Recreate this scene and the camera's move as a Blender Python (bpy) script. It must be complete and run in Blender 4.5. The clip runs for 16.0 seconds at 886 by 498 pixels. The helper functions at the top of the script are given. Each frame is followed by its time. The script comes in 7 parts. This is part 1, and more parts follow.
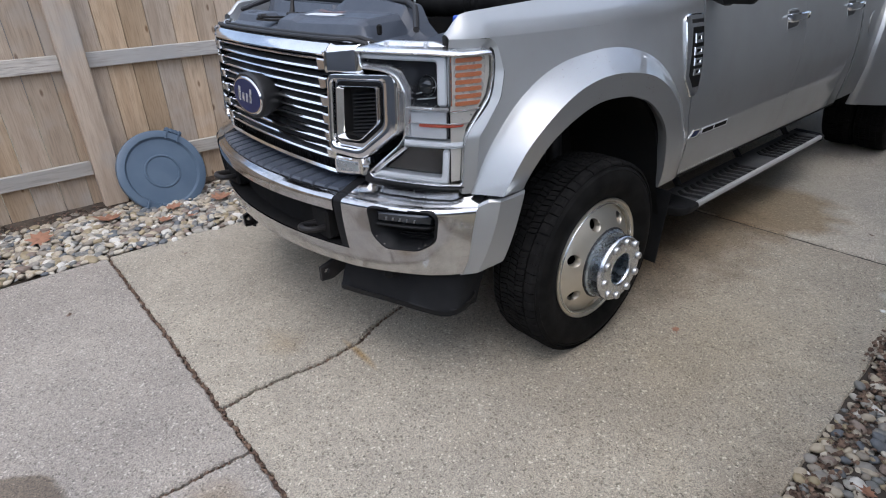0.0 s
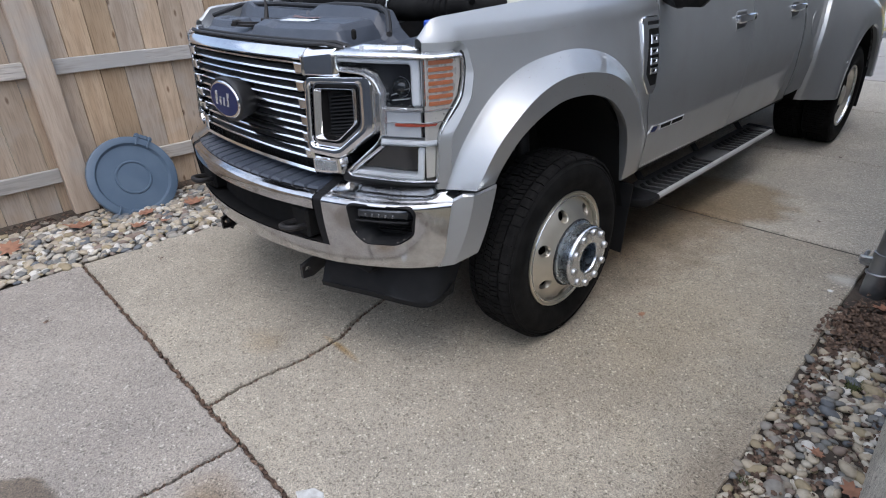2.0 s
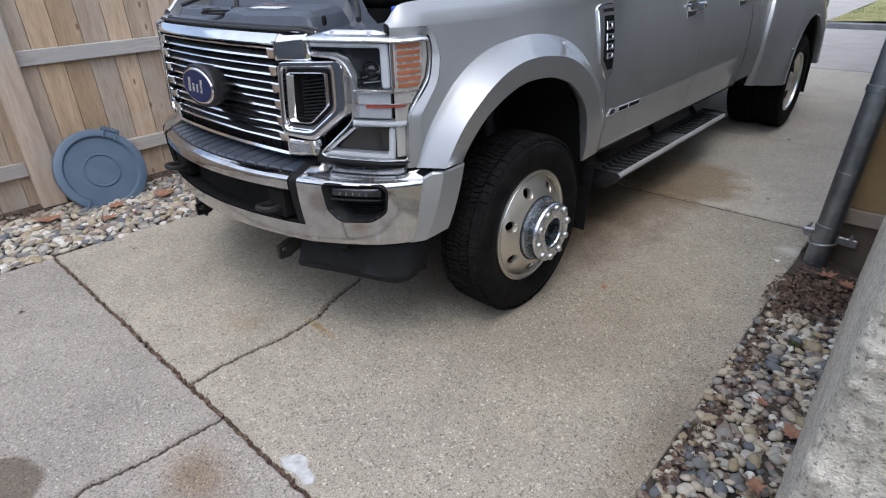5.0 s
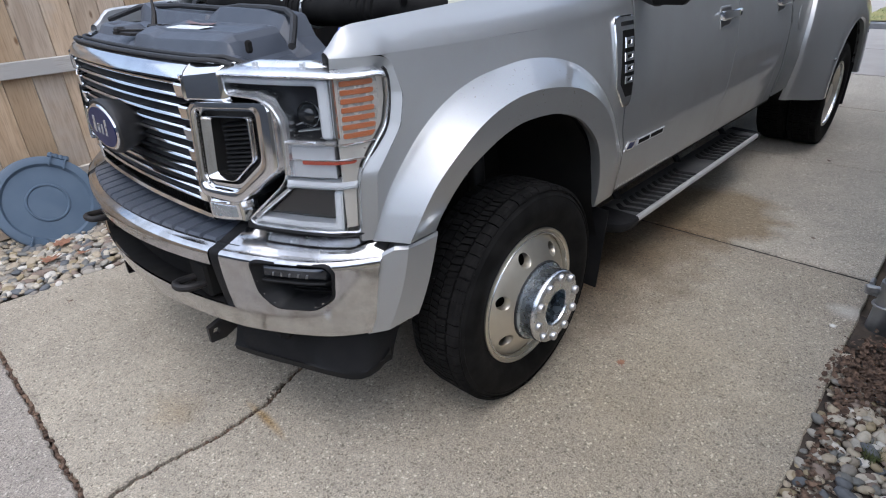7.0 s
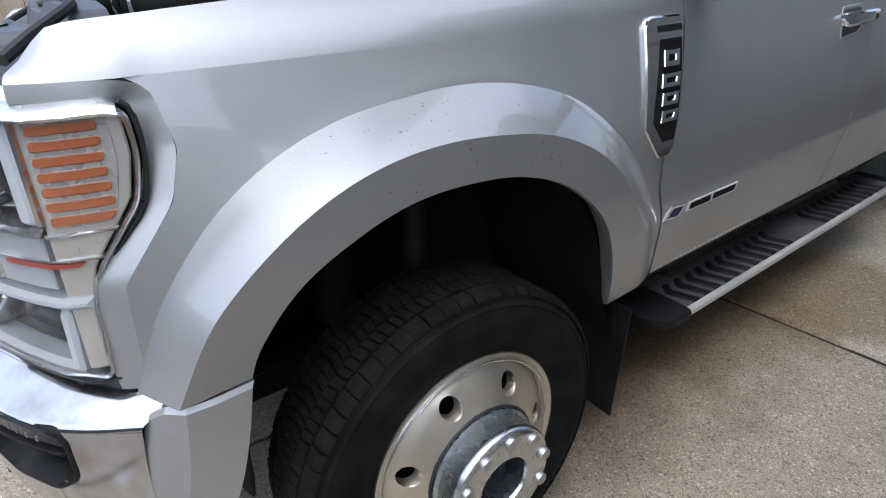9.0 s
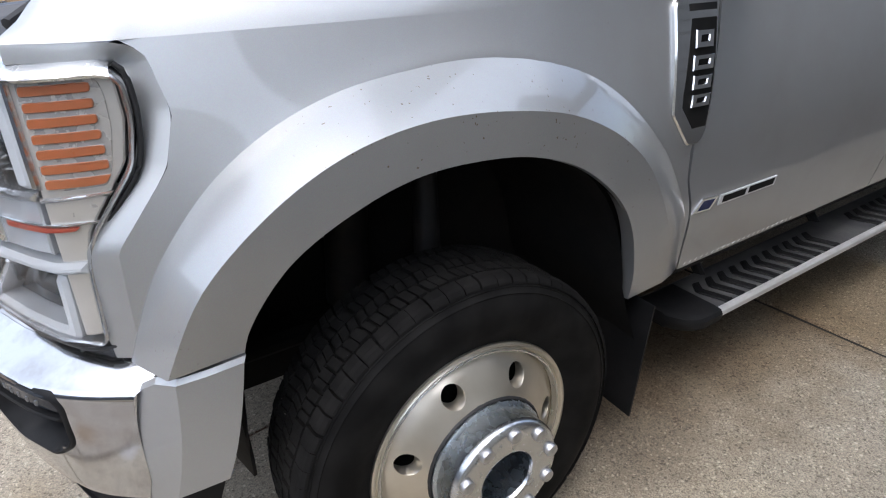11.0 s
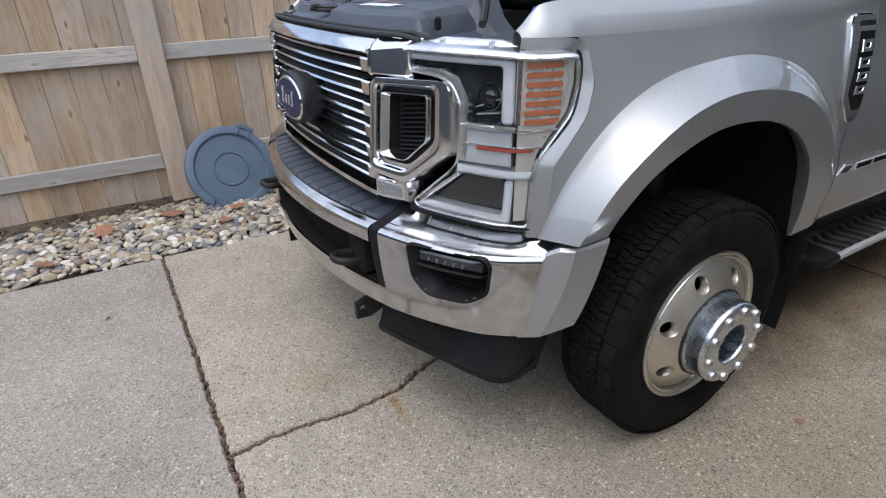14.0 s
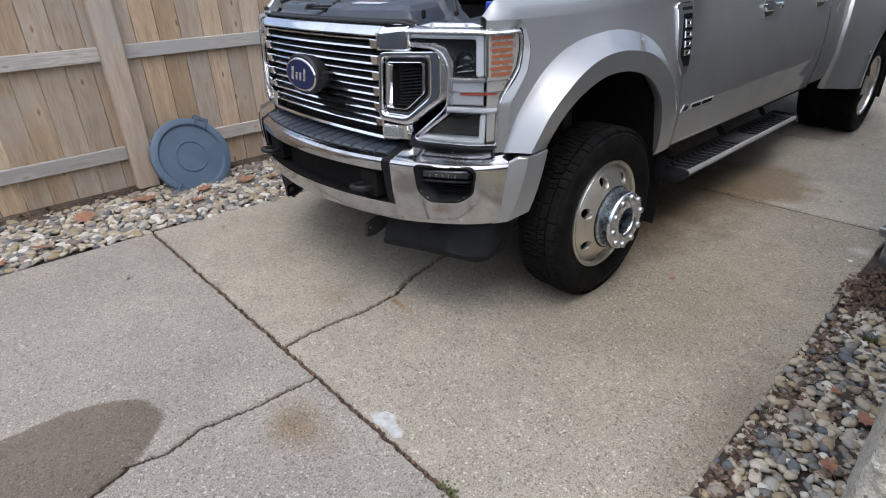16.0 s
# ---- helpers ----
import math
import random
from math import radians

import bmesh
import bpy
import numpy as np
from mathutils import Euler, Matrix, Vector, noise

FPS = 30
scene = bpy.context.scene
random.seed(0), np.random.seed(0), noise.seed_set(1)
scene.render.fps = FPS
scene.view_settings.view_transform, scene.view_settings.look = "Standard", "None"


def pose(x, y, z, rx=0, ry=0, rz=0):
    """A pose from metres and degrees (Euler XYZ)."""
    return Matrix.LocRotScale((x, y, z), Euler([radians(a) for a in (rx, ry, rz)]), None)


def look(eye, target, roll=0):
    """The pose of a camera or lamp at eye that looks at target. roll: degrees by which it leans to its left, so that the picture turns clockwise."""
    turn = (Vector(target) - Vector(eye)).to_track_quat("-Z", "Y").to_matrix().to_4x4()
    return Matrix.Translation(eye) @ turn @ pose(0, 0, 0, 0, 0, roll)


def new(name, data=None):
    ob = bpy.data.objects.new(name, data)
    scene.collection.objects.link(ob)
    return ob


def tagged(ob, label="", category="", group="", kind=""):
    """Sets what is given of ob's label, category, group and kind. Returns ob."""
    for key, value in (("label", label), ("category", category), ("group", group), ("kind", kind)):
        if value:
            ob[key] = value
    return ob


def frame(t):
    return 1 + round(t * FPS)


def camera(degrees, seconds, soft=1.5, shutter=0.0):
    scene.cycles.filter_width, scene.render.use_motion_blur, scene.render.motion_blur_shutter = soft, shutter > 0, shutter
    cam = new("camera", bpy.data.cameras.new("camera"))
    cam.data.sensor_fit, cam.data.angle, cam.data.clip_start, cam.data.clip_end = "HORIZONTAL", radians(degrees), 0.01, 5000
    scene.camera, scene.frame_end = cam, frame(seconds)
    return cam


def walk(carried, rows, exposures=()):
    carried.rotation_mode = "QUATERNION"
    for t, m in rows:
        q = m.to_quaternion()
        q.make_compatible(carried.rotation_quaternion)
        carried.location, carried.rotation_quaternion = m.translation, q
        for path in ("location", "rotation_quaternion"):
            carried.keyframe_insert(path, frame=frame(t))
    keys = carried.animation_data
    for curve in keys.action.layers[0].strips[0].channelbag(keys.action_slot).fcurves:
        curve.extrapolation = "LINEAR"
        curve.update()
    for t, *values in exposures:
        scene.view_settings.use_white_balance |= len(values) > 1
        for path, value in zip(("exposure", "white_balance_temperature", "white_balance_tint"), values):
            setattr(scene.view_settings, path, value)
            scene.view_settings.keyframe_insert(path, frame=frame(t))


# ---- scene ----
cam = camera(76.8, 16.0, soft=1.1)
PATH = [
    (0, (2.272, -1.861, 1.583), (0.911, -0.704, 0.682), -1.6),
    (0.5, (2.202, -1.863, 1.592), (0.842, -0.705, 0.692), -1.5),
    (1, (2.188, -1.867, 1.595), (0.837, -0.698, 0.695), -1.6),
    (1.5, (2.175, -1.882, 1.596), (0.852, -0.684, 0.693), -1.7),
    (2, (2.334, -1.949, 1.599), (1.041, -0.714, 0.702), -1.8),
    (2.5, (2.477, -2.019, 1.579), (1.209, -0.758, 0.683), -2.0),
    (3, (2.514, -2.059, 1.579), (1.278, -0.773, 0.673), -1.9),
    (5.3, (2.385, -2.044, 1.58), (1.171, -0.745, 0.665), -1.8),
    (5.5, (2.31, -2.01, 1.575), (1.09, -0.715, 0.66), -1.9),
    (6, (2.162, -1.891, 1.577), (0.932, -0.609, 0.659), -1.8),
    (6.5, (2.119, -1.727, 1.55), (0.888, -0.443, 0.636), -2.1),
    (7, (2.112, -1.5, 1.592), (0.871, -0.228, 0.675), -2.3),
    (7.5, (2.046, -1.287, 1.557), (0.783, -0.036, 0.642), -2.2),
    (8, (1.958, -0.975, 1.513), (0.674, 0.249, 0.589), -2.5),
    (8.5, (1.879, -0.743, 1.506), (0.576, 0.471, 0.596), -2.5),
    (9, (1.874, -0.584, 1.484), (0.404, 0.451, 0.608), -3.0),
    (9.2, (1.858, -0.543, 1.474), (0.359, 0.451, 0.601), -2.7),
    (11.3, (1.903, -0.517, 1.431), (0.355, 0.392, 0.549), -2.9),
    (11.5, (1.908, -0.535, 1.498), (0.371, 0.376, 0.6), -2.2),
    (12, (1.895, -0.606, 1.486), (0.335, 0.269, 0.592), -2.1),
    (12.5, (1.83, -0.79, 1.501), (0.269, 0.074, 0.598), -1.6),
    (13, (1.812, -1.026, 1.494), (0.247, -0.162, 0.597), -1.2),
    (13.5, (1.859, -1.237, 1.493), (0.298, -0.365, 0.596), -1.4),
    (14, (1.982, -1.505, 1.524), (0.441, -0.594, 0.632), -1.2),
    (14.5, (2.076, -1.777, 1.518), (0.61, -0.753, 0.62), -1.3),
    (15, (2.146, -2.032, 1.572), (0.761, -0.903, 0.673), -1.4),
    (15.5, (2.301, -2.171, 1.578), (0.945, -1.01, 0.676), -1.7),
    (16, (2.437, -2.296, 1.562), (1.11, -1.1, 0.663), -1.8),
]
walk(cam, [(t, look(eye, target, roll)) for t, eye, target, roll in PATH], [(0, 0.80, 6000, 10), (6, 0.82, 6000, 10), (8, 0.97, 6000, 10), (9, 1.04, 6000, 10), (11.5, 1.20, 6200, 10), (12.5, 0.84, 6150, 10), (13.5, 0.80, 6150, 10), (14.5, 0.80, 6150, 10), (16, 0.76, 6180, 10)])

# ---- sky and sun: an overcast day ----
world = bpy.data.worlds.new("overcast_sky")
scene.world = world
world.use_nodes = True
wt = world.node_tree
sky = wt.nodes.new("ShaderNodeTexSky")
sky.sky_type, sky.sun_disc = "NISHITA", False
sky.sun_elevation, sky.sun_rotation = radians(68), radians(140)
sky.air_density, sky.dust_density, sky.ozone_density = 1.0, 3.5, 1.5
pale = wt.nodes.new("ShaderNodeHueSaturation")
pale.inputs["Saturation"].default_value = 0.74
wt.links.new(sky.outputs[0], pale.inputs["Color"])
wt.links.new(pale.outputs[0], wt.nodes["Background"].inputs["Color"])
wt.nodes["Background"].inputs["Strength"].default_value = 0.15
sun = new("sun", bpy.data.lights.new("sun", "SUN"))
sun.data.energy, sun.data.angle, sun.data.color = 0.92, radians(140), (1.0, 0.985, 0.97)
sun.matrix_world = look((1.0, -2.3, 8.5), (0, 0, 0))


# ---- mesh building ----
from mathutils.geometry import tessellate_polygon


class MB:
    """A growing mesh: vertices and faces. side -1 mirrors it across the plane x = 0."""

    def __init__(self, side=1):
        self.v, self.f, self.side = [], [], side

    def add(self, vs, fs):
        o = len(self.v)
        self.v += [(self.side * p[0], p[1], p[2]) for p in vs]
        self.f += [tuple(i + o for i in (f if self.side > 0 else f[::-1])) for f in fs]
        return self

    def grid(self, rows, close_u=False, close_v=False):
        n, m = len(rows), len(rows[0])
        fs = []
        for i in range(n if close_u else n - 1):
            for j in range(m if close_v else m - 1):
                a, b = (i + 1) % n, (j + 1) % m
                fs.append((i * m + j, i * m + b, a * m + b, a * m + j))
        return self.add([p for r in rows for p in r], fs)

    def shell(self, rows, thick):
        """A sheet with thickness behind it."""
        p = np.array(rows, float)
        du, dv = np.gradient(p, axis=0), np.gradient(p, axis=1)
        nor = np.cross(du, dv)
        nor /= np.maximum(np.linalg.norm(nor, axis=2, keepdims=True), 1e-9)
        q = p + thick * nor
        self.grid(p.tolist())
        self.grid(q.tolist())
        for a, b in ((p[0], q[0]), (p[-1], q[-1]), (p[:, 0], q[:, 0]), (p[:, -1], q[:, -1])):
            self.grid([a.tolist(), b.tolist()])
        return self

    def box(self, c, size, b=0.0, turn=None):
        h = [s / 2 for s in size]
        b = min(b, min(h) * 0.9)
        signs = [(x, y, z) for x in (-1, 1) for y in (-1, 1) for z in (-1, 1)]
        at = {s: i for i, s in enumerate(signs)}
        vs, fs = [], []
        for s in signs:
            for a in range(3):
                vs.append(Vector([s[k] * (h[k] if k == a else h[k] - b) for k in range(3)]))
        if turn is not None:
            vs = [turn @ v for v in vs]
        vs = [(v.x + c[0], v.y + c[1], v.z + c[2]) for v in vs]
        for a in range(3):
            k, m = (a + 1) % 3, (a + 2) % 3
            for s in (-1, 1):
                loop = []
                for p, q in ((-1, -1), (1, -1), (1, 1), (-1, 1)):
                    w = [0, 0, 0]
                    w[a], w[k], w[m] = s, p, q
                    loop.append(3 * at[tuple(w)] + a)
                fs.append(tuple(loop))
            if b > 0:
                for p in (-1, 1):
                    for q in (-1, 1):
                        w0, w1 = [0, 0, 0], [0, 0, 0]
                        w0[a], w0[k], w0[m] = -1, p, q
                        w1[a], w1[k], w1[m] = 1, p, q
                        i, j = 3 * at[tuple(w0)], 3 * at[tuple(w1)]
                        fs.append((i + k, i + m, j + m, j + k))
        if b > 0:
            fs += [(3 * i, 3 * i + 1, 3 * i + 2) for i in range(8)]
        return self.add(vs, fs)

    def tube(self, path, r, n=10, squash=1.0):
        rows = []
        path = [Vector(p) for p in path]
        for i, p in enumerate(path):
            t = (path[min(i + 1, len(path) - 1)] - path[max(i - 1, 0)]).normalized()
            up = Vector((0, 0, 1)) if abs(t.z) < 0.9 else Vector((1, 0, 0))
            u = t.cross(up).normalized()
            w = t.cross(u)
            k = r[i] if isinstance(r, (list, tuple)) else r
            rows.append([tuple(p + k * (math.cos(a) * u + squash * math.sin(a) * w)) for a in [2 * math.pi * j / n for j in range(n)]])
        self.grid(rows, close_v=True)
        for row in (rows[0], rows[-1]):
            self.add(row, [tuple(range(n))])
        return self

    def revolve(self, prof, n=48, c=(0, 0, 0), turns=(0, 2 * math.pi)):
        """A profile of (x, r) round an axis along x through c."""
        full = turns[1] - turns[0] > 6.28
        k = n if full else n + 1
        rows = []
        for i in range(k):
            a = turns[0] + (turns[1] - turns[0]) * i / n
            rows.append([(c[0] + x, c[1] + r * math.cos(a), c[2] + r * math.sin(a)) for x, r in prof])
        return self.grid(rows, close_u=full)

    def plate(self, poly, mp, d0, d1, c=0.003, cuts=(), back=True):
        """A polygon on the surface mp(u, v, d), from depth d0 up to d1, with a chamfered rim."""
        poly = dedupe(poly)
        area = sum(poly[i][0] * poly[(i + 1) % len(poly)][1] - poly[(i + 1) % len(poly)][0] * poly[i][1] for i in range(len(poly)))
        if area < 0:
            poly = poly[::-1]
        fine = densify(poly, 0.03)
        inner = inset(fine, c)
        k = len(fine)
        rows = [[mp(u, v, d0) for u, v in fine], [mp(u, v, d1 - c) for u, v in fine], [mp(u, v, d1) for u, v in inner]]
        self.grid(rows, close_v=True)
        for piece in strips(inner, cuts):
            self.add([mp(u, v, d1) for u, v in piece], [tuple(range(len(piece)))])
        if back:
            self.add([mp(u, v, d0) for u, v in fine], [tuple(range(k))])
        return self

    def band(self, outer, inner, mp, prof):
        """A frame between two outlines of as many points, with a profile of (share across, depth)."""
        rows = [[mp(a[0] + t * (b[0] - a[0]), a[1] + t * (b[1] - a[1]), d) for a, b in zip(outer, inner)] for t, d in prof]
        return self.grid(rows, close_v=True)

    def ring(self, outer, inner, mp, d0, d1, c=0.004, step=6):
        """A frame between two outlines with as many corners each."""
        o, i = resample(outer, step), resample(inner, step)
        k = len(o)

        def mid(t):
            return [(a[0] + t * (b[0] - a[0]), a[1] + t * (b[1] - a[1])) for a, b in zip(o, i)]

        rows = [[mp(u, v, d0) for u, v in o], [mp(u, v, d1 - c) for u, v in o], [mp(u, v, d1) for u, v in mid(0.12)],
                [mp(u, v, d1) for u, v in mid(0.5)], [mp(u, v, d1) for u, v in mid(0.88)], [mp(u, v, d1 - c) for u, v in i], [mp(u, v, d0) for u, v in i]]
        return self.grid(rows, close_v=True)


def dedupe(poly):
    return [p for i, p in enumerate(poly) if math.dist(p, poly[i - 1]) > 1e-5]


def rounded(poly, r, k=5):
    """The outline with its corners rounded off, k points a corner."""
    out = []
    n = len(poly)
    for i in range(n):
        p = Vector(poly[i])
        a, b = Vector(poly[i - 1]) - p, Vector(poly[(i + 1) % n]) - p
        c = min(r, 0.45 * a.length, 0.45 * b.length)
        u, w = p + a.normalized() * c, p + b.normalized() * c
        for j in range(k):
            t = j / (k - 1)
            q = u * (1 - t) ** 2 + p * 2 * t * (1 - t) + w * t * t
            out.append((q.x, q.y))
    return out


def inside(p, poly):
    hit = False
    for i, a in enumerate(poly):
        b = poly[i - 1]
        if (a[1] > p[1]) != (b[1] > p[1]) and p[0] < (b[0] - a[0]) * (p[1] - a[1]) / (b[1] - a[1]) + a[0]:
            hit = not hit
    return hit


def resample(poly, step):
    out = []
    for i, p in enumerate(poly):
        q = poly[(i + 1) % len(poly)]
        out += [(p[0] + (q[0] - p[0]) * k / step, p[1] + (q[1] - p[1]) * k / step) for k in range(step)]
    return out


def densify(poly, most):
    out = []
    for i, p in enumerate(poly):
        q = poly[(i + 1) % len(poly)]
        n = max(1, math.ceil(math.dist(p, q) / most))
        out += [(p[0] + (q[0] - p[0]) * k / n, p[1] + (q[1] - p[1]) * k / n) for k in range(n)]
    return out


def inset(poly, c):
    out = []
    n = len(poly)
    for i in range(n):
        p, a, b = poly[i], poly[i - 1], poly[(i + 1) % n]
        e = Vector((p[0] - a[0], p[1] - a[1])).normalized()
        f = Vector((b[0] - p[0], b[1] - p[1])).normalized()
        m = Vector((-e.y - f.y, e.x + f.x))
        m = m / max(0.5, m.length_squared / 2) if m.length > 1e-6 else Vector((-e.y, e.x))
        out.append((p[0] + c * m.x, p[1] + c * m.y))
    return out


def clip_poly(poly, lo, hi):
    for limit, sign in ((lo, 1), (hi, -1)):
        out = []
        for i, p in enumerate(poly):
            q = poly[i - 1]
            a, b = sign * (q[0] - limit), sign * (p[0] - limit)
            if (a >= 0) != (b >= 0):
                t = a / (a - b)
                out.append((q[0] + t * (p[0] - q[0]), q[1] + t * (p[1] - q[1])))
            if b >= 0:
                out.append(p)
        poly = out
    return dedupe(poly) if len(poly) > 2 else []


def strips(poly, cuts):
    """Convex pieces of an outline, split at the cuts."""
    edges = [-9.0, *sorted(cuts), 9.0]
    tris = [[poly[i] for i in t] for t in tessellate_polygon([[Vector((u, v, 0)) for u, v in poly]])]
    return [s for t in tris for a, b in zip(edges, edges[1:]) if len(s := clip_poly(t, a, b)) > 2]


def smooth_curve(points, n):
    """n points at even steps on a Catmull-Rom curve through the points."""
    p = np.array(points, float)
    p = np.vstack([2 * p[0] - p[1], p, 2 * p[-1] - p[-2]])
    out = []
    for i in range(1, len(p) - 2):
        for t in np.linspace(0, 1, 12, endpoint=False):
            a, b, c, d = p[i - 1], p[i], p[i + 1], p[i + 2]
            out.append(0.5 * (2 * b + (c - a) * t + (2 * a - 5 * b + 4 * c - d) * t**2 + (3 * b - a - 3 * c + d) * t**3))
    out.append(p[-2])
    out = np.array(out)
    s = np.r_[0, np.cumsum(np.linalg.norm(np.diff(out, axis=0), axis=1))]
    return np.array([[np.interp(t, s, out[:, k]) for k in range(p.shape[1])] for t in np.linspace(0, s[-1], n)])


def part(name, mb, material, parent=None, label="", smooth=32):
    """One mesh object, under a thing or a part."""
    me = bpy.data.meshes.new(name)
    me.from_pydata(mb.v, [], mb.f)
    if len(mb.f) < 30000:
        bm = bmesh.new()
        bm.from_mesh(me)
        bmesh.ops.remove_doubles(bm, verts=bm.verts, dist=1e-6)
        bmesh.ops.recalc_face_normals(bm, faces=bm.faces)
        bm.to_mesh(me)
        bm.free()
    if smooth:
        me.shade_smooth()
        me.set_sharp_from_angle(angle=radians(smooth))
    me.materials.append(material)
    ob = new(name, me)
    ob.parent = parent
    return tagged(ob, label)


def thing(name, label, category, at=(0, 0, 0), group="", kind=""):
    ob = new(name)
    ob.location = at
    ob.empty_display_size = 0.1
    return tagged(ob, label, category, group, kind)


# ---- materials ----
def shader(name):
    m = bpy.data.materials.new(name)
    m.use_nodes = True
    nt = m.node_tree
    return m, nt, nt.nodes["Principled BSDF"]


def node(nt, kind, **sets):
    n = nt.nodes.new("ShaderNode" + kind)
    for k, v in sets.items():
        n.inputs[k].default_value = v
    return n


def noise_of(nt, where, scale, detail=4.0, rough=0.55):
    n = node(nt, "TexNoise", Scale=scale, Detail=detail, Roughness=rough)
    nt.links.new(where, n.inputs["Vector"])
    return n.outputs["Fac"]


def ramp_of(nt, fac, lo, hi, a=(0, 0, 0, 1), b=(1, 1, 1, 1)):
    r = nt.nodes.new("ShaderNodeValToRGB")
    r.color_ramp.elements[0].position, r.color_ramp.elements[1].position = lo, hi
    r.color_ramp.elements[0].color, r.color_ramp.elements[1].color = a, b
    nt.links.new(fac, r.inputs["Fac"])
    return r.outputs["Color"]


def blend(nt, fac, a, b, mode="MIX"):
    m = nt.nodes.new("ShaderNodeMix")
    m.data_type, m.blend_type = "RGBA", mode
    for sock, val in ((m.inputs[0], fac), (m.inputs[6], a), (m.inputs[7], b)):
        if isinstance(val, (int, float)):
            sock.default_value = val
        elif isinstance(val, tuple):
            sock.default_value = (*val[:3], 1)
        else:
            nt.links.new(val, sock)
    return m.outputs[2]


def bump_of(nt, bsdf, height, strength=0.3, distance=0.002):
    b = node(nt, "Bump", Strength=strength, Distance=distance)
    nt.links.new(height, b.inputs["Height"])
    nt.links.new(b.outputs[0], bsdf.inputs["Normal"])
    return b


def plain(name, base, rough=0.5, metal=0.0, other=None, scale=6.0, amount=(0.4, 0.65), grain=0.0, gscale=200.0, coat=0.0, spots=None, rvar=0.12, spec=0.5):
    """A surface of one colour with a second one in patches, fine grain, and uneven gloss."""
    m, nt, bs = shader(name)
    where = nt.nodes.new("ShaderNodeTexCoord").outputs["Object"]
    patches = noise_of(nt, where, scale, 6.0)
    col = blend(nt, ramp_of(nt, patches, *amount), base, other or tuple(0.75 * c for c in base))
    if spots:
        colour, sscale, cut = spots
        col = blend(nt, ramp_of(nt, noise_of(nt, where, sscale, 2.0), cut, cut + 0.02), col, colour)
    nt.links.new(col, bs.inputs["Base Color"])
    bs.inputs["Metallic"].default_value = metal
    bs.inputs["Specular IOR Level"].default_value = spec
    r = node(nt, "MapRange")
    r.inputs["To Min"].default_value, r.inputs["To Max"].default_value = max(0.02, rough - rvar / 2), rough + rvar
    nt.links.new(noise_of(nt, where, scale * 3.1, 5.0), r.inputs["Value"])
    nt.links.new(r.outputs[0], bs.inputs["Roughness"])
    if coat:
        bs.inputs["Coat Weight"].default_value, bs.inputs["Coat Roughness"].default_value = coat, 0.04
    if grain:
        bump_of(nt, bs, noise_of(nt, where, gscale, 3.0), grain)
    return m


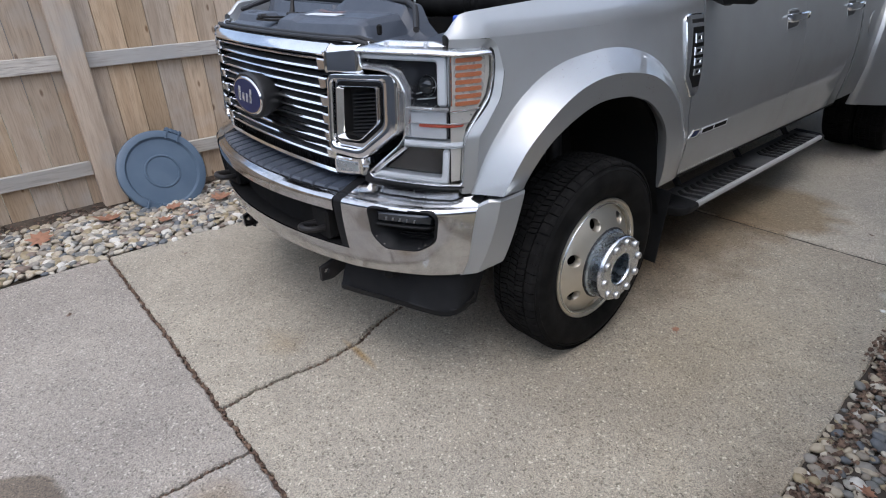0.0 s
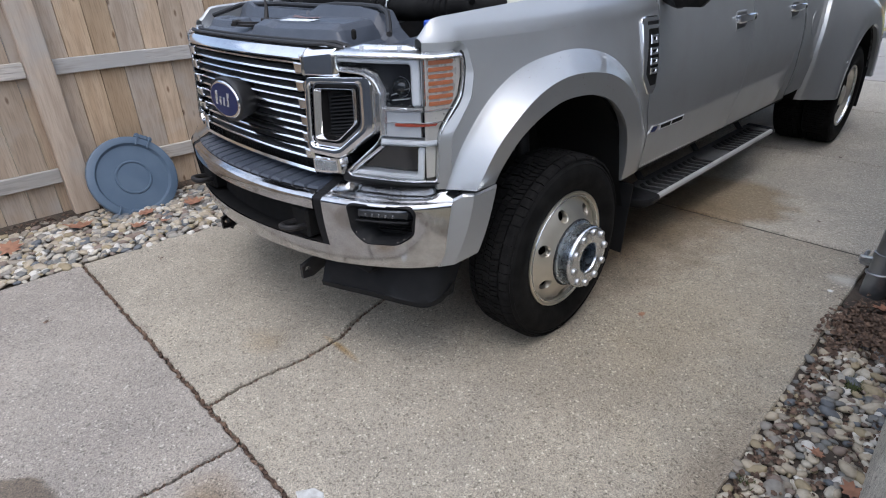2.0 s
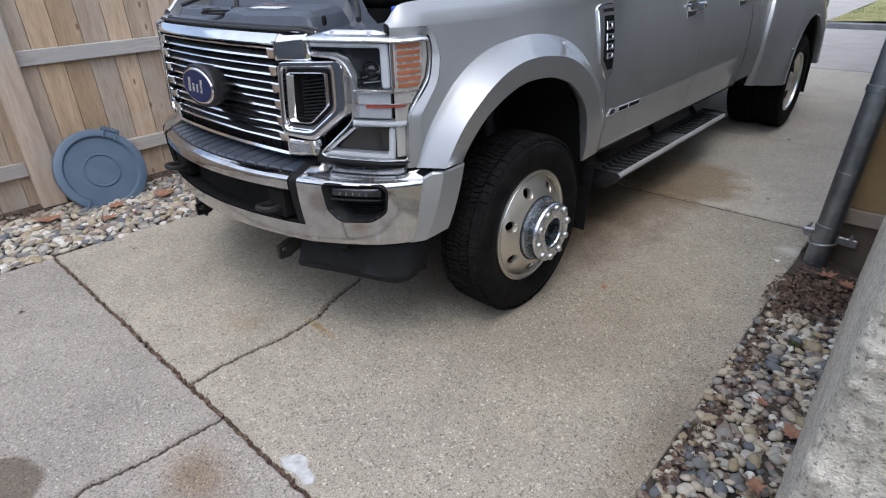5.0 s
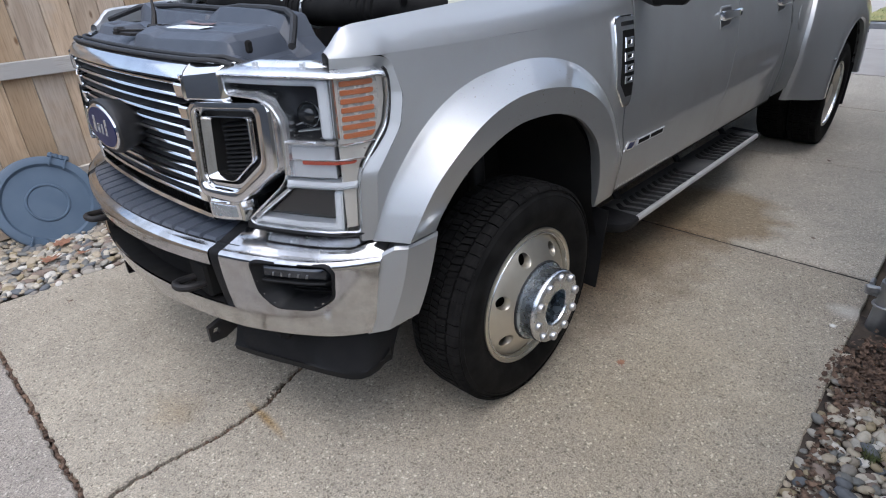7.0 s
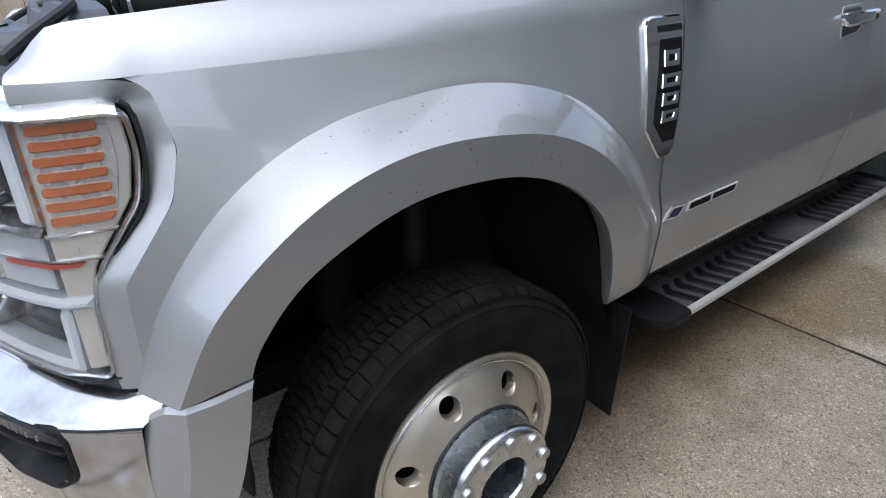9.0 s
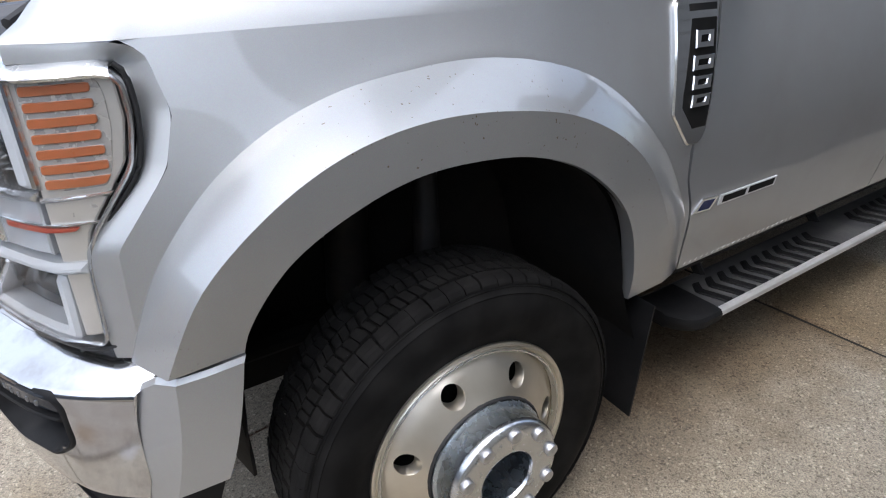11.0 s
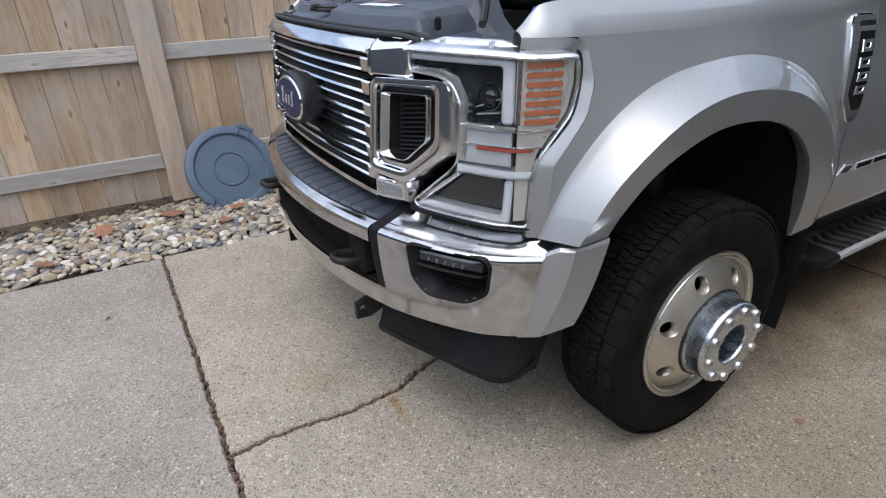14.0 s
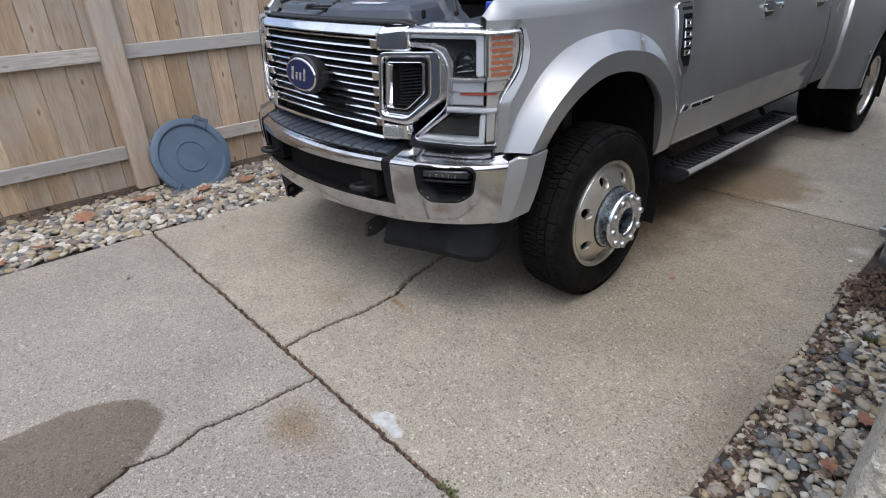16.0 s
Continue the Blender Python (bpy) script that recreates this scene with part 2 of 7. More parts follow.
def concrete(name, tone, dark, wet=False):
    """Broom-worn slab concrete with exposed fine aggregate and faint stains; the dry kind has truck shade painted in.
    """
    m, nt, bs = shader(name)
    where = nt.nodes.new("ShaderNodeNewGeometry").outputs["Position"]
    big = ramp_of(nt, noise_of(nt, where, 1.1, 6.0, 0.62), 0.38, 0.66)
    mid = ramp_of(nt, noise_of(nt, where, 4.5, 7.0, 0.7), 0.40, 0.66)
    small = ramp_of(nt, noise_of(nt, where, 26.0, 6.0, 0.7), 0.40, 0.66)
    col = blend(nt, big, tuple(1.10 * t for t in tone), tuple(t * k for t, k in zip(tone, (0.84, 0.84, 0.86))))
    col = blend(nt, blend(nt, 0.5, (0, 0, 0), mid), col, tuple(t * k for t, k in zip(tone, (0.80, 0.81, 0.82))))
    col = blend(nt, blend(nt, 0.4, (0, 0, 0), small), col, tuple(t * k for t, k in zip(tone, (1.16, 1.13, 1.10))))
    grains = node(nt, "TexVoronoi", Scale=300.0)
    nt.links.new(where, grains.inputs["Vector"])
    cell = ramp_of(nt, grains.outputs["Color"], 0.1, 0.95, (0.40, 0.40, 0.40, 1), (1.62, 1.59, 1.55, 1))
    col = blend(nt, 0.74, col, cell, "MULTIPLY")
    fleck = node(nt, "TexVoronoi", Scale=140.0)
    nt.links.new(where, fleck.inputs["Vector"])
    sep = nt.nodes.new("ShaderNodeSeparateColor")
    nt.links.new(fleck.outputs["Color"], sep.inputs[0])
    col = blend(nt, blend(nt, 0.65, (0, 0, 0), ramp_of(nt, sep.outputs[0], 0.925, 0.95)), col, dark)
    col = blend(nt, blend(nt, 0.8, (0, 0, 0), ramp_of(nt, sep.outputs[1], 0.966, 0.98)), col, tuple(min(0.75, 1.8 * t) for t in tone))
    pit = node(nt, "TexVoronoi", Scale=13.0)
    nt.links.new(where, pit.inputs["Vector"])
    dot = ramp_of(nt, pit.outputs["Distance"], 0.035, 0.085, (0.8, 0.8, 0.8, 1), (0, 0, 0, 1))
    col = blend(nt, dot, col, dark)
    spot = ramp_of(nt, noise_of(nt, where, 14.0, 2.0), 0.70, 0.76)
    col = blend(nt, blend(nt, 0.55, (0, 0, 0), spot), col, tuple(0.55 * t for t in tone))
    rough = 0.86

    def blot(cx, cy, rx, ry, soft, warp):
        """An ellipse on the ground with a wandering edge, for stains and for painted shade."""
        mp = nt.nodes.new("ShaderNodeMapping")
        mp.vector_type = "TEXTURE"
        mp.inputs["Location"].default_value, mp.inputs["Scale"].default_value = (cx, cy, 0), (rx, ry, 1)
        add = nt.nodes.new("ShaderNodeVectorMath")
        nt.links.new(where, add.inputs[0])
        wob = node(nt, "TexNoise", Scale=5.0, Detail=4.0)
        nt.links.new(where, wob.inputs["Vector"])
        sub = nt.nodes.new("ShaderNodeVectorMath")
        sub.operation = "MULTIPLY_ADD"
        sub.inputs[1].default_value, sub.inputs[2].default_value = (warp, warp, 0), (-warp / 2, -warp / 2, 0)
        nt.links.new(wob.outputs["Color"], sub.inputs[0])
        nt.links.new(sub.outputs[0], add.inputs[1])
        nt.links.new(add.outputs[0], mp.inputs["Vector"])
        flat = nt.nodes.new("ShaderNodeVectorMath")
        flat.operation = "MULTIPLY"
        flat.inputs[1].default_value = (1, 1, 0)
        nt.links.new(mp.outputs[0], flat.inputs[0])
        far = nt.nodes.new("ShaderNodeVectorMath")
        far.operation = "LENGTH"
        nt.links.new(flat.outputs[0], far.inputs[0])
        return ramp_of(nt, far.outputs["Value"], 1.0 - soft, 1.0, (1, 1, 1, 1), (0, 0, 0, 1))

    if wet:
        pool = blot(0.375, -2.42, 0.285, 0.44, 0.05, 0.10)
        col = blend(nt, pool, col, blend(nt, 1.0, col, (0.50, 0.45, 0.39), "MULTIPLY"))
        fade = node(nt, "MapRange")
        fade.inputs["To Min"].default_value, fade.inputs["To Max"].default_value = rough, 0.45
        nt.links.new(pool, fade.inputs["Value"])
        nt.links.new(fade.outputs[0], bs.inputs["Roughness"])
        col = blend(nt, blot(0.85, -1.62, 0.22, 0.14, 0.8, 0.2), col, blend(nt, 1.0, col, (0.72, 0.62, 0.50), "MULTIPLY"))
    else:
        col = blend(nt, blot(0.42, -0.81, 0.17, 0.025, 0.9, 0.06), col, blend(nt, 1.0, col, (0.95, 0.72, 0.42), "MULTIPLY"))
        # shade under the truck painted into the colour, together with oily damp
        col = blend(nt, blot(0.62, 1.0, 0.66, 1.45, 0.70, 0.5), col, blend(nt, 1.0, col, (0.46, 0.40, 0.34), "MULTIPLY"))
        # brown damp past the step, deepened by painted truck shade
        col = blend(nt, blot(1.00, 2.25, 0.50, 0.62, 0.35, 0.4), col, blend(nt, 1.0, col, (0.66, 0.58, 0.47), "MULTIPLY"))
        col = blend(nt, blot(1.45, 0.2, 0.7, 1.2, 1.0, 0.7), col, blend(nt, 1.0, col, (0.92, 0.88, 0.80), "MULTIPLY"))
        col = blend(nt, blot(0.1, -1.05, 0.16, 0.14, 1.0, 0.2), col, blend(nt, 1.0, col, (0.90, 0.84, 0.75), "MULTIPLY"))
        # dirt and damp behind the front wheel, with painted shade under the step
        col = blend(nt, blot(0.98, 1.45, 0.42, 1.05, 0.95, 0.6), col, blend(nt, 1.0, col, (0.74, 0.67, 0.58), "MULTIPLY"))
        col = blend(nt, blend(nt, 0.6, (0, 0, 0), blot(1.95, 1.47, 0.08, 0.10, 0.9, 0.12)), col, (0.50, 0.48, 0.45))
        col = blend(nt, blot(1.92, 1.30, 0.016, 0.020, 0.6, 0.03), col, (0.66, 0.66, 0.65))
        col = blend(nt, blot(1.98, -0.45, 0.16, 0.75, 0.9, 0.25), col, blend(nt, 1.0, col, (0.74, 0.70, 0.66), "MULTIPLY"))
        bs.inputs["Roughness"].default_value = rough
    nt.links.new(col, bs.inputs["Base Color"])
    bs.inputs["Specular IOR Level"].default_value = 0.35
    h = blend(nt, 0.6, noise_of(nt, where, 240.0, 3.0), fleck.outputs["Distance"])
    bump_of(nt, bs, h, 0.55, 0.004)
    return m


def wood(name, a, b, grain_axis=2, weather=(0.36, 0.34, 0.31), grey=(0.5, 0.75), rnd=0.45, grain=0.38):
    """Sawn cedar: long grain, knots, a colour of its own for each board, greyed in places."""
    m, nt, bs = shader(name)
    tc = nt.nodes.new("ShaderNodeTexCoord").outputs["Object"]
    info = nt.nodes.new("ShaderNodeObjectInfo")
    shift = nt.nodes.new("ShaderNodeVectorMath")
    shift.operation = "MULTIPLY_ADD"
    comb = nt.nodes.new("ShaderNodeCombineXYZ")
    for k in range(3):
        nt.links.new(info.outputs["Random"], comb.inputs[k])
    shift.inputs[1].default_value = (37.0, 53.0, 71.0)
    nt.links.new(comb.outputs[0], shift.inputs[0])
    nt.links.new(tc, shift.inputs[2])
    where = shift.outputs[0]
    mp = nt.nodes.new("ShaderNodeMapping")
    sc = [16.0, 16.0, 16.0]
    sc[grain_axis] = 1.1
    mp.inputs["Scale"].default_value = sc
    nt.links.new(where, mp.inputs["Vector"])
    warp = node(nt, "TexNoise", Scale=1.0, Detail=5.0, Distortion=0.9)
    nt.links.new(mp.outputs[0], warp.inputs["Vector"])
    fine = node(nt, "TexNoise", Scale=7.0, Detail=4.0)
    nt.links.new(mp.outputs[0], fine.inputs["Vector"])
    col = blend(nt, ramp_of(nt, warp.outputs["Fac"], 0.3, 0.7), a, b)
    col = blend(nt, blend(nt, grain, (0, 0, 0), ramp_of(nt, fine.outputs["Fac"], 0.45, 0.70)), col, tuple(0.66 * c for c in b))
    knots = node(nt, "TexVoronoi", Scale=1.0)
    knots.voronoi_dimensions = "2D"
    sep = nt.nodes.new("ShaderNodeSeparateXYZ")
    flat = nt.nodes.new("ShaderNodeCombineXYZ")
    nt.links.new(where, sep.inputs[0])
    for k, (axis, f) in enumerate((((1 if grain_axis == 2 else 2), 6.0), (grain_axis, 2.3))):
        mul = nt.nodes.new("ShaderNodeMath")
        mul.operation = "MULTIPLY"
        mul.inputs[1].default_value = f
        nt.links.new(sep.outputs[axis], mul.inputs[0])
        nt.links.new(mul.outputs[0], flat.inputs[k])
    nt.links.new(flat.outputs[0], knots.inputs["Vector"])
    pick = nt.nodes.new("ShaderNodeSeparateColor")
    nt.links.new(knots.outputs["Color"], pick.inputs[0])
    some = ramp_of(nt, pick.outputs[0], 0.42, 0.44)
    halo = blend(nt, 1.0, ramp_of(nt, knots.outputs["Distance"], 0.08, 0.26, (0.5, 0.5, 0.5, 1), (0, 0, 0, 1)), some, "MULTIPLY")
    col = blend(nt, halo, col, tuple(min(0.7, 1.12 * c) for c in a))
    core = blend(nt, 1.0, ramp_of(nt, knots.outputs["Distance"], 0.030, 0.075, (0.9, 0.9, 0.9, 1), (0, 0, 0, 1)), some, "MULTIPLY")
    col = blend(nt, core, col, (0.19, 0.115, 0.066))
    col = blend(nt, ramp_of(nt, noise_of(nt, where, 2.2, 5.0), *grey), col, weather)
    tint = nt.nodes.new("ShaderNodeMapRange")
    tint.inputs["To Min"].default_value, tint.inputs["To Max"].default_value = 1.0 - rnd / 2, 1.0 + rnd / 2
    nt.links.new(info.outputs["Random"], tint.inputs["Value"])
    hs = nt.nodes.new("ShaderNodeHueSaturation")
    nt.links.new(tint.outputs[0], hs.inputs["Value"])
    warm = node(nt, "MapRange")
    scramble = nt.nodes.new("ShaderNodeMath")
    scramble.operation = "PINGPONG"
    scramble.inputs[1].default_value = 0.143
    nt.links.new(info.outputs["Random"], scramble.inputs[0])
    warm.inputs["From Max"].default_value = 0.143
    warm.inputs["To Min"].default_value, warm.inputs["To Max"].default_value = 0.78, 1.16
    nt.links.new(scramble.outputs[0], warm.inputs["Value"])
    nt.links.new(warm.outputs[0], hs.inputs["Saturation"])
    nt.links.new(col, hs.inputs["Color"])
    nt.links.new(hs.outputs[0], bs.inputs["Base Color"])
    bs.inputs["Roughness"].default_value = 0.8
    bs.inputs["Specular IOR Level"].default_value = 0.3
    bump_of(nt, bs, fine.outputs["Fac"], 0.35, 0.003)
    return m


def pebble_paint(name, by_island=False):
    m, nt, bs = shader(name)
    if by_island:
        rnd = nt.nodes.new("ShaderNodeNewGeometry").outputs["Random Per Island"]
    else:
        rnd = nt.nodes.new("ShaderNodeObjectInfo").outputs["Random"]
    r = nt.nodes.new("ShaderNodeValToRGB")
    cr = r.color_ramp
    cr.interpolation = "CONSTANT"
    tones = [(0.370, 0.318, 0.238), (0.245, 0.225, 0.195), (0.470, 0.430, 0.350), (0.300, 0.245, 0.150), (0.115, 0.124, 0.134), (0.400, 0.342, 0.250),
             (0.590, 0.565, 0.510), (0.215, 0.165, 0.132), (0.350, 0.330, 0.285), (0.165, 0.166, 0.155), (0.445, 0.390, 0.300), (0.255, 0.222, 0.175)]
    while len(cr.elements) < len(tones):
        cr.elements.new(0.5)
    for i, t in enumerate(tones):
        cr.elements[i].position, cr.elements[i].color = i / len(tones), (*t, 1)
    nt.links.new(rnd, r.inputs["Fac"])
    where = nt.nodes.new("ShaderNodeNewGeometry").outputs["Position"]
    vein = ramp_of(nt, noise_of(nt, where, 60.0, 5.0), 0.4, 0.7)
    col = blend(nt, blend(nt, 0.5, (0, 0, 0), vein), r.outputs["Color"], blend(nt, 1.0, r.outputs["Color"], (0.6, 0.58, 0.55), "MULTIPLY"))
    nt.links.new(col, bs.inputs["Base Color"])
    bs.inputs["Roughness"].default_value = 0.6
    bump_of(nt, bs, noise_of(nt, where, 300.0, 2.0), 0.2)
    return m


def clear(name, tint=(1, 1, 1), gloss=0.02):
    """A thin clear cover: see-through, with a sheen that grows at grazing angles."""
    m, nt, bs = shader(name)
    tr = nt.nodes.new("ShaderNodeBsdfTransparent")
    tr.inputs[0].default_value = (*tint, 1)
    gl = nt.nodes.new("ShaderNodeBsdfGlossy")
    gl.inputs["Roughness"].default_value = gloss
    fr = node(nt, "Fresnel", IOR=1.45)
    mx = nt.nodes.new("ShaderNodeMixShader")
    nt.links.new(fr.outputs[0], mx.inputs[0])
    nt.links.new(tr.outputs[0], mx.inputs[1])
    nt.links.new(gl.outputs[0], mx.inputs[2])
    nt.links.new(mx.outputs[0], nt.nodes["Material Output"].inputs["Surface"])
    return m


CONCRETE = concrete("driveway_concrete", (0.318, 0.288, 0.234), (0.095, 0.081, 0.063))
CONCRETE_PALE = concrete("pale_driveway_concrete", (0.405, 0.375, 0.315), (0.14, 0.125, 0.10))
CONCRETE_GREY = concrete("old_concrete", (0.278, 0.253, 0.221), (0.094, 0.084, 0.072), wet=True)
ROAD = plain("street_concrete", (0.345, 0.325, 0.300), 0.85, other=(0.295, 0.280, 0.260), scale=1.5, grain=0.4, gscale=90)
EARTH = plain("dry_earth", (0.062, 0.048, 0.036), 0.92, other=(0.028, 0.021, 0.016), scale=11.0, grain=0.9, gscale=110)
SOIL = plain("damp_soil", (0.050, 0.038, 0.028), 0.9, other=(0.095, 0.072, 0.050), scale=9.0, grain=0.8, gscale=60)
GRASS = plain("lawn_turf", (0.17, 0.185, 0.06), 0.9, other=(0.30, 0.26, 0.10), scale=3.0, grain=0.9, gscale=160)
TURF = plain("autumn_turf", (0.200, 0.176, 0.122), 0.9, other=(0.255, 0.222, 0.160), scale=3.0, grain=0.9, gscale=160)
BLADES = plain("grass_blades", (0.10, 0.13, 0.04), 0.7, other=(0.22, 0.20, 0.08), scale=2.0)
BOARD = wood("cedar_board", (0.520, 0.400, 0.284), (0.410, 0.300, 0.202), weather=(0.480, 0.425, 0.368), grey=(0.52, 0.80), rnd=0.44, grain=0.60)
RAIL = wood("weathered_rail", (0.570, 0.520, 0.455), (0.335, 0.296, 0.254), grain_axis=1, grey=(0.3, 0.6), rnd=0.2, grain=0.85)
POST = wood("cedar_post", (0.474, 0.368, 0.268), (0.373, 0.277, 0.192), rnd=0.15)
PEBBLE = pebble_paint("river_pebble")
PEBBLES = pebble_paint("river_pebbles", True)
DRYLEAF = plain("dry_leaf", (0.30, 0.150, 0.090), 0.7, other=(0.20, 0.095, 0.055), scale=25.0)
LITTER = plain("leaf_litter", (0.055, 0.034, 0.024), 0.85, other=(0.19, 0.125, 0.085), scale=45.0)
MOSS = plain("moss", (0.07, 0.088, 0.030), 0.9, other=(0.11, 0.12, 0.045), scale=40.0)
PATCHED = plain("pale_patching_mortar", (0.50, 0.505, 0.50), 0.9, other=(0.34, 0.33, 0.32), scale=30.0, grain=0.6)
BLUE_LID = plain("grey_blue_plastic", (0.072, 0.108, 0.155), 0.42, other=(0.086, 0.124, 0.172), scale=5.0, grain=0.12, gscale=420)
PIPE = plain("dull_galvanised_conduit", (0.30, 0.32, 0.345), 0.34, 0.9, other=(0.20, 0.215, 0.235), scale=8.0, grain=0.05, gscale=60)
GALV = plain("galvanised_steel", (0.45, 0.46, 0.47), 0.4, 0.9, other=(0.30, 0.31, 0.32), scale=20.0)
PANEL = plain("tan_plywood", (0.33, 0.235, 0.12), 0.75, other=(0.27, 0.185, 0.09), scale=4.0, grain=0.2, gscale=80)
TRIM = wood("pale_trim_board", (0.42, 0.35, 0.29), (0.33, 0.27, 0.22), grain_axis=0, rnd=0.1)
FOOTING = plain("brown_footing", (0.15, 0.115, 0.085), 0.85, other=(0.11, 0.085, 0.065), scale=5.0, grain=0.4, gscale=80)
UNSEEN_SIDING = plain("slate_grey_siding", (0.150, 0.155, 0.165), 0.7, other=(0.125, 0.130, 0.140), scale=2.0)
SIDING = plain("taupe_siding", (0.190, 0.178, 0.158), 0.7, other=(0.165, 0.155, 0.138), scale=2.0)
ROOFING = plain("roof_shingle", (0.08, 0.075, 0.07), 0.9, other=(0.12, 0.11, 0.10), scale=12.0, grain=0.6, gscale=60)


def rockface():
    """Split granite-like block: pale grains, grey mottling, dark crevices and pits."""
    m, nt, bs = shader("split_face_block")
    where = nt.nodes.new("ShaderNodeNewGeometry").outputs["Position"]
    stones = node(nt, "TexVoronoi", Scale=170.0)
    nt.links.new(where, stones.inputs["Vector"])
    col = blend(nt, ramp_of(nt, stones.outputs["Color"], 0.15, 0.9), (0.56, 0.525, 0.445), (0.74, 0.70, 0.605))
    chunk = noise_of(nt, where, 38.0, 8.0, 0.72)
    col = blend(nt, blend(nt, 0.80, (0, 0, 0), ramp_of(nt, chunk, 0.47, 0.60)), col, (0.36, 0.335, 0.280))
    col = blend(nt, blend(nt, 0.5, (0, 0, 0), ramp_of(nt, noise_of(nt, where, 5.0, 4.0, 0.6), 0.48, 0.70)), col, (0.36, 0.335, 0.28))
    crev = ramp_of(nt, noise_of(nt, where, 70.0, 6.0, 0.75), 0.555, 0.615)
    col = blend(nt, blend(nt, 0.85, (0, 0, 0), crev), col, (0.16, 0.15, 0.125))
    nt.links.new(col, bs.inputs["Base Color"])
    bs.inputs["Roughness"].default_value = 0.95
    bump_of(nt, bs, blend(nt, 0.3, noise_of(nt, where, 75.0, 9.0, 0.78), stones.outputs["Distance"]), 0.9, 0.010)
    return m


ROCK = rockface()


def car_paint(name, scale, cut, where_from):
    m, nt, bs = shader(name)
    where = nt.nodes.new("ShaderNodeTexCoord").outputs["Object"]
    flake = node(nt, "TexVoronoi", Scale=900.0)
    nt.links.new(where, flake.inputs["Vector"])
    col = blend(nt, 0.05, (0.376, 0.388, 0.393), flake.outputs["Color"], "OVERLAY")
    dust = ramp_of(nt, noise_of(nt, where, 4.0, 7.0, 0.65), 0.45, 0.75)
    col = blend(nt, blend(nt, 0.35, (0, 0, 0), dust), col, (0.345, 0.335, 0.315))
    speck = ramp_of(nt, noise_of(nt, where, scale, 1.0), cut, cut + 0.012)
    zone = ramp_of(nt, noise_of(nt, where, 2.3, 2.0), where_from, where_from + 0.12)
    col = blend(nt, blend(nt, 1.0, speck, zone, "MULTIPLY"), col, (0.20, 0.16, 0.12))
    nt.links.new(col, bs.inputs["Base Color"])
    bs.inputs["Metallic"].default_value = 0.66
    r = nt.nodes.new("ShaderNodeMapRange")
    r.inputs["To Min"].default_value, r.inputs["To Max"].default_value = 0.42, 0.50
    nt.links.new(dust, r.inputs["Value"])
    nt.links.new(r.outputs[0], bs.inputs["Roughness"])
    bs.inputs["Coat Weight"].default_value, bs.inputs["Coat Roughness"].default_value = 1.0, 0.03
    return m


PAINT = car_paint("silver_metallic_paint", 95.0, 0.80, 0.5)
SPOTTED_PAINT = car_paint("silver_paint_with_dried_drops", 105.0, 0.735, 0.44)
CHROME = plain("chrome", (0.76, 0.765, 0.775), 0.07, 1.0, other=(0.64, 0.645, 0.65), scale=7.0, amount=(0.5, 0.8), rvar=0.10)
DULL_CHROME = plain("water_spotted_chrome", (0.56, 0.565, 0.575), 0.10, 1.0, other=(0.42, 0.41, 0.395), scale=16.0, amount=(0.42, 0.72), rvar=0.08, grain=0.03, gscale=14)
ALLOY = plain("satin_forged_aluminium", (0.74, 0.70, 0.62), 0.34, 1.0, other=(0.66, 0.62, 0.54), scale=8.0)
HUBSTEEL = plain("zinc_plated_hub", (0.52, 0.58, 0.64), 0.24, 1.0, other=(0.47, 0.53, 0.59), scale=12.0, amount=(0.3, 0.8))
BLACK = plain("black_textured_plastic", (0.0075, 0.0078, 0.0085), 0.5, other=(0.012, 0.012, 0.0125), scale=9.0, grain=0.25, gscale=600, spec=0.18)
COVER = plain("dusty_engine_cover_plastic", (0.036, 0.044, 0.060), 0.40, other=(0.052, 0.060, 0.076), scale=5.0, grain=0.2, gscale=500)
LINER = plain("wheel_liner", (0.007, 0.007, 0.007), 0.8, spec=0.2, other=(0.010, 0.009, 0.008), scale=8.0)
RUBBER = plain("tyre_rubber", (0.0056, 0.0055, 0.0054), 0.62, spec=0.08, other=(0.012, 0.0117, 0.0113), scale=14.0, grain=0.15, gscale=300)
TREAD = plain("dusty_tread_rubber", (0.0085, 0.0083, 0.0082), 0.85, spec=0.06, other=(0.0145, 0.014, 0.0135), scale=18.0, grain=0.3, gscale=220, spots=((0.14, 0.13, 0.12), 120.0, 0.765))
GASKET = plain("black_rubber_seal", (0.012, 0.012, 0.013), 0.55)
STEEL = plain("black_painted_steel", (0.012, 0.012, 0.013), 0.45, other=(0.024, 0.021, 0.019), scale=12.0, spec=0.25)
SILVERED = plain("lamp_reflector", (0.86, 0.87, 0.88), 0.22, 1.0, other=(0.62, 0.62, 0.62), scale=9.0)
PEARL = plain("white_light_guide", (0.66, 0.69, 0.72), 0.30, other=(0.60, 0.63, 0.66), scale=12.0, coat=0.6)
SATIN = plain("satin_lamp_reflector", (0.68, 0.66, 0.62), 0.28, 0.6, other=(0.60, 0.585, 0.55), scale=9.0, coat=0.6)
EDGE_ALU = plain("brushed_aluminium_edge", (0.60, 0.60, 0.60), 0.42, 0.35, other=(0.50, 0.50, 0.49), scale=7.0)
STEP = plain("dark_grey_step_plate", (0.060, 0.061, 0.063), 0.5, other=(0.095, 0.094, 0.092), scale=8.0, grain=0.3, gscale=400)
SMOKE = plain("smoked_lamp_chamber", (0.005, 0.006, 0.009), 0.35, other=(0.010, 0.011, 0.014), scale=9.0, spec=0.25)
DIM = plain("dim_smoked_reflector", (0.055, 0.060, 0.068), 0.20, 0.8, other=(0.105, 0.112, 0.12), scale=9.0)
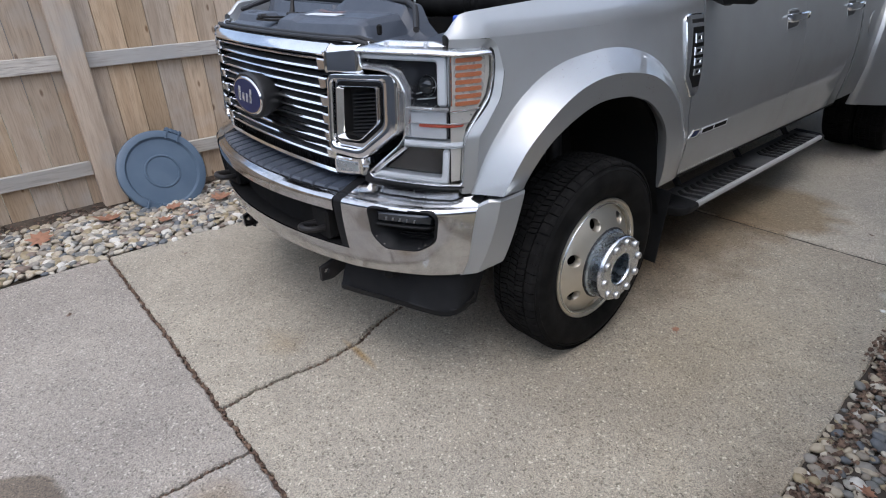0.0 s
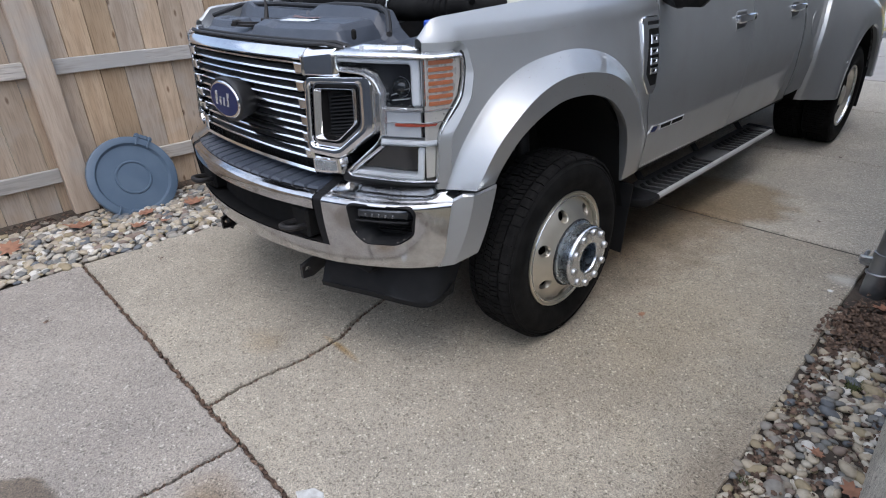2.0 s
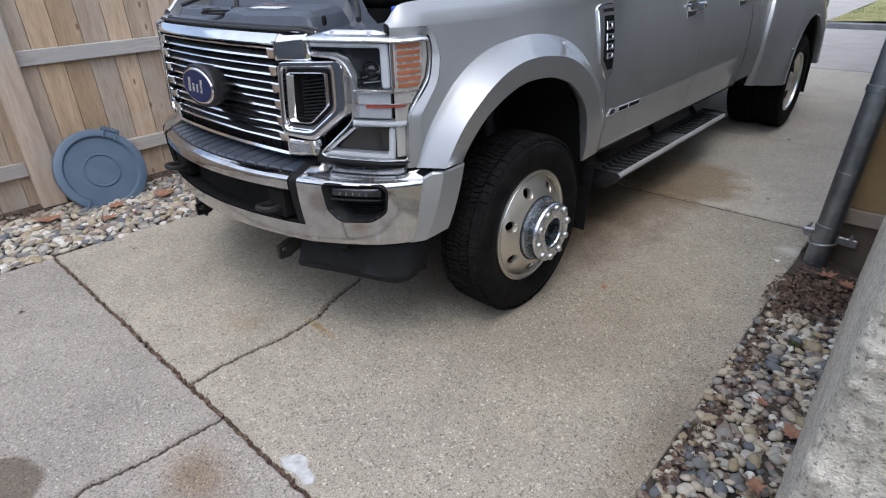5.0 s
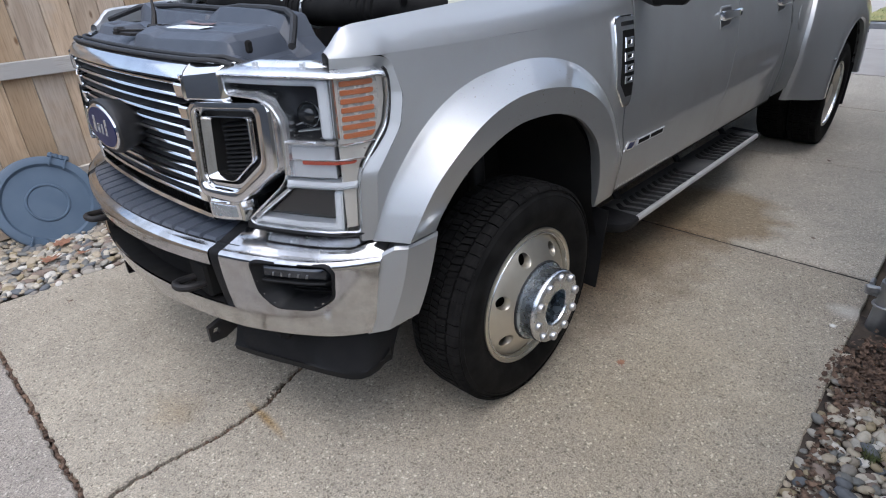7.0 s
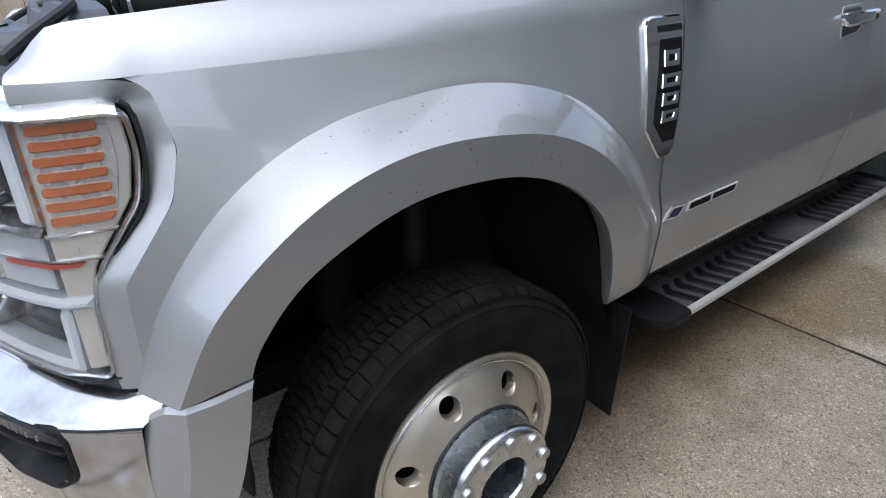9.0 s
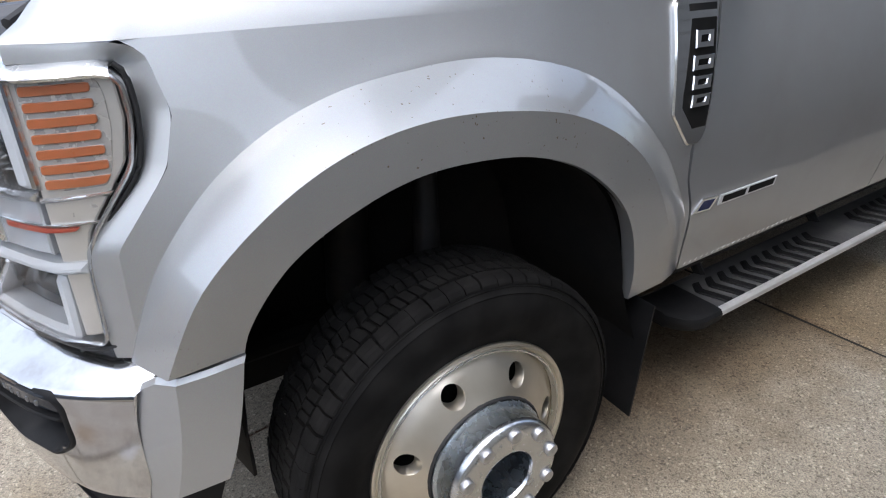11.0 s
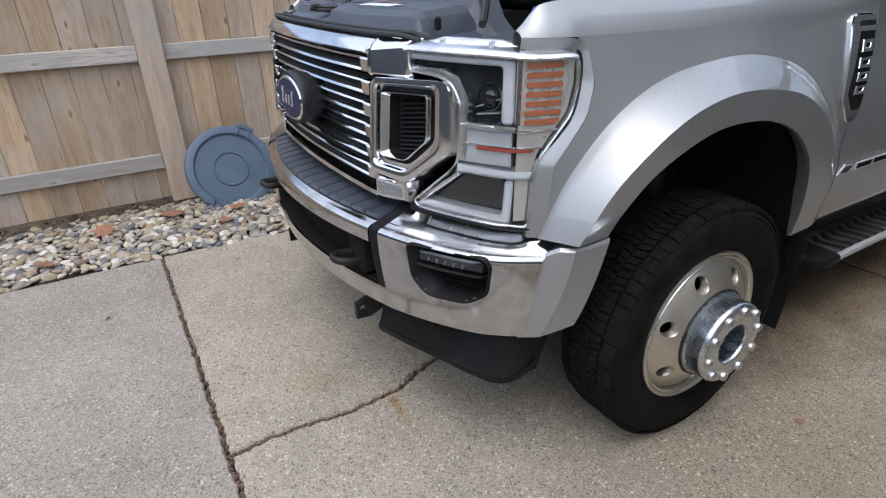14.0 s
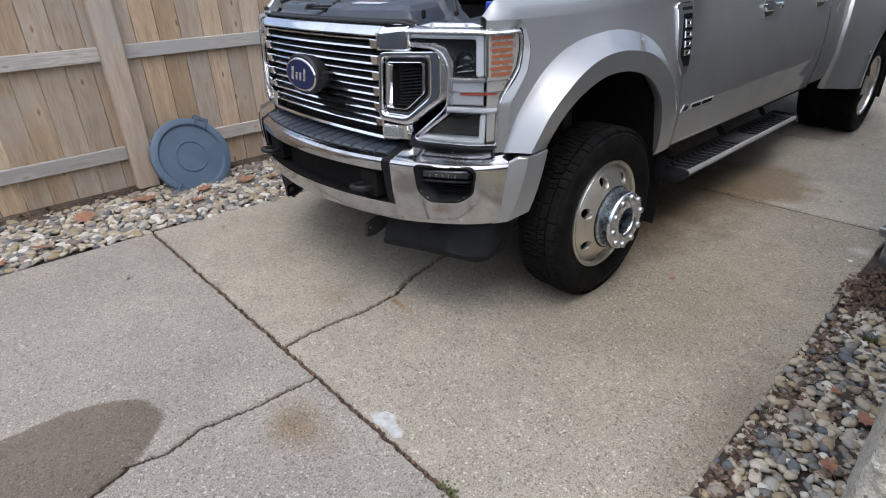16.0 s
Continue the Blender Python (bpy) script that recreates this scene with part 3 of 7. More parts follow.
GREYLENS = plain("grey_lamp_panel", (0.52, 0.55, 0.58), 0.22, 0.25, other=(0.46, 0.48, 0.50), scale=6.0, coat=0.5)
SLATE = plain("grey_lamp_field", (0.58, 0.565, 0.53), 0.24, 0.4, other=(0.52, 0.51, 0.485), scale=14.0, coat=0.8)
BLADE_GREY = plain("satin_grille_blade", (0.25, 0.26, 0.275), 0.36, 0.85, other=(0.17, 0.175, 0.185), scale=14.0)
AMBER = plain("amber_reflector", (0.47, 0.145, 0.055), 0.28, other=(0.43, 0.14, 0.052), scale=40.0, coat=1.0)
REDLINE = plain("red_lamp_strip", (0.40, 0.07, 0.04), 0.3)
BLUE_OVAL = plain("deep_blue_enamel", (0.012, 0.022, 0.085), 0.3, spec=0.2)
PALE_MARK = plain("silver_mark", (0.62, 0.63, 0.64), 0.25, 0.6)
STICKER = plain("white_sticker", (0.62, 0.64, 0.66), 0.5, other=(0.52, 0.54, 0.56), scale=40.0)
STICKER_RED = plain("faded_red_sticker", (0.16, 0.09, 0.085), 0.5, other=(0.10, 0.07, 0.07), scale=30.0)
TANK = plain("milky_plastic_tank", (0.52, 0.52, 0.44), 0.35, other=(0.44, 0.44, 0.36), scale=6.0)
BLUEPLUG = plain("blue_connector", (0.02, 0.07, 0.40), 0.4)
GLASSY = plain("dark_window_glass", (0.012, 0.014, 0.016), 0.04, spec=0.7, rvar=0.02)
LENS = clear("clear_lamp_cover")

# ---- the ground, the slabs and the street ----
ground = part("ground", MB().grid([[(x, y, -0.045) for y in (-400, -60, -8, 14.2, 60, 600)] for x in (-500, -60, -4, 6, 60, 500)]), TURF, None, smooth=0)
tagged(ground, "yellow-green autumn turf round the driveway", "ground", kind="structure")
under = MB().grid([[(x, y, -0.040) for y in (-9.3, 0, 8.2)] for x in (-1.7, 0.5, 2.46)])
tagged(part("soil", under, SOIL, None, smooth=0), "dark damp soil under the slabs and pebbles", "soil", kind="structure")
rng = random.Random(5)


def jag(a, b, n, amp, seed):
    """A wandering line from a to b."""
    r = random.Random(seed)
    out = []
    for i in range(n + 1):
        t = i / n
        w = amp * r.uniform(-1, 1) * (0 if i in (0, n) else 1)
        dx, dy = b[0] - a[0], b[1] - a[1]
        k = math.hypot(dx, dy)
        out.append((a[0] + dx * t - dy / k * w, a[1] + dy * t + dx / k * w))
    return out


def crack_line(points, seed):
    """A crack: the main bends, with small kinks between them."""
    out = []
    for i, (a, b) in enumerate(zip(points, points[1:])):
        out += jag(a, b, 13, 0.0062, seed + i)[:-1]
    return out + [points[-1]]


def slab(name, outline, material, parent, top=0.0, gap=0.009):
    mb = MB()
    area = sum(outline[i][0] * outline[(i + 1) % len(outline)][1] - outline[(i + 1) % len(outline)][0] * outline[i][1] for i in range(len(outline)))
    if area < 0:
        outline = outline[::-1]
    low = inset(outline, gap)
    high = inset(low, 0.006)
    rows = [[(x, y, -0.039) for x, y in low], [(x, y, top - 0.007) for x, y in low], [(x, y, top) for x, y in high]]
    mb.grid(rows, close_v=True)
    mb.add(rows[2], [tuple(range(len(high)))])
    ob = part(name, mb, material, parent, smooth=0)
    return ob


driveway = thing("driveway", "worn concrete driveway of large cracked slabs with dirt-filled joints", "driveway", kind="structure")
crack_a = crack_line([(0.345, -1.43), (0.325, -1.29), (0.337, -1.12), (0.358, -0.96), (0.339, -0.76), (0.263, -0.576), (0.213, -0.367), (0.20, 0.2), (0.24, 0.9), (0.22, 1.87)], 11)
crack_b = crack_line([(0.64, -1.43), (0.624, -1.587), (0.62, -1.71), (0.60, -1.83), (0.583, -1.926), (0.617, -2.044), (0.59, -2.17), (0.638, -2.31), (0.63, -2.9), (0.60, -9.2)], 31)
joint = jag((-1.50, -1.43), (2.03, -1.43), 170, 0.0055, 3)
left_of = lambda pts, x: [p for p in pts if p[0] < x]
right_of = lambda pts, x: [p for p in pts if p[0] > x]
edge_r = jag((2.035, -1.43), (2.0, 1.87), 40, 0.004, 8)
edge_l = jag((-1.50, -1.43), (-1.36, 1.87), 20, 0.006, 9)
slab("slab", [(-1.62, -9.2)] + crack_b[::-1] + left_of(joint, 0.63)[::-1], CONCRETE_GREY, driveway)
slab("slab", crack_b + [(2.06, -9.2)] + right_of(joint, 0.65)[::-1], CONCRETE_GREY, driveway, 0.002)
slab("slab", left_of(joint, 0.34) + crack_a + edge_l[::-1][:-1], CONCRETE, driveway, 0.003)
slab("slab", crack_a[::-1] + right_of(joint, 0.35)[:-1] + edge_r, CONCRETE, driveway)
joint_b = jag((-1.36, 1.87), (2.0, 1.87), 40, 0.004, 4)
joint_c = jag((-1.36, 3.83), (2.0, 3.83), 40, 0.004, 6)
joint_d = jag((-1.36, 6.0), (2.1, 6.0), 30, 0.004, 7)
slab("slab", joint_b + joint_c[::-1], CONCRETE_PALE, driveway, 0.002, 0.014)
slab("slab", joint_c + joint_d[::-1], CONCRETE_PALE, driveway, 0.0, 0.015)
slab("slab", joint_d + [(2.2, 8.15), (-1.5, 8.05)], CONCRETE_PALE, driveway, 0.001)
FILLER = plain("dark_joint_filler", (0.016, 0.014, 0.012), 0.9, other=(0.030, 0.026, 0.022), scale=30.0)
for line in (joint_b, joint_c, joint_d):
    strip = MB().grid([[(x, y + dy, -0.008) for dy in (-0.018, 0.018)] for x, y in line])
    part("joint_filler", strip, FILLER, driveway, smooth=0)
street = thing("road", "pale concrete street with cracked joints past the driveway", "road", kind="structure")
slab("paving", [(-30, 8.05), (2.2, 8.17), (30, 8.9), (30, 11.0), (-30, 10.4)], ROAD, street)
slab("paving", [(-30, 10.42), (30, 11.02), (30, 14.2), (-30, 13.2)], ROAD, street, 0.001)
kerb = MB()
kerb.grid([[(x, 13.25 + (x + 30) / 60 + dy, z) for dy, z in ((0, -0.04), (0.01, 0.10), (0.04, 0.12), (0.16, 0.12), (0.17, -0.04))] for x in (-30, -10, 0, 10, 30)])
tagged(part("kerb", kerb, plain("kerb_concrete", (0.20, 0.21, 0.225), 0.85, grain=0.4), None), "bluish grey concrete kerb across the street", "kerb", kind="structure")
lawn = MB()
lawn.grid([[(x, y, 0.10 + 0.02 * math.sin(x * 1.3) + 0.015 * math.sin(y * 0.9 + x)) for y in np.linspace(13.9 + (x + 30) / 60 * 0.9, 40, 16)] for x in np.linspace(-0.4, 30, 30)])
lawn.grid([[(x, y, 0.09) for y in np.linspace(13.5, 40, 10)] for x in np.linspace(-30, -4.4, 10)])
far_fence = MB()
for k in range(60):
    far_fence.box((-4.0 + 0.31 * k, 33.0, 0.75), (0.29, 0.05, 1.5), 0.01)
tagged(part("wall_far", far_fence, PANEL, None, smooth=0), "far yellow-brown board fence behind the lawn", "fence", kind="structure")
tagged(part("lawn", lawn, GRASS, None), "yellowing autumn lawn across the street", "lawn", kind="structure")
apron = MB().grid([[(x, y, z) for y, z in ((13.3, 0.0), (14.2, 0.105), (40, 0.11))] for x in (-4.4, -2.4, -0.38)])
tagged(part("pavement", apron, ROAD, None), "pale concrete driveway apron across the street", "pavement", kind="structure")
blades = MB()
for _ in range(2600):
    x, y = rng.uniform(-0.35, 3.5), rng.uniform(14.5, 19)
    a, h = rng.uniform(0, 6.28), rng.uniform(0.03, 0.07)
    dx, dy = 0.006 * math.cos(a), 0.006 * math.sin(a)
    bend = rng.uniform(-0.03, 0.03)
    blades.add([(x - dx, y - dy, 0.09), (x + dx, y + dy, 0.09), (x + bend, y + bend, 0.09 + h)], [(0, 1, 2)])
tagged(part("grass", blades, BLADES, None, smooth=0), "short yellow-green grass blades on the lawn", "grass", kind="stuff")

# mortar patch and the broken corner on the long joint
patch = MB()
outl = [(0.985, -1.40), (1.02, -1.345), (1.06, -1.335), (1.10, -1.36), (1.15, -1.365), (1.17, -1.39), (1.15, -1.415), (1.09, -1.405), (1.04, -1.418)]
patch.plate(outl, lambda u, v, d: (u, v, d), 0.0005, 0.0055, 0.003)
tagged(part("mortar_patch", patch, PATCHED, None), "pale grey mortar patch on the concrete beside the joint", "patch")
dirt = MB()
r2 = random.Random(77)
for line, seed in ((joint, 1), (crack_a[:86], 2), (crack_b[:94], 3)):
    for a, b in zip(line, line[1:]):
        n = max(1, int(math.dist(a, b) / (0.0042 if seed == 1 else 0.006)))
        for i in range(n):
            t = (i + r2.random()) / n
            s = r2.uniform(0.003, 0.0085) if seed != 1 else r2.uniform(0.0035, 0.0115)
            clump = noise.noise(Vector((7.0 * a[0], 7.0 * a[1], seed)))
            up, wide = (0.016 * clump, 0.008 + 0.004 * max(0.0, clump)) if seed == 1 else (0.006 * clump, 0.006)
            dirt.box((a[0] + (b[0] - a[0]) * t + r2.uniform(-wide, wide), a[1] + (b[1] - a[1]) * t + r2.uniform(-wide, wide), -0.020 + up + r2.uniform(0, 0.012)), (s * 1.8, s * 1.3, s), s * 0.25, Euler((r2.random(), r2.random(), r2.random() * 6)).to_matrix())
tagged(part("joint_dirt", dirt, LITTER, None, smooth=0), "dark dirt crumbs lodged in the slab joints", "dirt", kind="stuff")
moss = MB()
for _ in range(40):
    x, y = r2.gauss(1.46, 0.035), r2.gauss(-1.425, 0.012)
    s = r2.uniform(0.004, 0.010)
    moss.box((x, y, 0.002), (s, s, s), s * 0.3, Euler((r2.random(), r2.random(), r2.random() * 6)).to_matrix())
tagged(part("moss", moss, MOSS, None, smooth=0), "small tufts of green moss in the joint", "moss", kind="stuff")

# ---- the fence ----
fence = thing("fence", "cedar board fence with weathered grey rails and square posts", "fence", (-2.46, 0, 0))
seams = [-1.647, -1.472, -1.298, -1.125, -0.952, -0.782, -0.612, -0.434, -0.267, -0.098, 0.079]
while seams[0] > -7.0:
    seams.insert(0, seams[0] - rng.uniform(0.155, 0.178))
while seams[-1] < 7.5:
    seams.append(seams[-1] + rng.uniform(0.155, 0.178))
for a, b in zip(seams, seams[1:]):
    mb = MB()
    w = b - a - rng.uniform(0.003, 0.007)
    top = 1.84 + rng.uniform(-0.01, 0.01)
    bow = rng.uniform(-0.003, 0.003)
    rows = []
    for z in (0.030 + rng.uniform(-0.012, 0.012), 0.5, 1.0, 1.5, top):
        k = bow * math.sin(z / 1.84 * math.pi)
        rows.append([(x + k, y, z) for x, y in ((-0.019, -w / 2), (-0.003, -w / 2), (0, -w / 2 + 0.003), (0, w / 2 - 0.003), (-0.003, w / 2), (-0.019, w / 2))])
    mb.grid(rows, close_v=True)
    for row in (rows[0], rows[-1]):
        mb.add(row, [(0, 1, 2, 3, 4, 5)])
    ob = part("board", mb, BOARD, fence)
    ob.location = (rng.uniform(-0.002, 0.003), (a + b) / 2, 0)
posts = [-6.0, -3.6, -1.155, 1.30, 3.75, 6.2]
for y in posts:
    mb = MB().box((0.045, 0, 0.93), (0.095, 0.163, 1.80), 0.006)
    ob = part("post", mb, POST, fence, "square cedar post")
    ob.location = (0.002, y, 0)
for a, b in zip(posts, posts[1:]):
    for z in (0.326, 1.065, 1.66):
        mb = MB().box((0.021, 0, 0), (0.039, b - a - 0.166, 0.102), 0.004)
        ob = part("rail", mb, RAIL, fence, "grey weathered fence rail")
        ob.location = (0.002, (a + b) / 2, z)

# ---- gravel beds ----
def pebble_mesh(seed, rings=1):
    bm = bmesh.new()
    bmesh.ops.create_icosphere(bm, subdivisions=2, radius=1.0)
    r = random.Random(seed)
    off = Vector((r.uniform(-9, 9), r.uniform(-9, 9), 0))
    sx, sy, sz = r.uniform(0.95, 1.40), r.uniform(0.70, 0.95), r.uniform(0.42, 0.62)
    for v in bm.verts:
        k = 1.0 + 0.30 * noise.noise(v.co * 0.9 + off) + 0.07 * noise.noise(v.co * 2.3 - off)
        v.co = Vector((v.co.x * sx * k, v.co.y * sy * k, v.co.z * sz * k))
    me = bpy.data.meshes.new("pebble")
    bm.to_mesh(me)
    bm.free()
    me.shade_smooth()
    me.materials.append(PEBBLE)
    return me


STONES = [pebble_mesh(s) for s in range(10)]
SHAPES = []
for me in STONES:
    SHAPES.append((np.array([v.co[:] for v in me.vertices]), [tuple(p.vertices) for p in me.polygons]))


def gravel_bed(name, label, spots, near, z0):
    """spots: (x, y, size). The nearest stones are objects, the rest one mesh."""
    bed = thing(name, label, "gravel", kind="structure")
    spots.sort(key=near)
    r = random.Random(len(spots))
    vs, fs, n = [], [], 0
    for i, (x, y, s, z) in enumerate(spots):
        e = Euler((r.uniform(-0.35, 0.35), r.uniform(-0.35, 0.35), r.uniform(0, 6.28)))
        k = r.randrange(10)
        if i < 300:
            ob = new("pebble", STONES[k])
            ob.parent, ob.location, ob.rotation_euler, ob.scale = bed, (x, y, z0 + z), e, (s, s, s)
        else:
            p = SHAPES[k][0] * s @ np.array(e.to_matrix()).T + (x, y, z0 + z)
            vs += p.tolist()
            fs += [tuple(a + n for a in f) for f in SHAPES[k][1]]
            n += len(p)
    me = bpy.data.meshes.new("pebbles")
    me.from_pydata(vs, [], fs)
    me.shade_smooth()
    me.materials.append(PEBBLES)
    ob = new("pebbles", me)
    ob.parent = bed
    tagged(ob, "mixed river pebbles", kind="stuff")
    return bed


def scatter(x0, x1, y0, y1, pitch, seed, keep=lambda x, y: True, size=1.0):
    r = random.Random(seed)
    out = []
    y = y0
    while y < y1:
        x = x0(y) if callable(x0) else x0
        while x < (x1(y) if callable(x1) else x1):
            px, py = x + r.uniform(-0.45, 0.45) * pitch, y + r.uniform(-0.45, 0.45) * pitch
            if keep(px, py):
                s = r.choice((0.013, 0.016, 0.019, 0.021, 0.024, 0.028))
                s *= size * r.uniform(0.85, 1.15)
                out.append((px, py, s, r.uniform(-0.004, 0.012) + 0.2 * s))
            x += pitch
        y += pitch
    return out


soil_l = MB().grid([[(x, y, z) for y in np.linspace(-7, 7, 40)] for x, z in ((-2.62, 0.055), (-2.45, 0.045), (-2.36, 0.018), (-2.26, -0.010), (-1.35, -0.03))])
tagged(part("soil_strip", soil_l, SOIL, None), "dark soil strip along the foot of the fence", "soil", kind="structure")
edge_x = lambda y: -1.50 + 0.07 * max(-0.5, min(3.0, y + 1.43))
spots = scatter(-2.43, lambda y: edge_x(y) + 0.012, -3.4, 1.2, 0.040, 21, size=1.28)
spots += scatter(-2.38, lambda y: edge_x(y) - 0.04, -3.2, 1.0, 0.065, 22, size=1.3)
gravel_bed("gravel_bed", "bed of mixed river pebbles between fence and driveway", spots, lambda p: abs(p[1] + 1.2) + 0.4 * abs(p[0] + 1.5), -0.006)
soil_r = MB().grid([[(x, y, -0.010 + k * (0.007 * math.sin(7.0 * y + 9.0 * x) + 0.005 * math.sin(17.0 * y - 11.0 * x))) for y in np.linspace(-2.2, 1.5, 90)] for x, k in ((2.0, 0.6), (2.06, 1), (2.12, 1), (2.18, 1), (2.24, 1), (2.30, 1), (2.36, 1), (2.44, 1))])
tagged(part("soil_strip", soil_r, EARTH, None), "grey-brown earth between the pebbles beside the house", "soil", kind="structure")
thin = random.Random(9)
spots = scatter(2.030, 2.40, -1.9, 1.08, 0.0300, 23, size=0.98, keep= lambda x, y: (y < 0.95 or thin.random() < 0.4) and thin.random() < 0.86)
spots += scatter(2.08, 2.36, -1.7, 0.75, 0.062, 24, size=1.22)
gravel_bed("gravel_bed", "narrow bed of river pebbles with dead leaves beside the house", spots, lambda p: abs(p[1] - 0.0), -0.012)


def leaf(x, y, z, size, turn, seed, material=DRYLEAF, label="fallen brown maple leaf on the pebbles", lift=0.0, group="fallen leaves"):
    r = random.Random(seed)
    lobes = [(0.0, -1.0), (0.22, -0.45), (0.75, -0.62), (0.62, -0.2), (1.0, 0.12), (0.55, 0.25), (0.62, 0.72), (0.25, 0.55), (0.0, 1.05)]
    pts = [(a * r.uniform(0.85, 1.1), b) for a, b in lobes] + [(-a * r.uniform(0.85, 1.1), b) for a, b in lobes[-2:0:-1]]
    e = Euler((r.uniform(-0.25, 0.25), r.uniform(-0.25, 0.25), turn)).to_matrix()
    curl = r.uniform(0.15, 0.45)
    mb = MB()
    ring = []
    for a, b in pts:
        v = e @ Vector((a * size, b * size, size * curl * (a * a + 0.4 * b * b) - size * 0.05))
        ring.append((v.x, v.y, v.z + lift))
    n = len(ring)
    mb.add([(0, 0, lift)] + ring, [(0, i + 1, (i + 1) % n + 1) for i in range(n)])
    mb.add([(0, 0, lift - 0.0012)] + [(a, b, c - 0.0012) for a, b, c in ring], [(0, i + 1, (i + 1) % n + 1) for i in range(n)])
    mb.tube([(0, 0, lift), tuple(e @ Vector((0, -size * 1.0, 0)) + Vector((0, 0, lift))), tuple(e @ Vector((0.05 * size, -size * 1.6, size * 0.1)) + Vector((0, 0, lift)))], 0.0012, 5)
    ob = part("leaf", mb, material, None, label, smooth=60)
    ob.location = (x, y, z)
    return tagged(ob, category="leaf", group=group)


for i, (x, y, s) in enumerate(((-2.09, -1.28, 0.085), (-2.04, -1.71, 0.075), (-1.68, -2.03, 0.06), (-1.60, -2.28, 0.055), (-1.93, -0.53, 0.075), (-1.78, -0.98, 0.055), (-2.0, -0.86, 0.06), (-1.72, -0.82, 0.035), (-1.85, -0.35, 0.05), (-2.2, -1.0, 0.04))):
    leaf(x, y, 0.038, 1.15 * s, rng.uniform(0, 6), 50 + i)
for i, (x, y, s) in enumerate(((2.17, 1.22, 0.06), (2.27, 1.18, 0.045), (2.33, -0.12, 0.04), (2.20, -0.02, 0.028), (2.30, -0.45, 0.035), (2.36, 0.25, 0.03))):
    leaf(x, y, 0.028, s, rng.uniform(0, 6), 80 + i)
leaf(1.306, 0.412, 0.002, 0.020, 0.6, 91, DRYLEAF, "small red-brown leaf lying on the concrete")
for i, (x, y) in enumerate(((1.62, 2.25), (0.66, 2.02), (-0.9, -1.75), (1.35, 3.9), (-1.2, -1.05), (0.95, 3.7))):
    leaf(x, y, 0.003, 0.016, i * 1.3, 95 + i, LITTER, "tiny dark leaf scrap on the concrete")
litter = MB()
for _ in range(4200):
    pick = rng.random()
    if pick < 0.36:
        x, y = rng.gauss(2.16, 0.085), rng.gauss(0.98, 0.12)
    elif pick < 0.62:
        x, y = 2.035 + abs(rng.gauss(0, 0.045)), rng.uniform(-1.7, 1.0)
    else:
        x, y = rng.uniform(2.04, 2.40), rng.uniform(-1.6, 1.35)
        if noise.noise(Vector((9.0 * x, 6.0 * y, 2.0))) < 0.05:
            continue
    if not 1.97 < x < 2.42:
        continue
    s = rng.uniform(0.004, 0.015)
    e = Euler((rng.uniform(-0.7, 0.7), rng.uniform(-0.7, 0.7), rng.uniform(0, 6.28))).to_matrix()
    ring = [e @ Vector((s * a * rng.uniform(0.8, 1.2), s * b, s * 0.3 * abs(a))) for a, b in ((1, 0), (0.5, 0.7), (-0.4, 0.8), (-1, 0.1), (-0.5, -0.7), (0.5, -0.6))]
    z = rng.uniform(-0.006, 0.016) if y < 0.8 else rng.uniform(0.004, 0.034)
    litter.add([(x + v.x, y + v.y, z + v.z) for v in ring], [(0, 1, 2, 3, 4, 5)])
for _ in range(900):
    x, y = -2.42 + abs(rng.gauss(0, 0.05)), rng.uniform(-3.4, 1.0)
    s = rng.uniform(0.006, 0.020)
    e = Euler((rng.uniform(-0.7, 0.7), rng.uniform(-0.7, 0.7), rng.uniform(0, 6.28))).to_matrix()
    ring = [e @ Vector((s * a * rng.uniform(0.8, 1.2), s * b, s * 0.3 * abs(a))) for a, b in ((1, 0), (0.5, 0.5), (-0.4, 0.5), (-1, 0.1), (-0.5, -0.4), (0.5, -0.4))]
    z = 0.048 - 0.35 * (x + 2.45) + rng.uniform(-0.004, 0.012)
    litter.add([(x + v.x, y + v.y, z + v.z) for v in ring], [(0, 1, 2, 3, 4, 5)])
tagged(part("leaf_litter", litter, LITTER, None, smooth=0), "crumbled dead leaves and bark among the pebbles", "leaf litter", kind="stuff")
tuft = MB()
for cx, cy in ((2.21, 0.52), (2.07, -0.30), (2.2, 0.50)):
    for _ in range(60):
        a, h = rng.uniform(0, 6.28), rng.uniform(0.01, 0.03)
        x, y = cx + rng.gauss(0, 0.018), cy + rng.gauss(0, 0.018)
        tuft.add([(x - 0.002, y, 0.0), (x + 0.002, y, 0.0), (x + 0.012 * math.cos(a), y + 0.012 * math.sin(a), h)], [(0, 1, 2)])
tagged(part("weed_tufts", tuft, MOSS, None, smooth=0), "small green weeds between the pebbles", "weeds", kind="stuff")

# ---- the house corner, the conduit and the panel ----
X0, Y0 = 2.376, -1.004
pier = MB()
zz = np.linspace(-0.04, 1.75, 200)


def rough_skin(p, seed):
    """Split stone: chips, small hollows and slanting ledges."""
    v = Vector(p)
    k = 0.010 * noise.noise(v * 6.0 + Vector((seed, 0, 0))) + 0.010 * abs(noise.noise(v * 13.0)) + 0.007 * noise.noise(v * 27.0) + 0.004 * noise.noise(v * 52.0)
    w = 6.5 * (v.z + 0.35 * v.x) + 0.9 * noise.noise(v * 4.0)
    return k + 0.010 * (w - math.floor(w)) ** 3


def lean(z):
    return 0.045 * z, 0.044 * z


def wall_side(y):
    return X0 - 0.032 * (y - Y0)


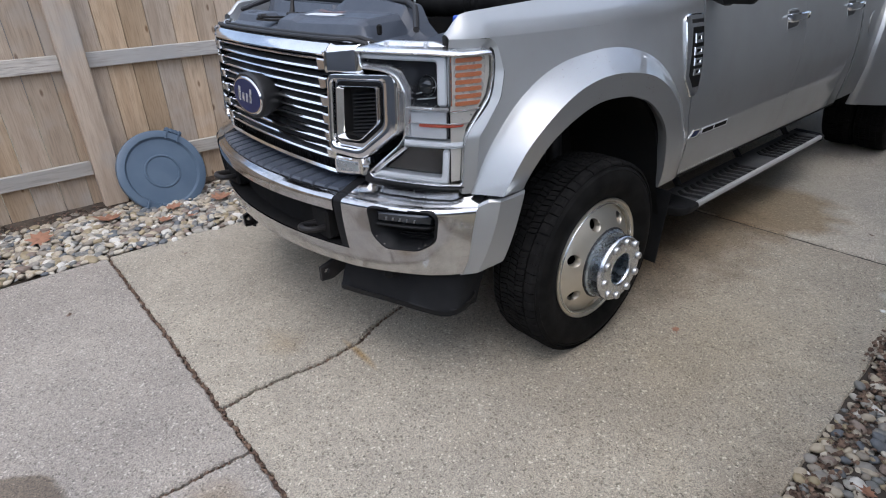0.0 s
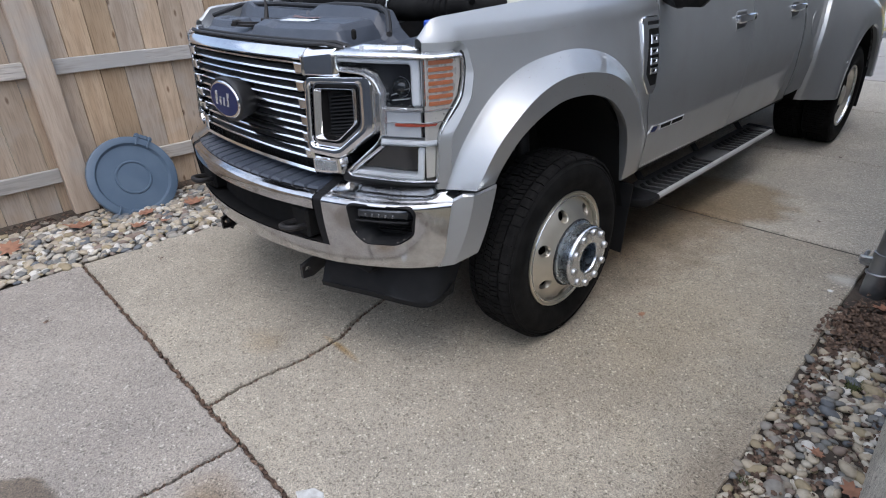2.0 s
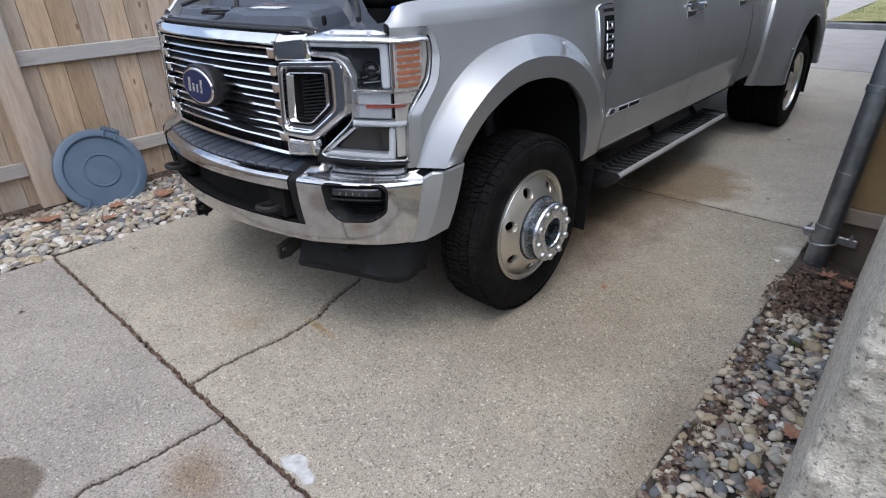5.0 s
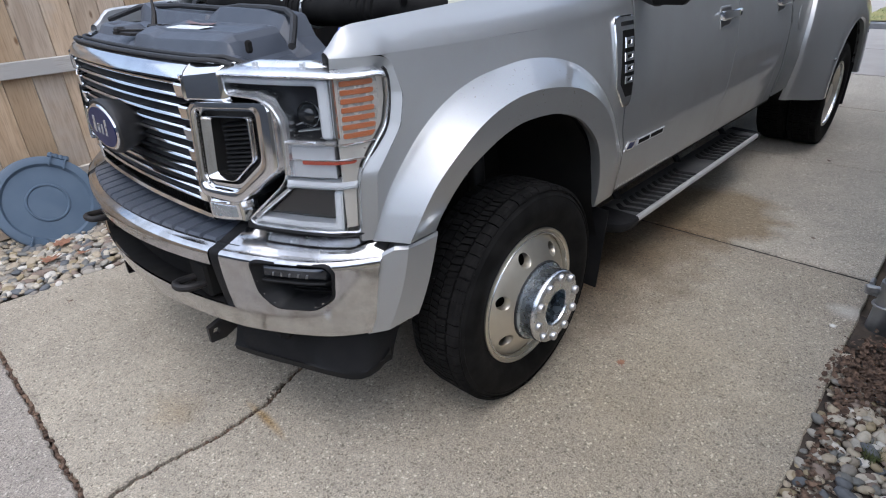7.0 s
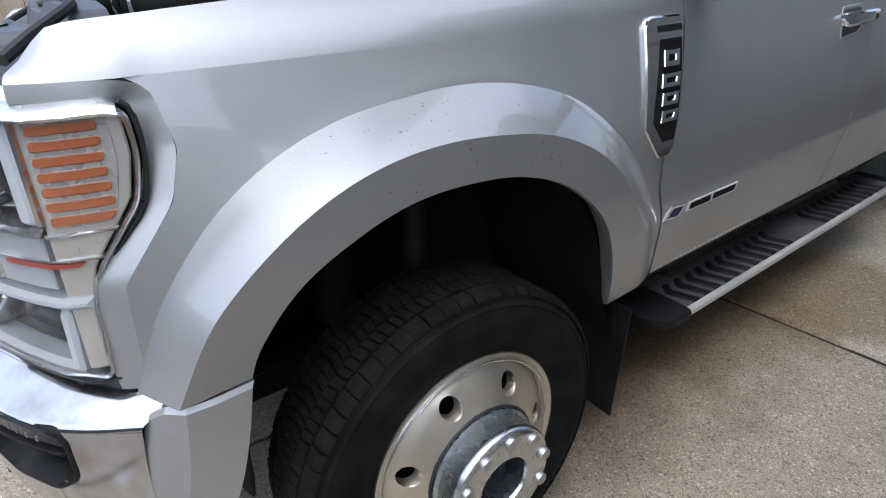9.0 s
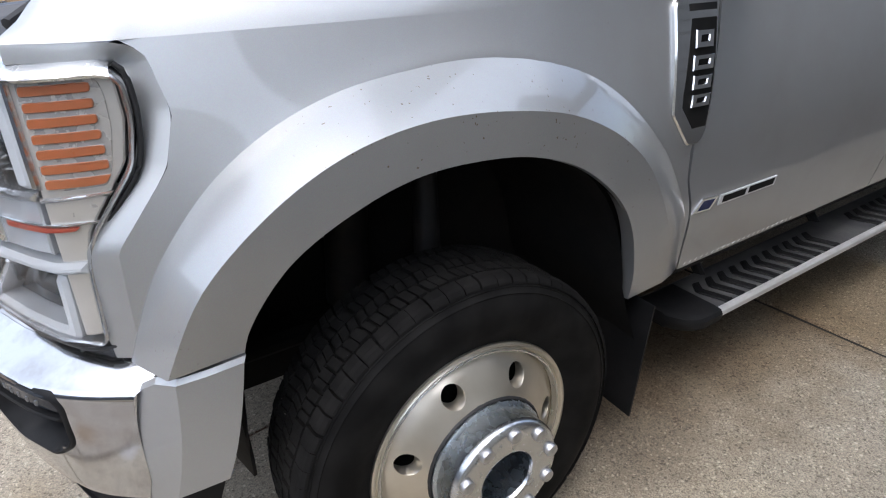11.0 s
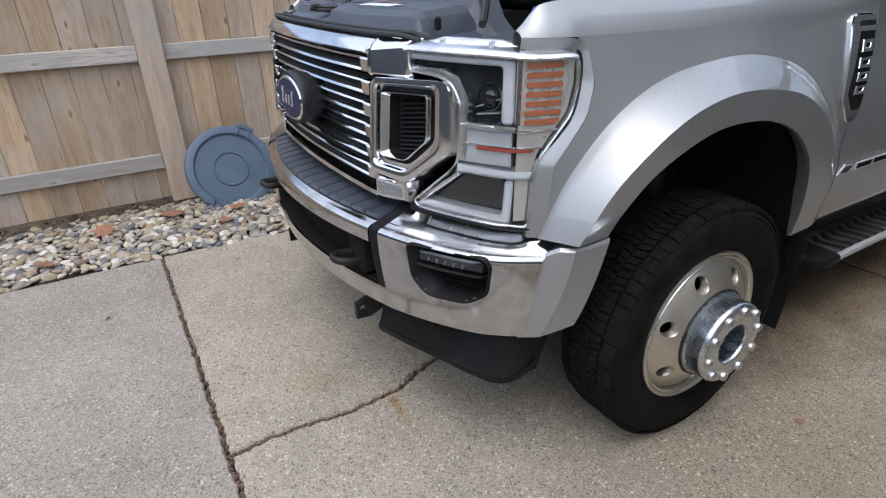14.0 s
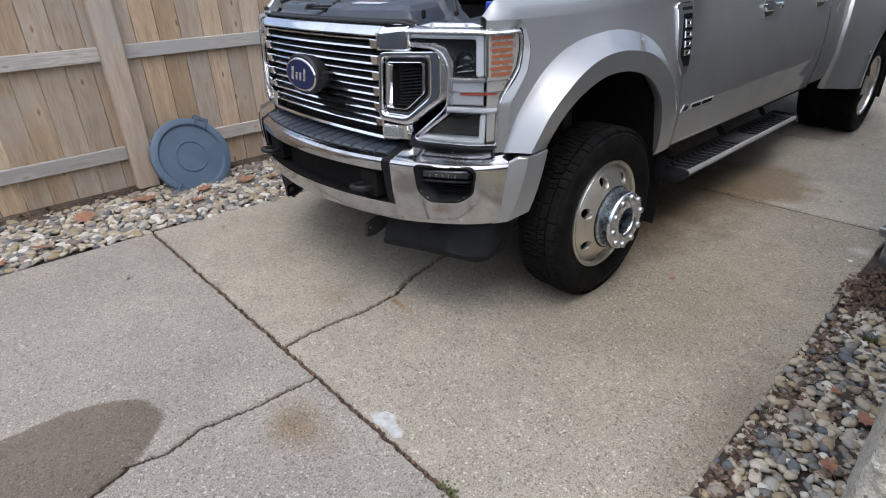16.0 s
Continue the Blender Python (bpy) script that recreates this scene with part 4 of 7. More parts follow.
front = [[(x + lean(z)[0], Y0 + lean(z)[1] - rough_skin((x, Y0, z), 3) + 0.030 * max(0, 1 - (x - X0) / 0.030) ** 2, z) for z in zz] for x in np.r_[X0 + 0.002, X0 + 0.006, np.linspace(X0 + 0.014, X0 + 0.62, 78), X0 + 0.75, X0 + 0.9]]
side = [[(wall_side(y) + lean(z)[0] + 0.3 * rough_skin((X0, y, z), 8), y + lean(z)[1], z) for z in zz[::2]] for y in np.r_[1.30, np.linspace(1.20, Y0 + 0.036, 120)]]
pier.grid(front)
pier.grid(side)
pier.grid([[side[-1][min(k // 2, len(side[-1]) - 1)] for k in range(len(zz))], front[0]])
back = [(X0 + 0.9, 1.30), (wall_side(1.30), 1.30)]
pier.grid([[(x + lean(z)[0], y + lean(z)[1], z) for z in (zz[0], zz[-1])] for x, y in [(X0 + 0.9, Y0), *back]])
pier.add([(x + lean(1.75)[0], y + lean(1.75)[1], 1.75) for x, y in ((X0 + 0.01, Y0 + 0.01), (X0 + 0.9, Y0), *back)], [(0, 1, 2, 3)])
tagged(part("wall_house", pier, ROCK, None, smooth=70), "rough split-face stone wall at the corner of the house", "wall", kind="structure")
house = thing("house", "taupe house with lap siding beside the driveway", "house", kind="structure")
mb = MB()
# height is unseen: siding and eave stand tall to darken the doors
for z in np.arange(0.3, 3.73, 0.13):
    mb.grid([[(2.46 - 0.012 - t, y, z + h) for t, h in ((0.0, 0.13), (0.014, 0.004), (0.0, 0.0))] for y in (1.60, 14.0)])
part("siding", mb, SIDING, house, "taupe lap siding")
mb = MB().box((2.6, 7.8, 0.13), (0.28, 12.4, 0.35), 0.01)
part("footing", mb, FOOTING, house)
mb = MB().box((3.60, 8.1, 3.78), (2.9, 13.0, 0.14), 0.02)
part("eave", mb, ROOFING, house)
mb = MB()
mb.box((2.28, 1.56, 0.75), (0.36, 0.03, 0.88), 0.003)
part("panel", mb, PANEL, house, "tan plywood panel")
part("trim_board", MB().box((2.285, 1.548, 0.265), (0.37, 0.04, 0.085), 0.004), TRIM, house, "pale wooden trim board")
part("base_panel", MB().box((2.28, 1.57, 0.09), (0.36, 0.03, 0.26), 0.004), FOOTING, house)
mb = MB().box((2.28, 1.58, 2.16), (0.36, 0.03, 1.94), 0.003)
part("panel", mb, SIDING, house)
# the second, lower block is unseen, added to shape reflections in the paint
for x0, x1, ya, yb, h in ((3.10, 9.0, -0.15, 14.0, 3.15), (7.0, 9.0, -9.6, -0.16, 2.45)):
    mb = MB()
    for z in np.arange(-0.04, h - 0.1, 0.13):
        ring = [(x0, ya), (x0, yb), (x1, yb), (x1, ya)]
        for (ax, ay), (bx, by) in zip(ring, ring[1:] + ring[:1]):
            n = Vector((-(by - ay), bx - ax)).normalized()
            mb.grid([[(px + n.x * t, py + n.y * t, z + dz) for t, dz in ((0.0, 0.13), (0.014, 0.004), (0.0, 0.0))] for px, py in ((ax, ay), (bx, by))])
    part("siding", mb, SIDING, house, "taupe lap siding")
    part("roof", MB().box((0.5 * (x0 + x1), 0.5 * (ya + yb), h + 0.05), (x1 - x0 + 0.3, yb - ya + 0.2, 0.12), 0.02), ROOFING, house, "dark shingle roof of an unseen block")
# unseen wall at the back, added to give the chrome something dark to reflect
back_wall = MB()
for z in np.arange(0.0, 3.4, 0.13):
    back_wall.grid([[(x, -9.6 + t, z + h) for t, h in ((0.0, 0.13), (0.014, 0.004), (0.0, 0.0))] for x in (-9.0, 9.0)])
back_wall.box((0, -11.6, 1.7), (18.0, 3.9, 3.44), 0.02)
tagged(part("wall_garage", back_wall, UNSEEN_SIDING, None), "unseen slate grey lap-sided wall behind, added for reflections", "wall", kind="structure")

# unseen wall past the fence, added to block low sky in the chrome
left_wall = MB()
for z in np.arange(0.0, 3.1, 0.13):
    left_wall.grid([[(-8.0 + t, y, z + h) for t, h in ((0.0, 0.13), (0.014, 0.004), (0.0, 0.0))] for y in (-14.0, 12.0)])
left_wall.box((-10.1, -1.0, 1.60), (4.1, 26.0, 3.22), 0.02)
tagged(part("wall_neighbour", left_wall, UNSEEN_SIDING, None), "unseen slate grey lap-sided wall past the fence, added for reflections", "wall", kind="structure")

conduit = thing("conduit_pipe", "dull galvanised steel conduit pipe strapped upright to the house corner", "pipe", (2.085, 1.42, 0))
mb = MB()
prof = []
for a in range(24):
    prof.append(2 * math.pi * a / 24)
rows = []
for z, r in ((-0.03, 0.058), (0.20, 0.058), (0.202, 0.0635), (0.232, 0.0635), (0.234, 0.058), (0.528, 0.058), (0.529, 0.0595), (0.537, 0.0595), (0.538, 0.058), (0.95, 0.058), (0.952, 0.0635), (0.982, 0.0635), (0.984, 0.058), (3.1, 0.058)):
    rows.append([(r * math.cos(a), r * math.sin(a), z) for a in prof])
mb.grid(rows, close_v=True)
part("pipe", mb, PIPE, conduit)
mb = MB()
mb.tube([(0.064 * math.cos(a), 0.064 * math.sin(a), 0.125 + 0.012 * math.cos(a)) for a in np.linspace(0, 2 * math.pi, 28)], 0.006, 8)
part("strap", mb, GALV, conduit, "galvanised steel pipe strap")
part("strap_tab", MB().box((-0.085, 0.02, 0.165), (0.060, 0.030, 0.030), 0.004, Matrix.Rotation(0.3, 3, "Z")), GALV, conduit, "bright bent strap tab")
part("bracket", MB().box((0.02, 0.085, 0.130), (0.26, 0.025, 0.045), 0.004), GALV, conduit, "steel strut channel behind the pipe")
part("bolt", MB().tube([(0.115, 0.06, 0.165), (0.115, 0.11, 0.165)], 0.009, 8), GALV, conduit)
part("bolt", MB().tube([(-0.095, 0.05, 0.175), (-0.095, 0.11, 0.175)], 0.010, 8), GALV, conduit)

conduit.rotation_euler = (-0.044, 0.045, 0)

# ---- the bin lid against the fence ----
lid = thing("bin_lid", "round grey-blue plastic bin lid leaning on the fence", "lid")
mb = MB()
LIDK = 1.06
prof = [(-0.012, 0.0), (-0.012, 0.105), (-0.004, 0.110), (-0.004, 0.118), (-0.012, 0.123), (-0.012, 0.232), (-0.002, 0.240), (0.008, 0.246), (0.008, 0.286), (0.003, 0.294), (-0.022, 0.298), (-0.022, 0.292), (-0.004, 0.284), (-0.018, 0.236), (-0.022, 0.0)]
mb.revolve([(x, max(r, 0.0006) * LIDK) for x, r in prof], 72)
part("disc", mb, BLUE_LID, lid)
for a in (radians(58), radians(58 + 180)):
    mb = MB()
    turn = Matrix.Rotation(a, 3, "X")
    for off in (-0.032, 0.032):
        c = turn @ Vector((0.012, 0.280, off * 1.3))
        mb.box(c, (0.020, 0.07, 0.010), 0.002, turn)
    c = turn @ Vector((-0.006, 0.322, 0))
    mb.box(c, (0.034, 0.030, 0.125), 0.005, turn)
    for off in (-0.045, -0.015, 0.015, 0.045):
        c = turn @ Vector((0.008, 0.323, off))
        mb.box(c, (0.016, 0.030, 0.016), 0.002, turn)
    part("grip", mb, BLUE_LID, lid)
lid.matrix_world = Matrix.Translation((-2.235, -0.815, 0.245)) @ Euler((0, radians(-24), radians(2)), "XYZ").to_matrix().to_4x4()

# ---- the pickup truck: x to its left side, y to its tail, z up, from the ground under the front axle ----
truck = thing("pickup_truck", "silver dual-rear-wheel pickup truck with chrome grille and raised bonnet", "truck", (-0.06, 0, 0))
WHEEL_Y, WHEEL_Z = 0.033, 0.433


SIDE_Z = np.linspace(0.40, 1.70, 261)
SIDE_X = np.interp(SIDE_Z, [0.45, 0.57, 0.66, 0.74, 0.825, 1.03, 1.12, 1.20, 1.30, 1.36, 1.45, 1.60], [0.998, 1.020, 1.035, 1.0485, 1.060, 1.064, 1.060, 1.048, 1.026, 1.010, 0.985, 0.945])
_k = np.exp(-0.5 * (np.arange(-24, 25) / 8.0) ** 2)
SIDE_S = np.convolve(np.pad(SIDE_X, 24, mode="edge"), _k / _k.sum(), mode="valid")
SIDE_S = np.where(SIDE_Z < 0.95, SIDE_X, SIDE_S)


def side_x(y, z):
    """The body's half width at a place on its side; the doors keep a crease low down, the wing is smooth."""
    return float(np.interp(z, SIDE_Z, SIDE_S)) - 0.075 * max(0.0, (0.35 - y) / 0.95) ** 1.7


def front_y(x):
    """The front of the grille in plan."""
    a = abs(x)
    return -0.850 + 0.11 * a * a + 2.0 * max(0.0, a - 0.48) ** 2


def on_front(x, z, d):
    return (x, front_y(x) - d + 0.03 * max(0.0, z - 1.25), z)


def on_frame(x, z, d):
    """The chrome frame beside the lamp lies in a flatter plane than the grille."""
    return (x, -0.820 + 0.40 * (abs(x) - 0.511) - d + 0.09 * (z - 1.1), z)


def bump_y(x):
    a = abs(x)
    return -0.980 + 0.26 * a * a + 0.05 * a**6 + 2.5 * max(0.0, a - 0.88) ** 2


# --- grille ---
grille = part("grille", MB().shell([[on_front(x, z, -0.075) for z in (0.87, 1.0, 1.15, 1.34)] for x in np.linspace(-0.60, 0.60, 17)], 0.02), BLACK, truck, "black mesh behind the grille bars")
for i in range(6):
    z = 1.285 - 0.0655 * i
    xs = np.linspace(-0.455, 0.455, 23)
    lips = ((0.0165, 0.0060, 0.002, 0.004), (-0.0165, 0.0078, 0.004, 0.008))
    mb = MB()
    for dz, h, dep, rise in lips:
        mb.grid([[on_front(x, z + dz + h / 2, dep - 0.014), on_front(x, z + dz + h / 2, dep - 0.0060), on_front(x, z + dz, dep - 0.0025), on_front(x, z + dz - 0.4 * h, dep - 0.0005), on_front(x, z + dz - h / 2, dep - 0.001), on_front(x, z + dz - h / 2, dep - 0.014)] for x in xs], close_v=True)
    for s in (-1, 1):
        w = 0.45 * s
        pts = [(w, z + 0.0205), (w + 0.052 * s, z + 0.019), (w + 0.054 * s, z - 0.020), (w + 0.006 * s, z - 0.0215)]
        mb.plate(pts, on_front, -0.05, 0.010, 0.0055)
    bar = part("grille_bar", mb, CHROME, grille, "double chrome grille bar with solid ends")
    for dz, h, dep, rise in lips:
        mb = MB().grid([[on_front(x, z + dz + h / 2 + rise - 0.004, dep - 0.052), on_front(x, z + dz + h / 2 + rise, dep - 0.048), on_front(x, z + dz + h / 2 - 0.0008, dep - 0.012), on_front(x, z + dz - h / 2 + 0.001, dep - 0.012), on_front(x, z + dz - h / 2 + rise - 0.004, dep - 0.052)] for x in xs], close_v=True)
        part("blade", mb, BLADE_GREY, bar, "satin grey blade behind the chrome lip")
mesh = MB()
for i in range(46):
    x = -0.45 + 0.02 * i
    mesh.tube([on_front(x, 0.9, -0.055), on_front(x, 1.32, -0.055)], 0.0025, 5)
part("grille_mesh", mesh, BLACK, grille)
xs = np.linspace(-0.508, 0.508, 41)
mb = MB()
sec = [(1.313, -0.06), (1.311, -0.002), (1.315, 0.009), (1.321, 0.013), (1.340, 0.002), (1.354, -0.013), (1.362, -0.036), (1.352, -0.06)]
rows = []
for x in xs:
    rows.append([on_front(x, z, d) for z, d in sec])
mb.grid(rows, close_v=True)
for row in (rows[0], rows[-1]):
    mb.add(row, [tuple(range(8))])
part("top_bar", mb, CHROME, grille, "broad chrome bar across the top of the grille")
xs = np.linspace(-0.50, 0.50, 33)
mb = MB().grid([[on_front(x, z, d) for z, d in ((0.878, -0.05), (0.878, 0.002), (0.886, 0.008), (0.897, 0.002), (0.897, -0.05))] for x in xs], close_v=True)
part("bottom_bar", mb, CHROME, grille)

# --- badge in the grille ---
EMBLEM_Z = 1.124
badge = MB()
rows = []
for ra, rb, d in ((0.115, 0.076, -0.03), (0.124, 0.082, 0.010), (0.138, 0.090, 0.034), (0.145, 0.0935, 0.053), (0.146, 0.092, 0.066), (0.141, 0.087, 0.073)):
    rows.append([(ra * math.cos(a), front_y(0) - d, EMBLEM_Z + rb * math.sin(a)) for a in np.linspace(0, 2 * math.pi, 48, endpoint=False)])
badge.grid(rows, close_v=True)
badge.add(rows[-1], [tuple(range(48))])
emblem = part("emblem", badge, GASKET, truck, "oval badge housing in black plastic")


def oval_plate(a, b, d0, d1, c=0.002):
    pts = [(a * math.cos(t), EMBLEM_Z + b * math.sin(t)) for t in np.linspace(0, 2 * math.pi, 40, endpoint=False)]
    return MB().plate(pts, lambda u, v, d: (u, front_y(0) - d, v), d0, d1, c)


part("rim", oval_plate(0.136, 0.078, 0.066, 0.079, 0.005), CHROME, emblem, "chrome oval rim")
part("field", oval_plate(0.125, 0.068, 0.072, 0.0805, 0.001), BLUE_OVAL, emblem, "deep blue oval")
mb = MB()
for u, lo, hi, w in ((-0.066, -0.026, 0.034, 0.010), (-0.028, -0.026, 0.010, 0.008), (0.006, -0.026, 0.010, 0.007), (0.042, -0.026, 0.032, 0.008)):
    mb.plate([(u - w + 0.3 * lo, EMBLEM_Z + lo), (u + w + 0.3 * lo, EMBLEM_Z + lo), (u + w + 0.3 * hi, EMBLEM_Z + hi), (u - w + 0.3 * hi, EMBLEM_Z + hi)], lambda p, q, d: (p, front_y(0) - d, q), 0.0795, 0.0830, 0.0012)
part("mark", mb, PALE_MARK, emblem, "plain pale bars on the oval")

# --- radiator cover, latch, seal and engine bay ---
def ramp(v, a, b):
    return min(1.0, max(0.0, (v - a) / (b - a)))


def cover_z(x, y):
    """The moulded cover between grille and engine: a deck with raised facets and a stepped rear wall."""
    t = (y + 0.85) / 0.45
    z = 1.362 + 0.034 * ramp(t, 0.10, 0.30) * ramp(0.62 - abs(x), 0.0, 0.10)
    z += 0.012 * ramp(t, 0.30, 0.70)
    wall = float(np.interp(x, [-0.72, -0.63, -0.52, -0.45, 0.06, 0.13, 0.40, 0.52, 0.66], [0.0, 0.070, 0.070, 0.046, 0.040, 0.066, 0.064, 0.050, 0.0]))
    z += wall * ramp(t, 0.70, 0.765 if x < 0.05 else 0.80)
    z += 0.026 * ramp(x, 0.00, 0.022) * ramp(0.57 - x, 0.0, 0.022) * ramp(y - 0.05 * x, -0.800, -0.780) * ramp(-0.560 - y + 0.10 * (x - 0.2), 0.0, 0.012)
    z += 0.020 * ramp(-0.24 - x, 0.0, 0.018) * ramp(x + 0.56, 0.0, 0.018) * ramp(y, -0.755, -0.735) * ramp(-0.63 - y, 0.0, 0.02)
    z -= 0.016 * ramp(-0.36 - x, 0.0, 0.02) * ramp(x + 0.47, 0.0, 0.02) * ramp(y, -0.72, -0.705) * ramp(-0.655 - y, 0.0, 0.015)
    z += 0.010 * ramp(x + 0.06, 0.0, 0.02) * ramp(0.15 - x, 0.0, 0.04) * ramp(y, -0.80, -0.785) * ramp(-0.70 - y, 0.0, 0.03)
    for a, b in ((0.06, -0.735), (0.06, -0.598), (-0.22, -0.60)):
        z += 0.005 * ramp(x, a, a + 0.01) * ramp(a + 0.46 - x, 0.0, 0.01) * ramp(y - 0.05 * x, b, b + 0.005) * ramp(b + 0.016 - y + 0.05 * x, 0.0, 0.005)
    z -= 0.030 * ramp(x, 0.53, 0.57) * ramp(0.70 - x, 0.0, 0.05) * ramp(y, -0.76, -0.70)
    return z


mb = MB()
def cover_front(x):
    a = abs(x)
    return front_y(a) + 0.045 if a < 0.60 else float(np.interp(a, [0.60, 0.64, 0.80, 0.90], [-0.735, -0.675, -0.60, -0.55]))


mb.grid([[(x, y, cover_z(x, -0.845 + 0.445 * t) - (0.0 if abs(x) < 0.6 else 0.02 * (1 - t))) for t in np.linspace(0, 1, 110) for y in (cover_front(x) + (-0.40 - cover_front(x)) * t,)] for x in np.linspace(-0.86, 0.86, 220)])
cover = part("radiator_cover", mb, COVER, truck, "dusty black plastic cover over the radiator", smooth=13)
part("slot", MB().box((0.602, -0.655, 1.392), (0.014, 0.022, 0.036), 0.006), LINER, cover, "black upright slot in the cover")
mb = MB()
mb.tube([(x, front_y(x) + 0.030 + 0.05 * max(0, abs(x) - 0.58), 1.368 - 0.35 * max(0, abs(x) - 0.59)) for x in np.linspace(-0.63, 0.63, 45)], 0.009, 8, 0.8)
mb.tube([(x, front_y(x) + 0.062 + 0.3 * max(0, abs(x) - 0.57), 1.372 - 0.6 * max(0, abs(x) - 0.59)) for x in np.linspace(-0.64, 0.64, 45)], 0.007, 8)
part("bonnet_seal", mb, GASKET, truck, "black rubber bonnet seal")
mb = MB()
mb.tube([(0.20, -0.445, 1.474), (0.40, -0.45, 1.474), (0.52, -0.46, 1.470), (0.60, -0.49, 1.455), (0.68, -0.55, 1.425), (0.74, -0.60, 1.395)], 0.011, 8)
mb.tube([(0.20, -0.445, 1.474), (0.10, -0.45, 1.465), (-0.30, -0.44, 1.468), (-0.62, -0.47, 1.460), (-0.78, -0.56, 1.41)], 0.011, 8)
part("rear_seal", mb, GASKET, truck)
LX = 0.15
latch = part("latch", MB().plate([(LX - 0.335, -0.752), (LX - 0.19, -0.742), (LX - 0.10, -0.665), (LX - 0.05, -0.622), (LX - 0.14, -0.634), (LX - 0.20, -0.655)], lambda u, v, d: (u, v, 1.396 + d), 0.0, 0.012, 0.003), STEEL, truck, "black bonnet latch with a striker bar")
part("striker", MB().box((LX - 0.225, -0.715, 1.412), (0.13, 0.014, 0.008), 0.002, Matrix.Rotation(0.42, 3, "Z")), STEEL, latch)
part("catch", MB().box((LX - 0.16, -0.665, 1.417), (0.06, 0.028, 0.026), 0.006, Matrix.Rotation(0.3, 3, "Z")), STEEL, latch)
part("catch", MB().box((LX - 0.300, -0.738, 1.412), (0.045, 0.030, 0.022), 0.006), STEEL, latch)
part("lever", MB().tube([(LX - 0.165, -0.665, 1.425), (LX - 0.180, -0.65, 1.465), (LX - 0.20, -0.64, 1.505)], [0.012, 0.008, 0.004], 7), STEEL, latch)
part("lever", MB().tube([(LX - 0.19, -0.645, 1.418), (LX - 0.12, -0.640, 1.424), (LX - 0.05, -0.622, 1.418)], [0.006, 0.006, 0.004], 7), STEEL, latch)
lab = MB()
lab.grid([[(x, y, cover_z(x, y) + 0.002) for y in (-0.690 + 0.1 * (x - 0.1), -0.662 + 0.1 * (x - 0.1), -0.634 + 0.1 * (x - 0.1))] for x in np.linspace(0.120, 0.325, 8)])
part("sticker", lab, STICKER, truck, "white printed sticker with unreadable bars")
lab = MB()
lab.grid([[(x, y, cover_z(x, y) + 0.0022) for y in (-0.605, -0.59, -0.57)] for x in np.linspace(0.10, 0.27, 8)])
part("sticker", lab, STICKER_RED, truck, "faded red and grey warning sticker")
lab = MB().grid([[(x, y, cover_z(x, y) + 0.0022) for y in (-0.60, -0.58)] for x in (-0.06, -0.02)])
part("sticker", lab, STICKER_RED, truck)
bay = MB()
bay.box((0, 0.15, 1.18), (1.60, 1.05, 0.12), 0.02)
part("bay_floor", bay, LINER, truck)
mb = MB()
mb.box((-0.05, 0.10, 1.36), (0.55, 0.62, 0.22), 0.05)
mb.box((-0.05, -0.10, 1.45), (0.36, 0.30, 0.07), 0.02)
mb.box((0.12, 0.22, 1.48), (0.22, 0.25, 0.06), 0.02)
part("engine", mb, STEEL, truck, "dark engine top with plastic shrouds")
mb = MB()
mb.tube([(-0.15, -0.34, 1.46), (0.05, -0.33, 1.48), (0.22, -0.34, 1.47), (0.33, -0.30, 1.46)], 0.055, 14)
mb.tube([(0.34, -0.30, 1.46), (0.50, -0.26, 1.455), (0.68, -0.18, 1.46), (0.78, -0.02, 1.45)], 0.050, 14)
hose = part("intake_hose", mb, RUBBER, truck, "thick black ribbed intake hose")
for k in range(14):
    p = Vector((0.34, -0.30, 1.46)).lerp(Vector((0.66, -0.19, 1.46)), k / 13)
    part("hose_rib", MB().revolve([(-0.007, 0.050), (-0.004, 0.0575), (0.004, 0.0575), (0.007, 0.050)], 20, tuple(p)), RUBBER, hose)
mb = MB()
mb.tube([(-0.30, -0.36, 1.485), (-0.10, -0.37, 1.500), (0.06, -0.36, 1.497), (0.14, -0.34, 1.485)], 0.008, 8)
mb.tube([(-0.52, -0.30, 1.480), (-0.36, -0.28, 1.505), (-0.20, -0.29, 1.500)], 0.010, 8)
mb.box((0.02, -0.30, 1.515), (0.09, 0.05, 0.020), 0.004)
mb.box((-0.26, -0.24, 1.510), (0.06, 0.08, 0.025), 0.004)
mb.tube([(0.30, -0.22, 1.50), (0.30, -0.22, 1.535)], 0.018, 10)
part("fittings", mb, GALV, truck, "bright metal lines and fittings on the engine")
part("dipstick", MB().tube([(0.12, -0.33, 1.49), (0.17, -0.335, 1.505), (0.22, -0.33, 1.500)], 0.007, 8), plain("yellow_plastic", (0.45, 0.38, 0.05), 0.4), truck, "yellow dipstick handle")
for t, p in enumerate(((0.335, -0.30, 1.46), (0.42, -0.28, 1.457))):
    mb = MB().tube([(p[0] + 0.057 * 0.25 * math.cos(a), p[1] + 0.057 * math.cos(a), p[2] + 0.057 * math.sin(a)) for a in np.linspace(0, 2 * math.pi, 20)], 0.005, 6)
    part("hose_clamp", mb, GALV, truck)
mb = MB().box((0.66, 0.06, 1.37), (0.30, 0.26, 0.24), 0.04)
part("coolant_tank", mb, TANK, truck, "milky plastic coolant tank")
part("tank_cap", MB().tube([(0.60, 0.05, 1.48), (0.60, 0.05, 1.515)], 0.035, 16), BLACK, truck)
part("battery", MB().box((-0.62, -0.10, 1.36), (0.30, 0.30, 0.22), 0.02), BLACK, truck)
mb = MB()
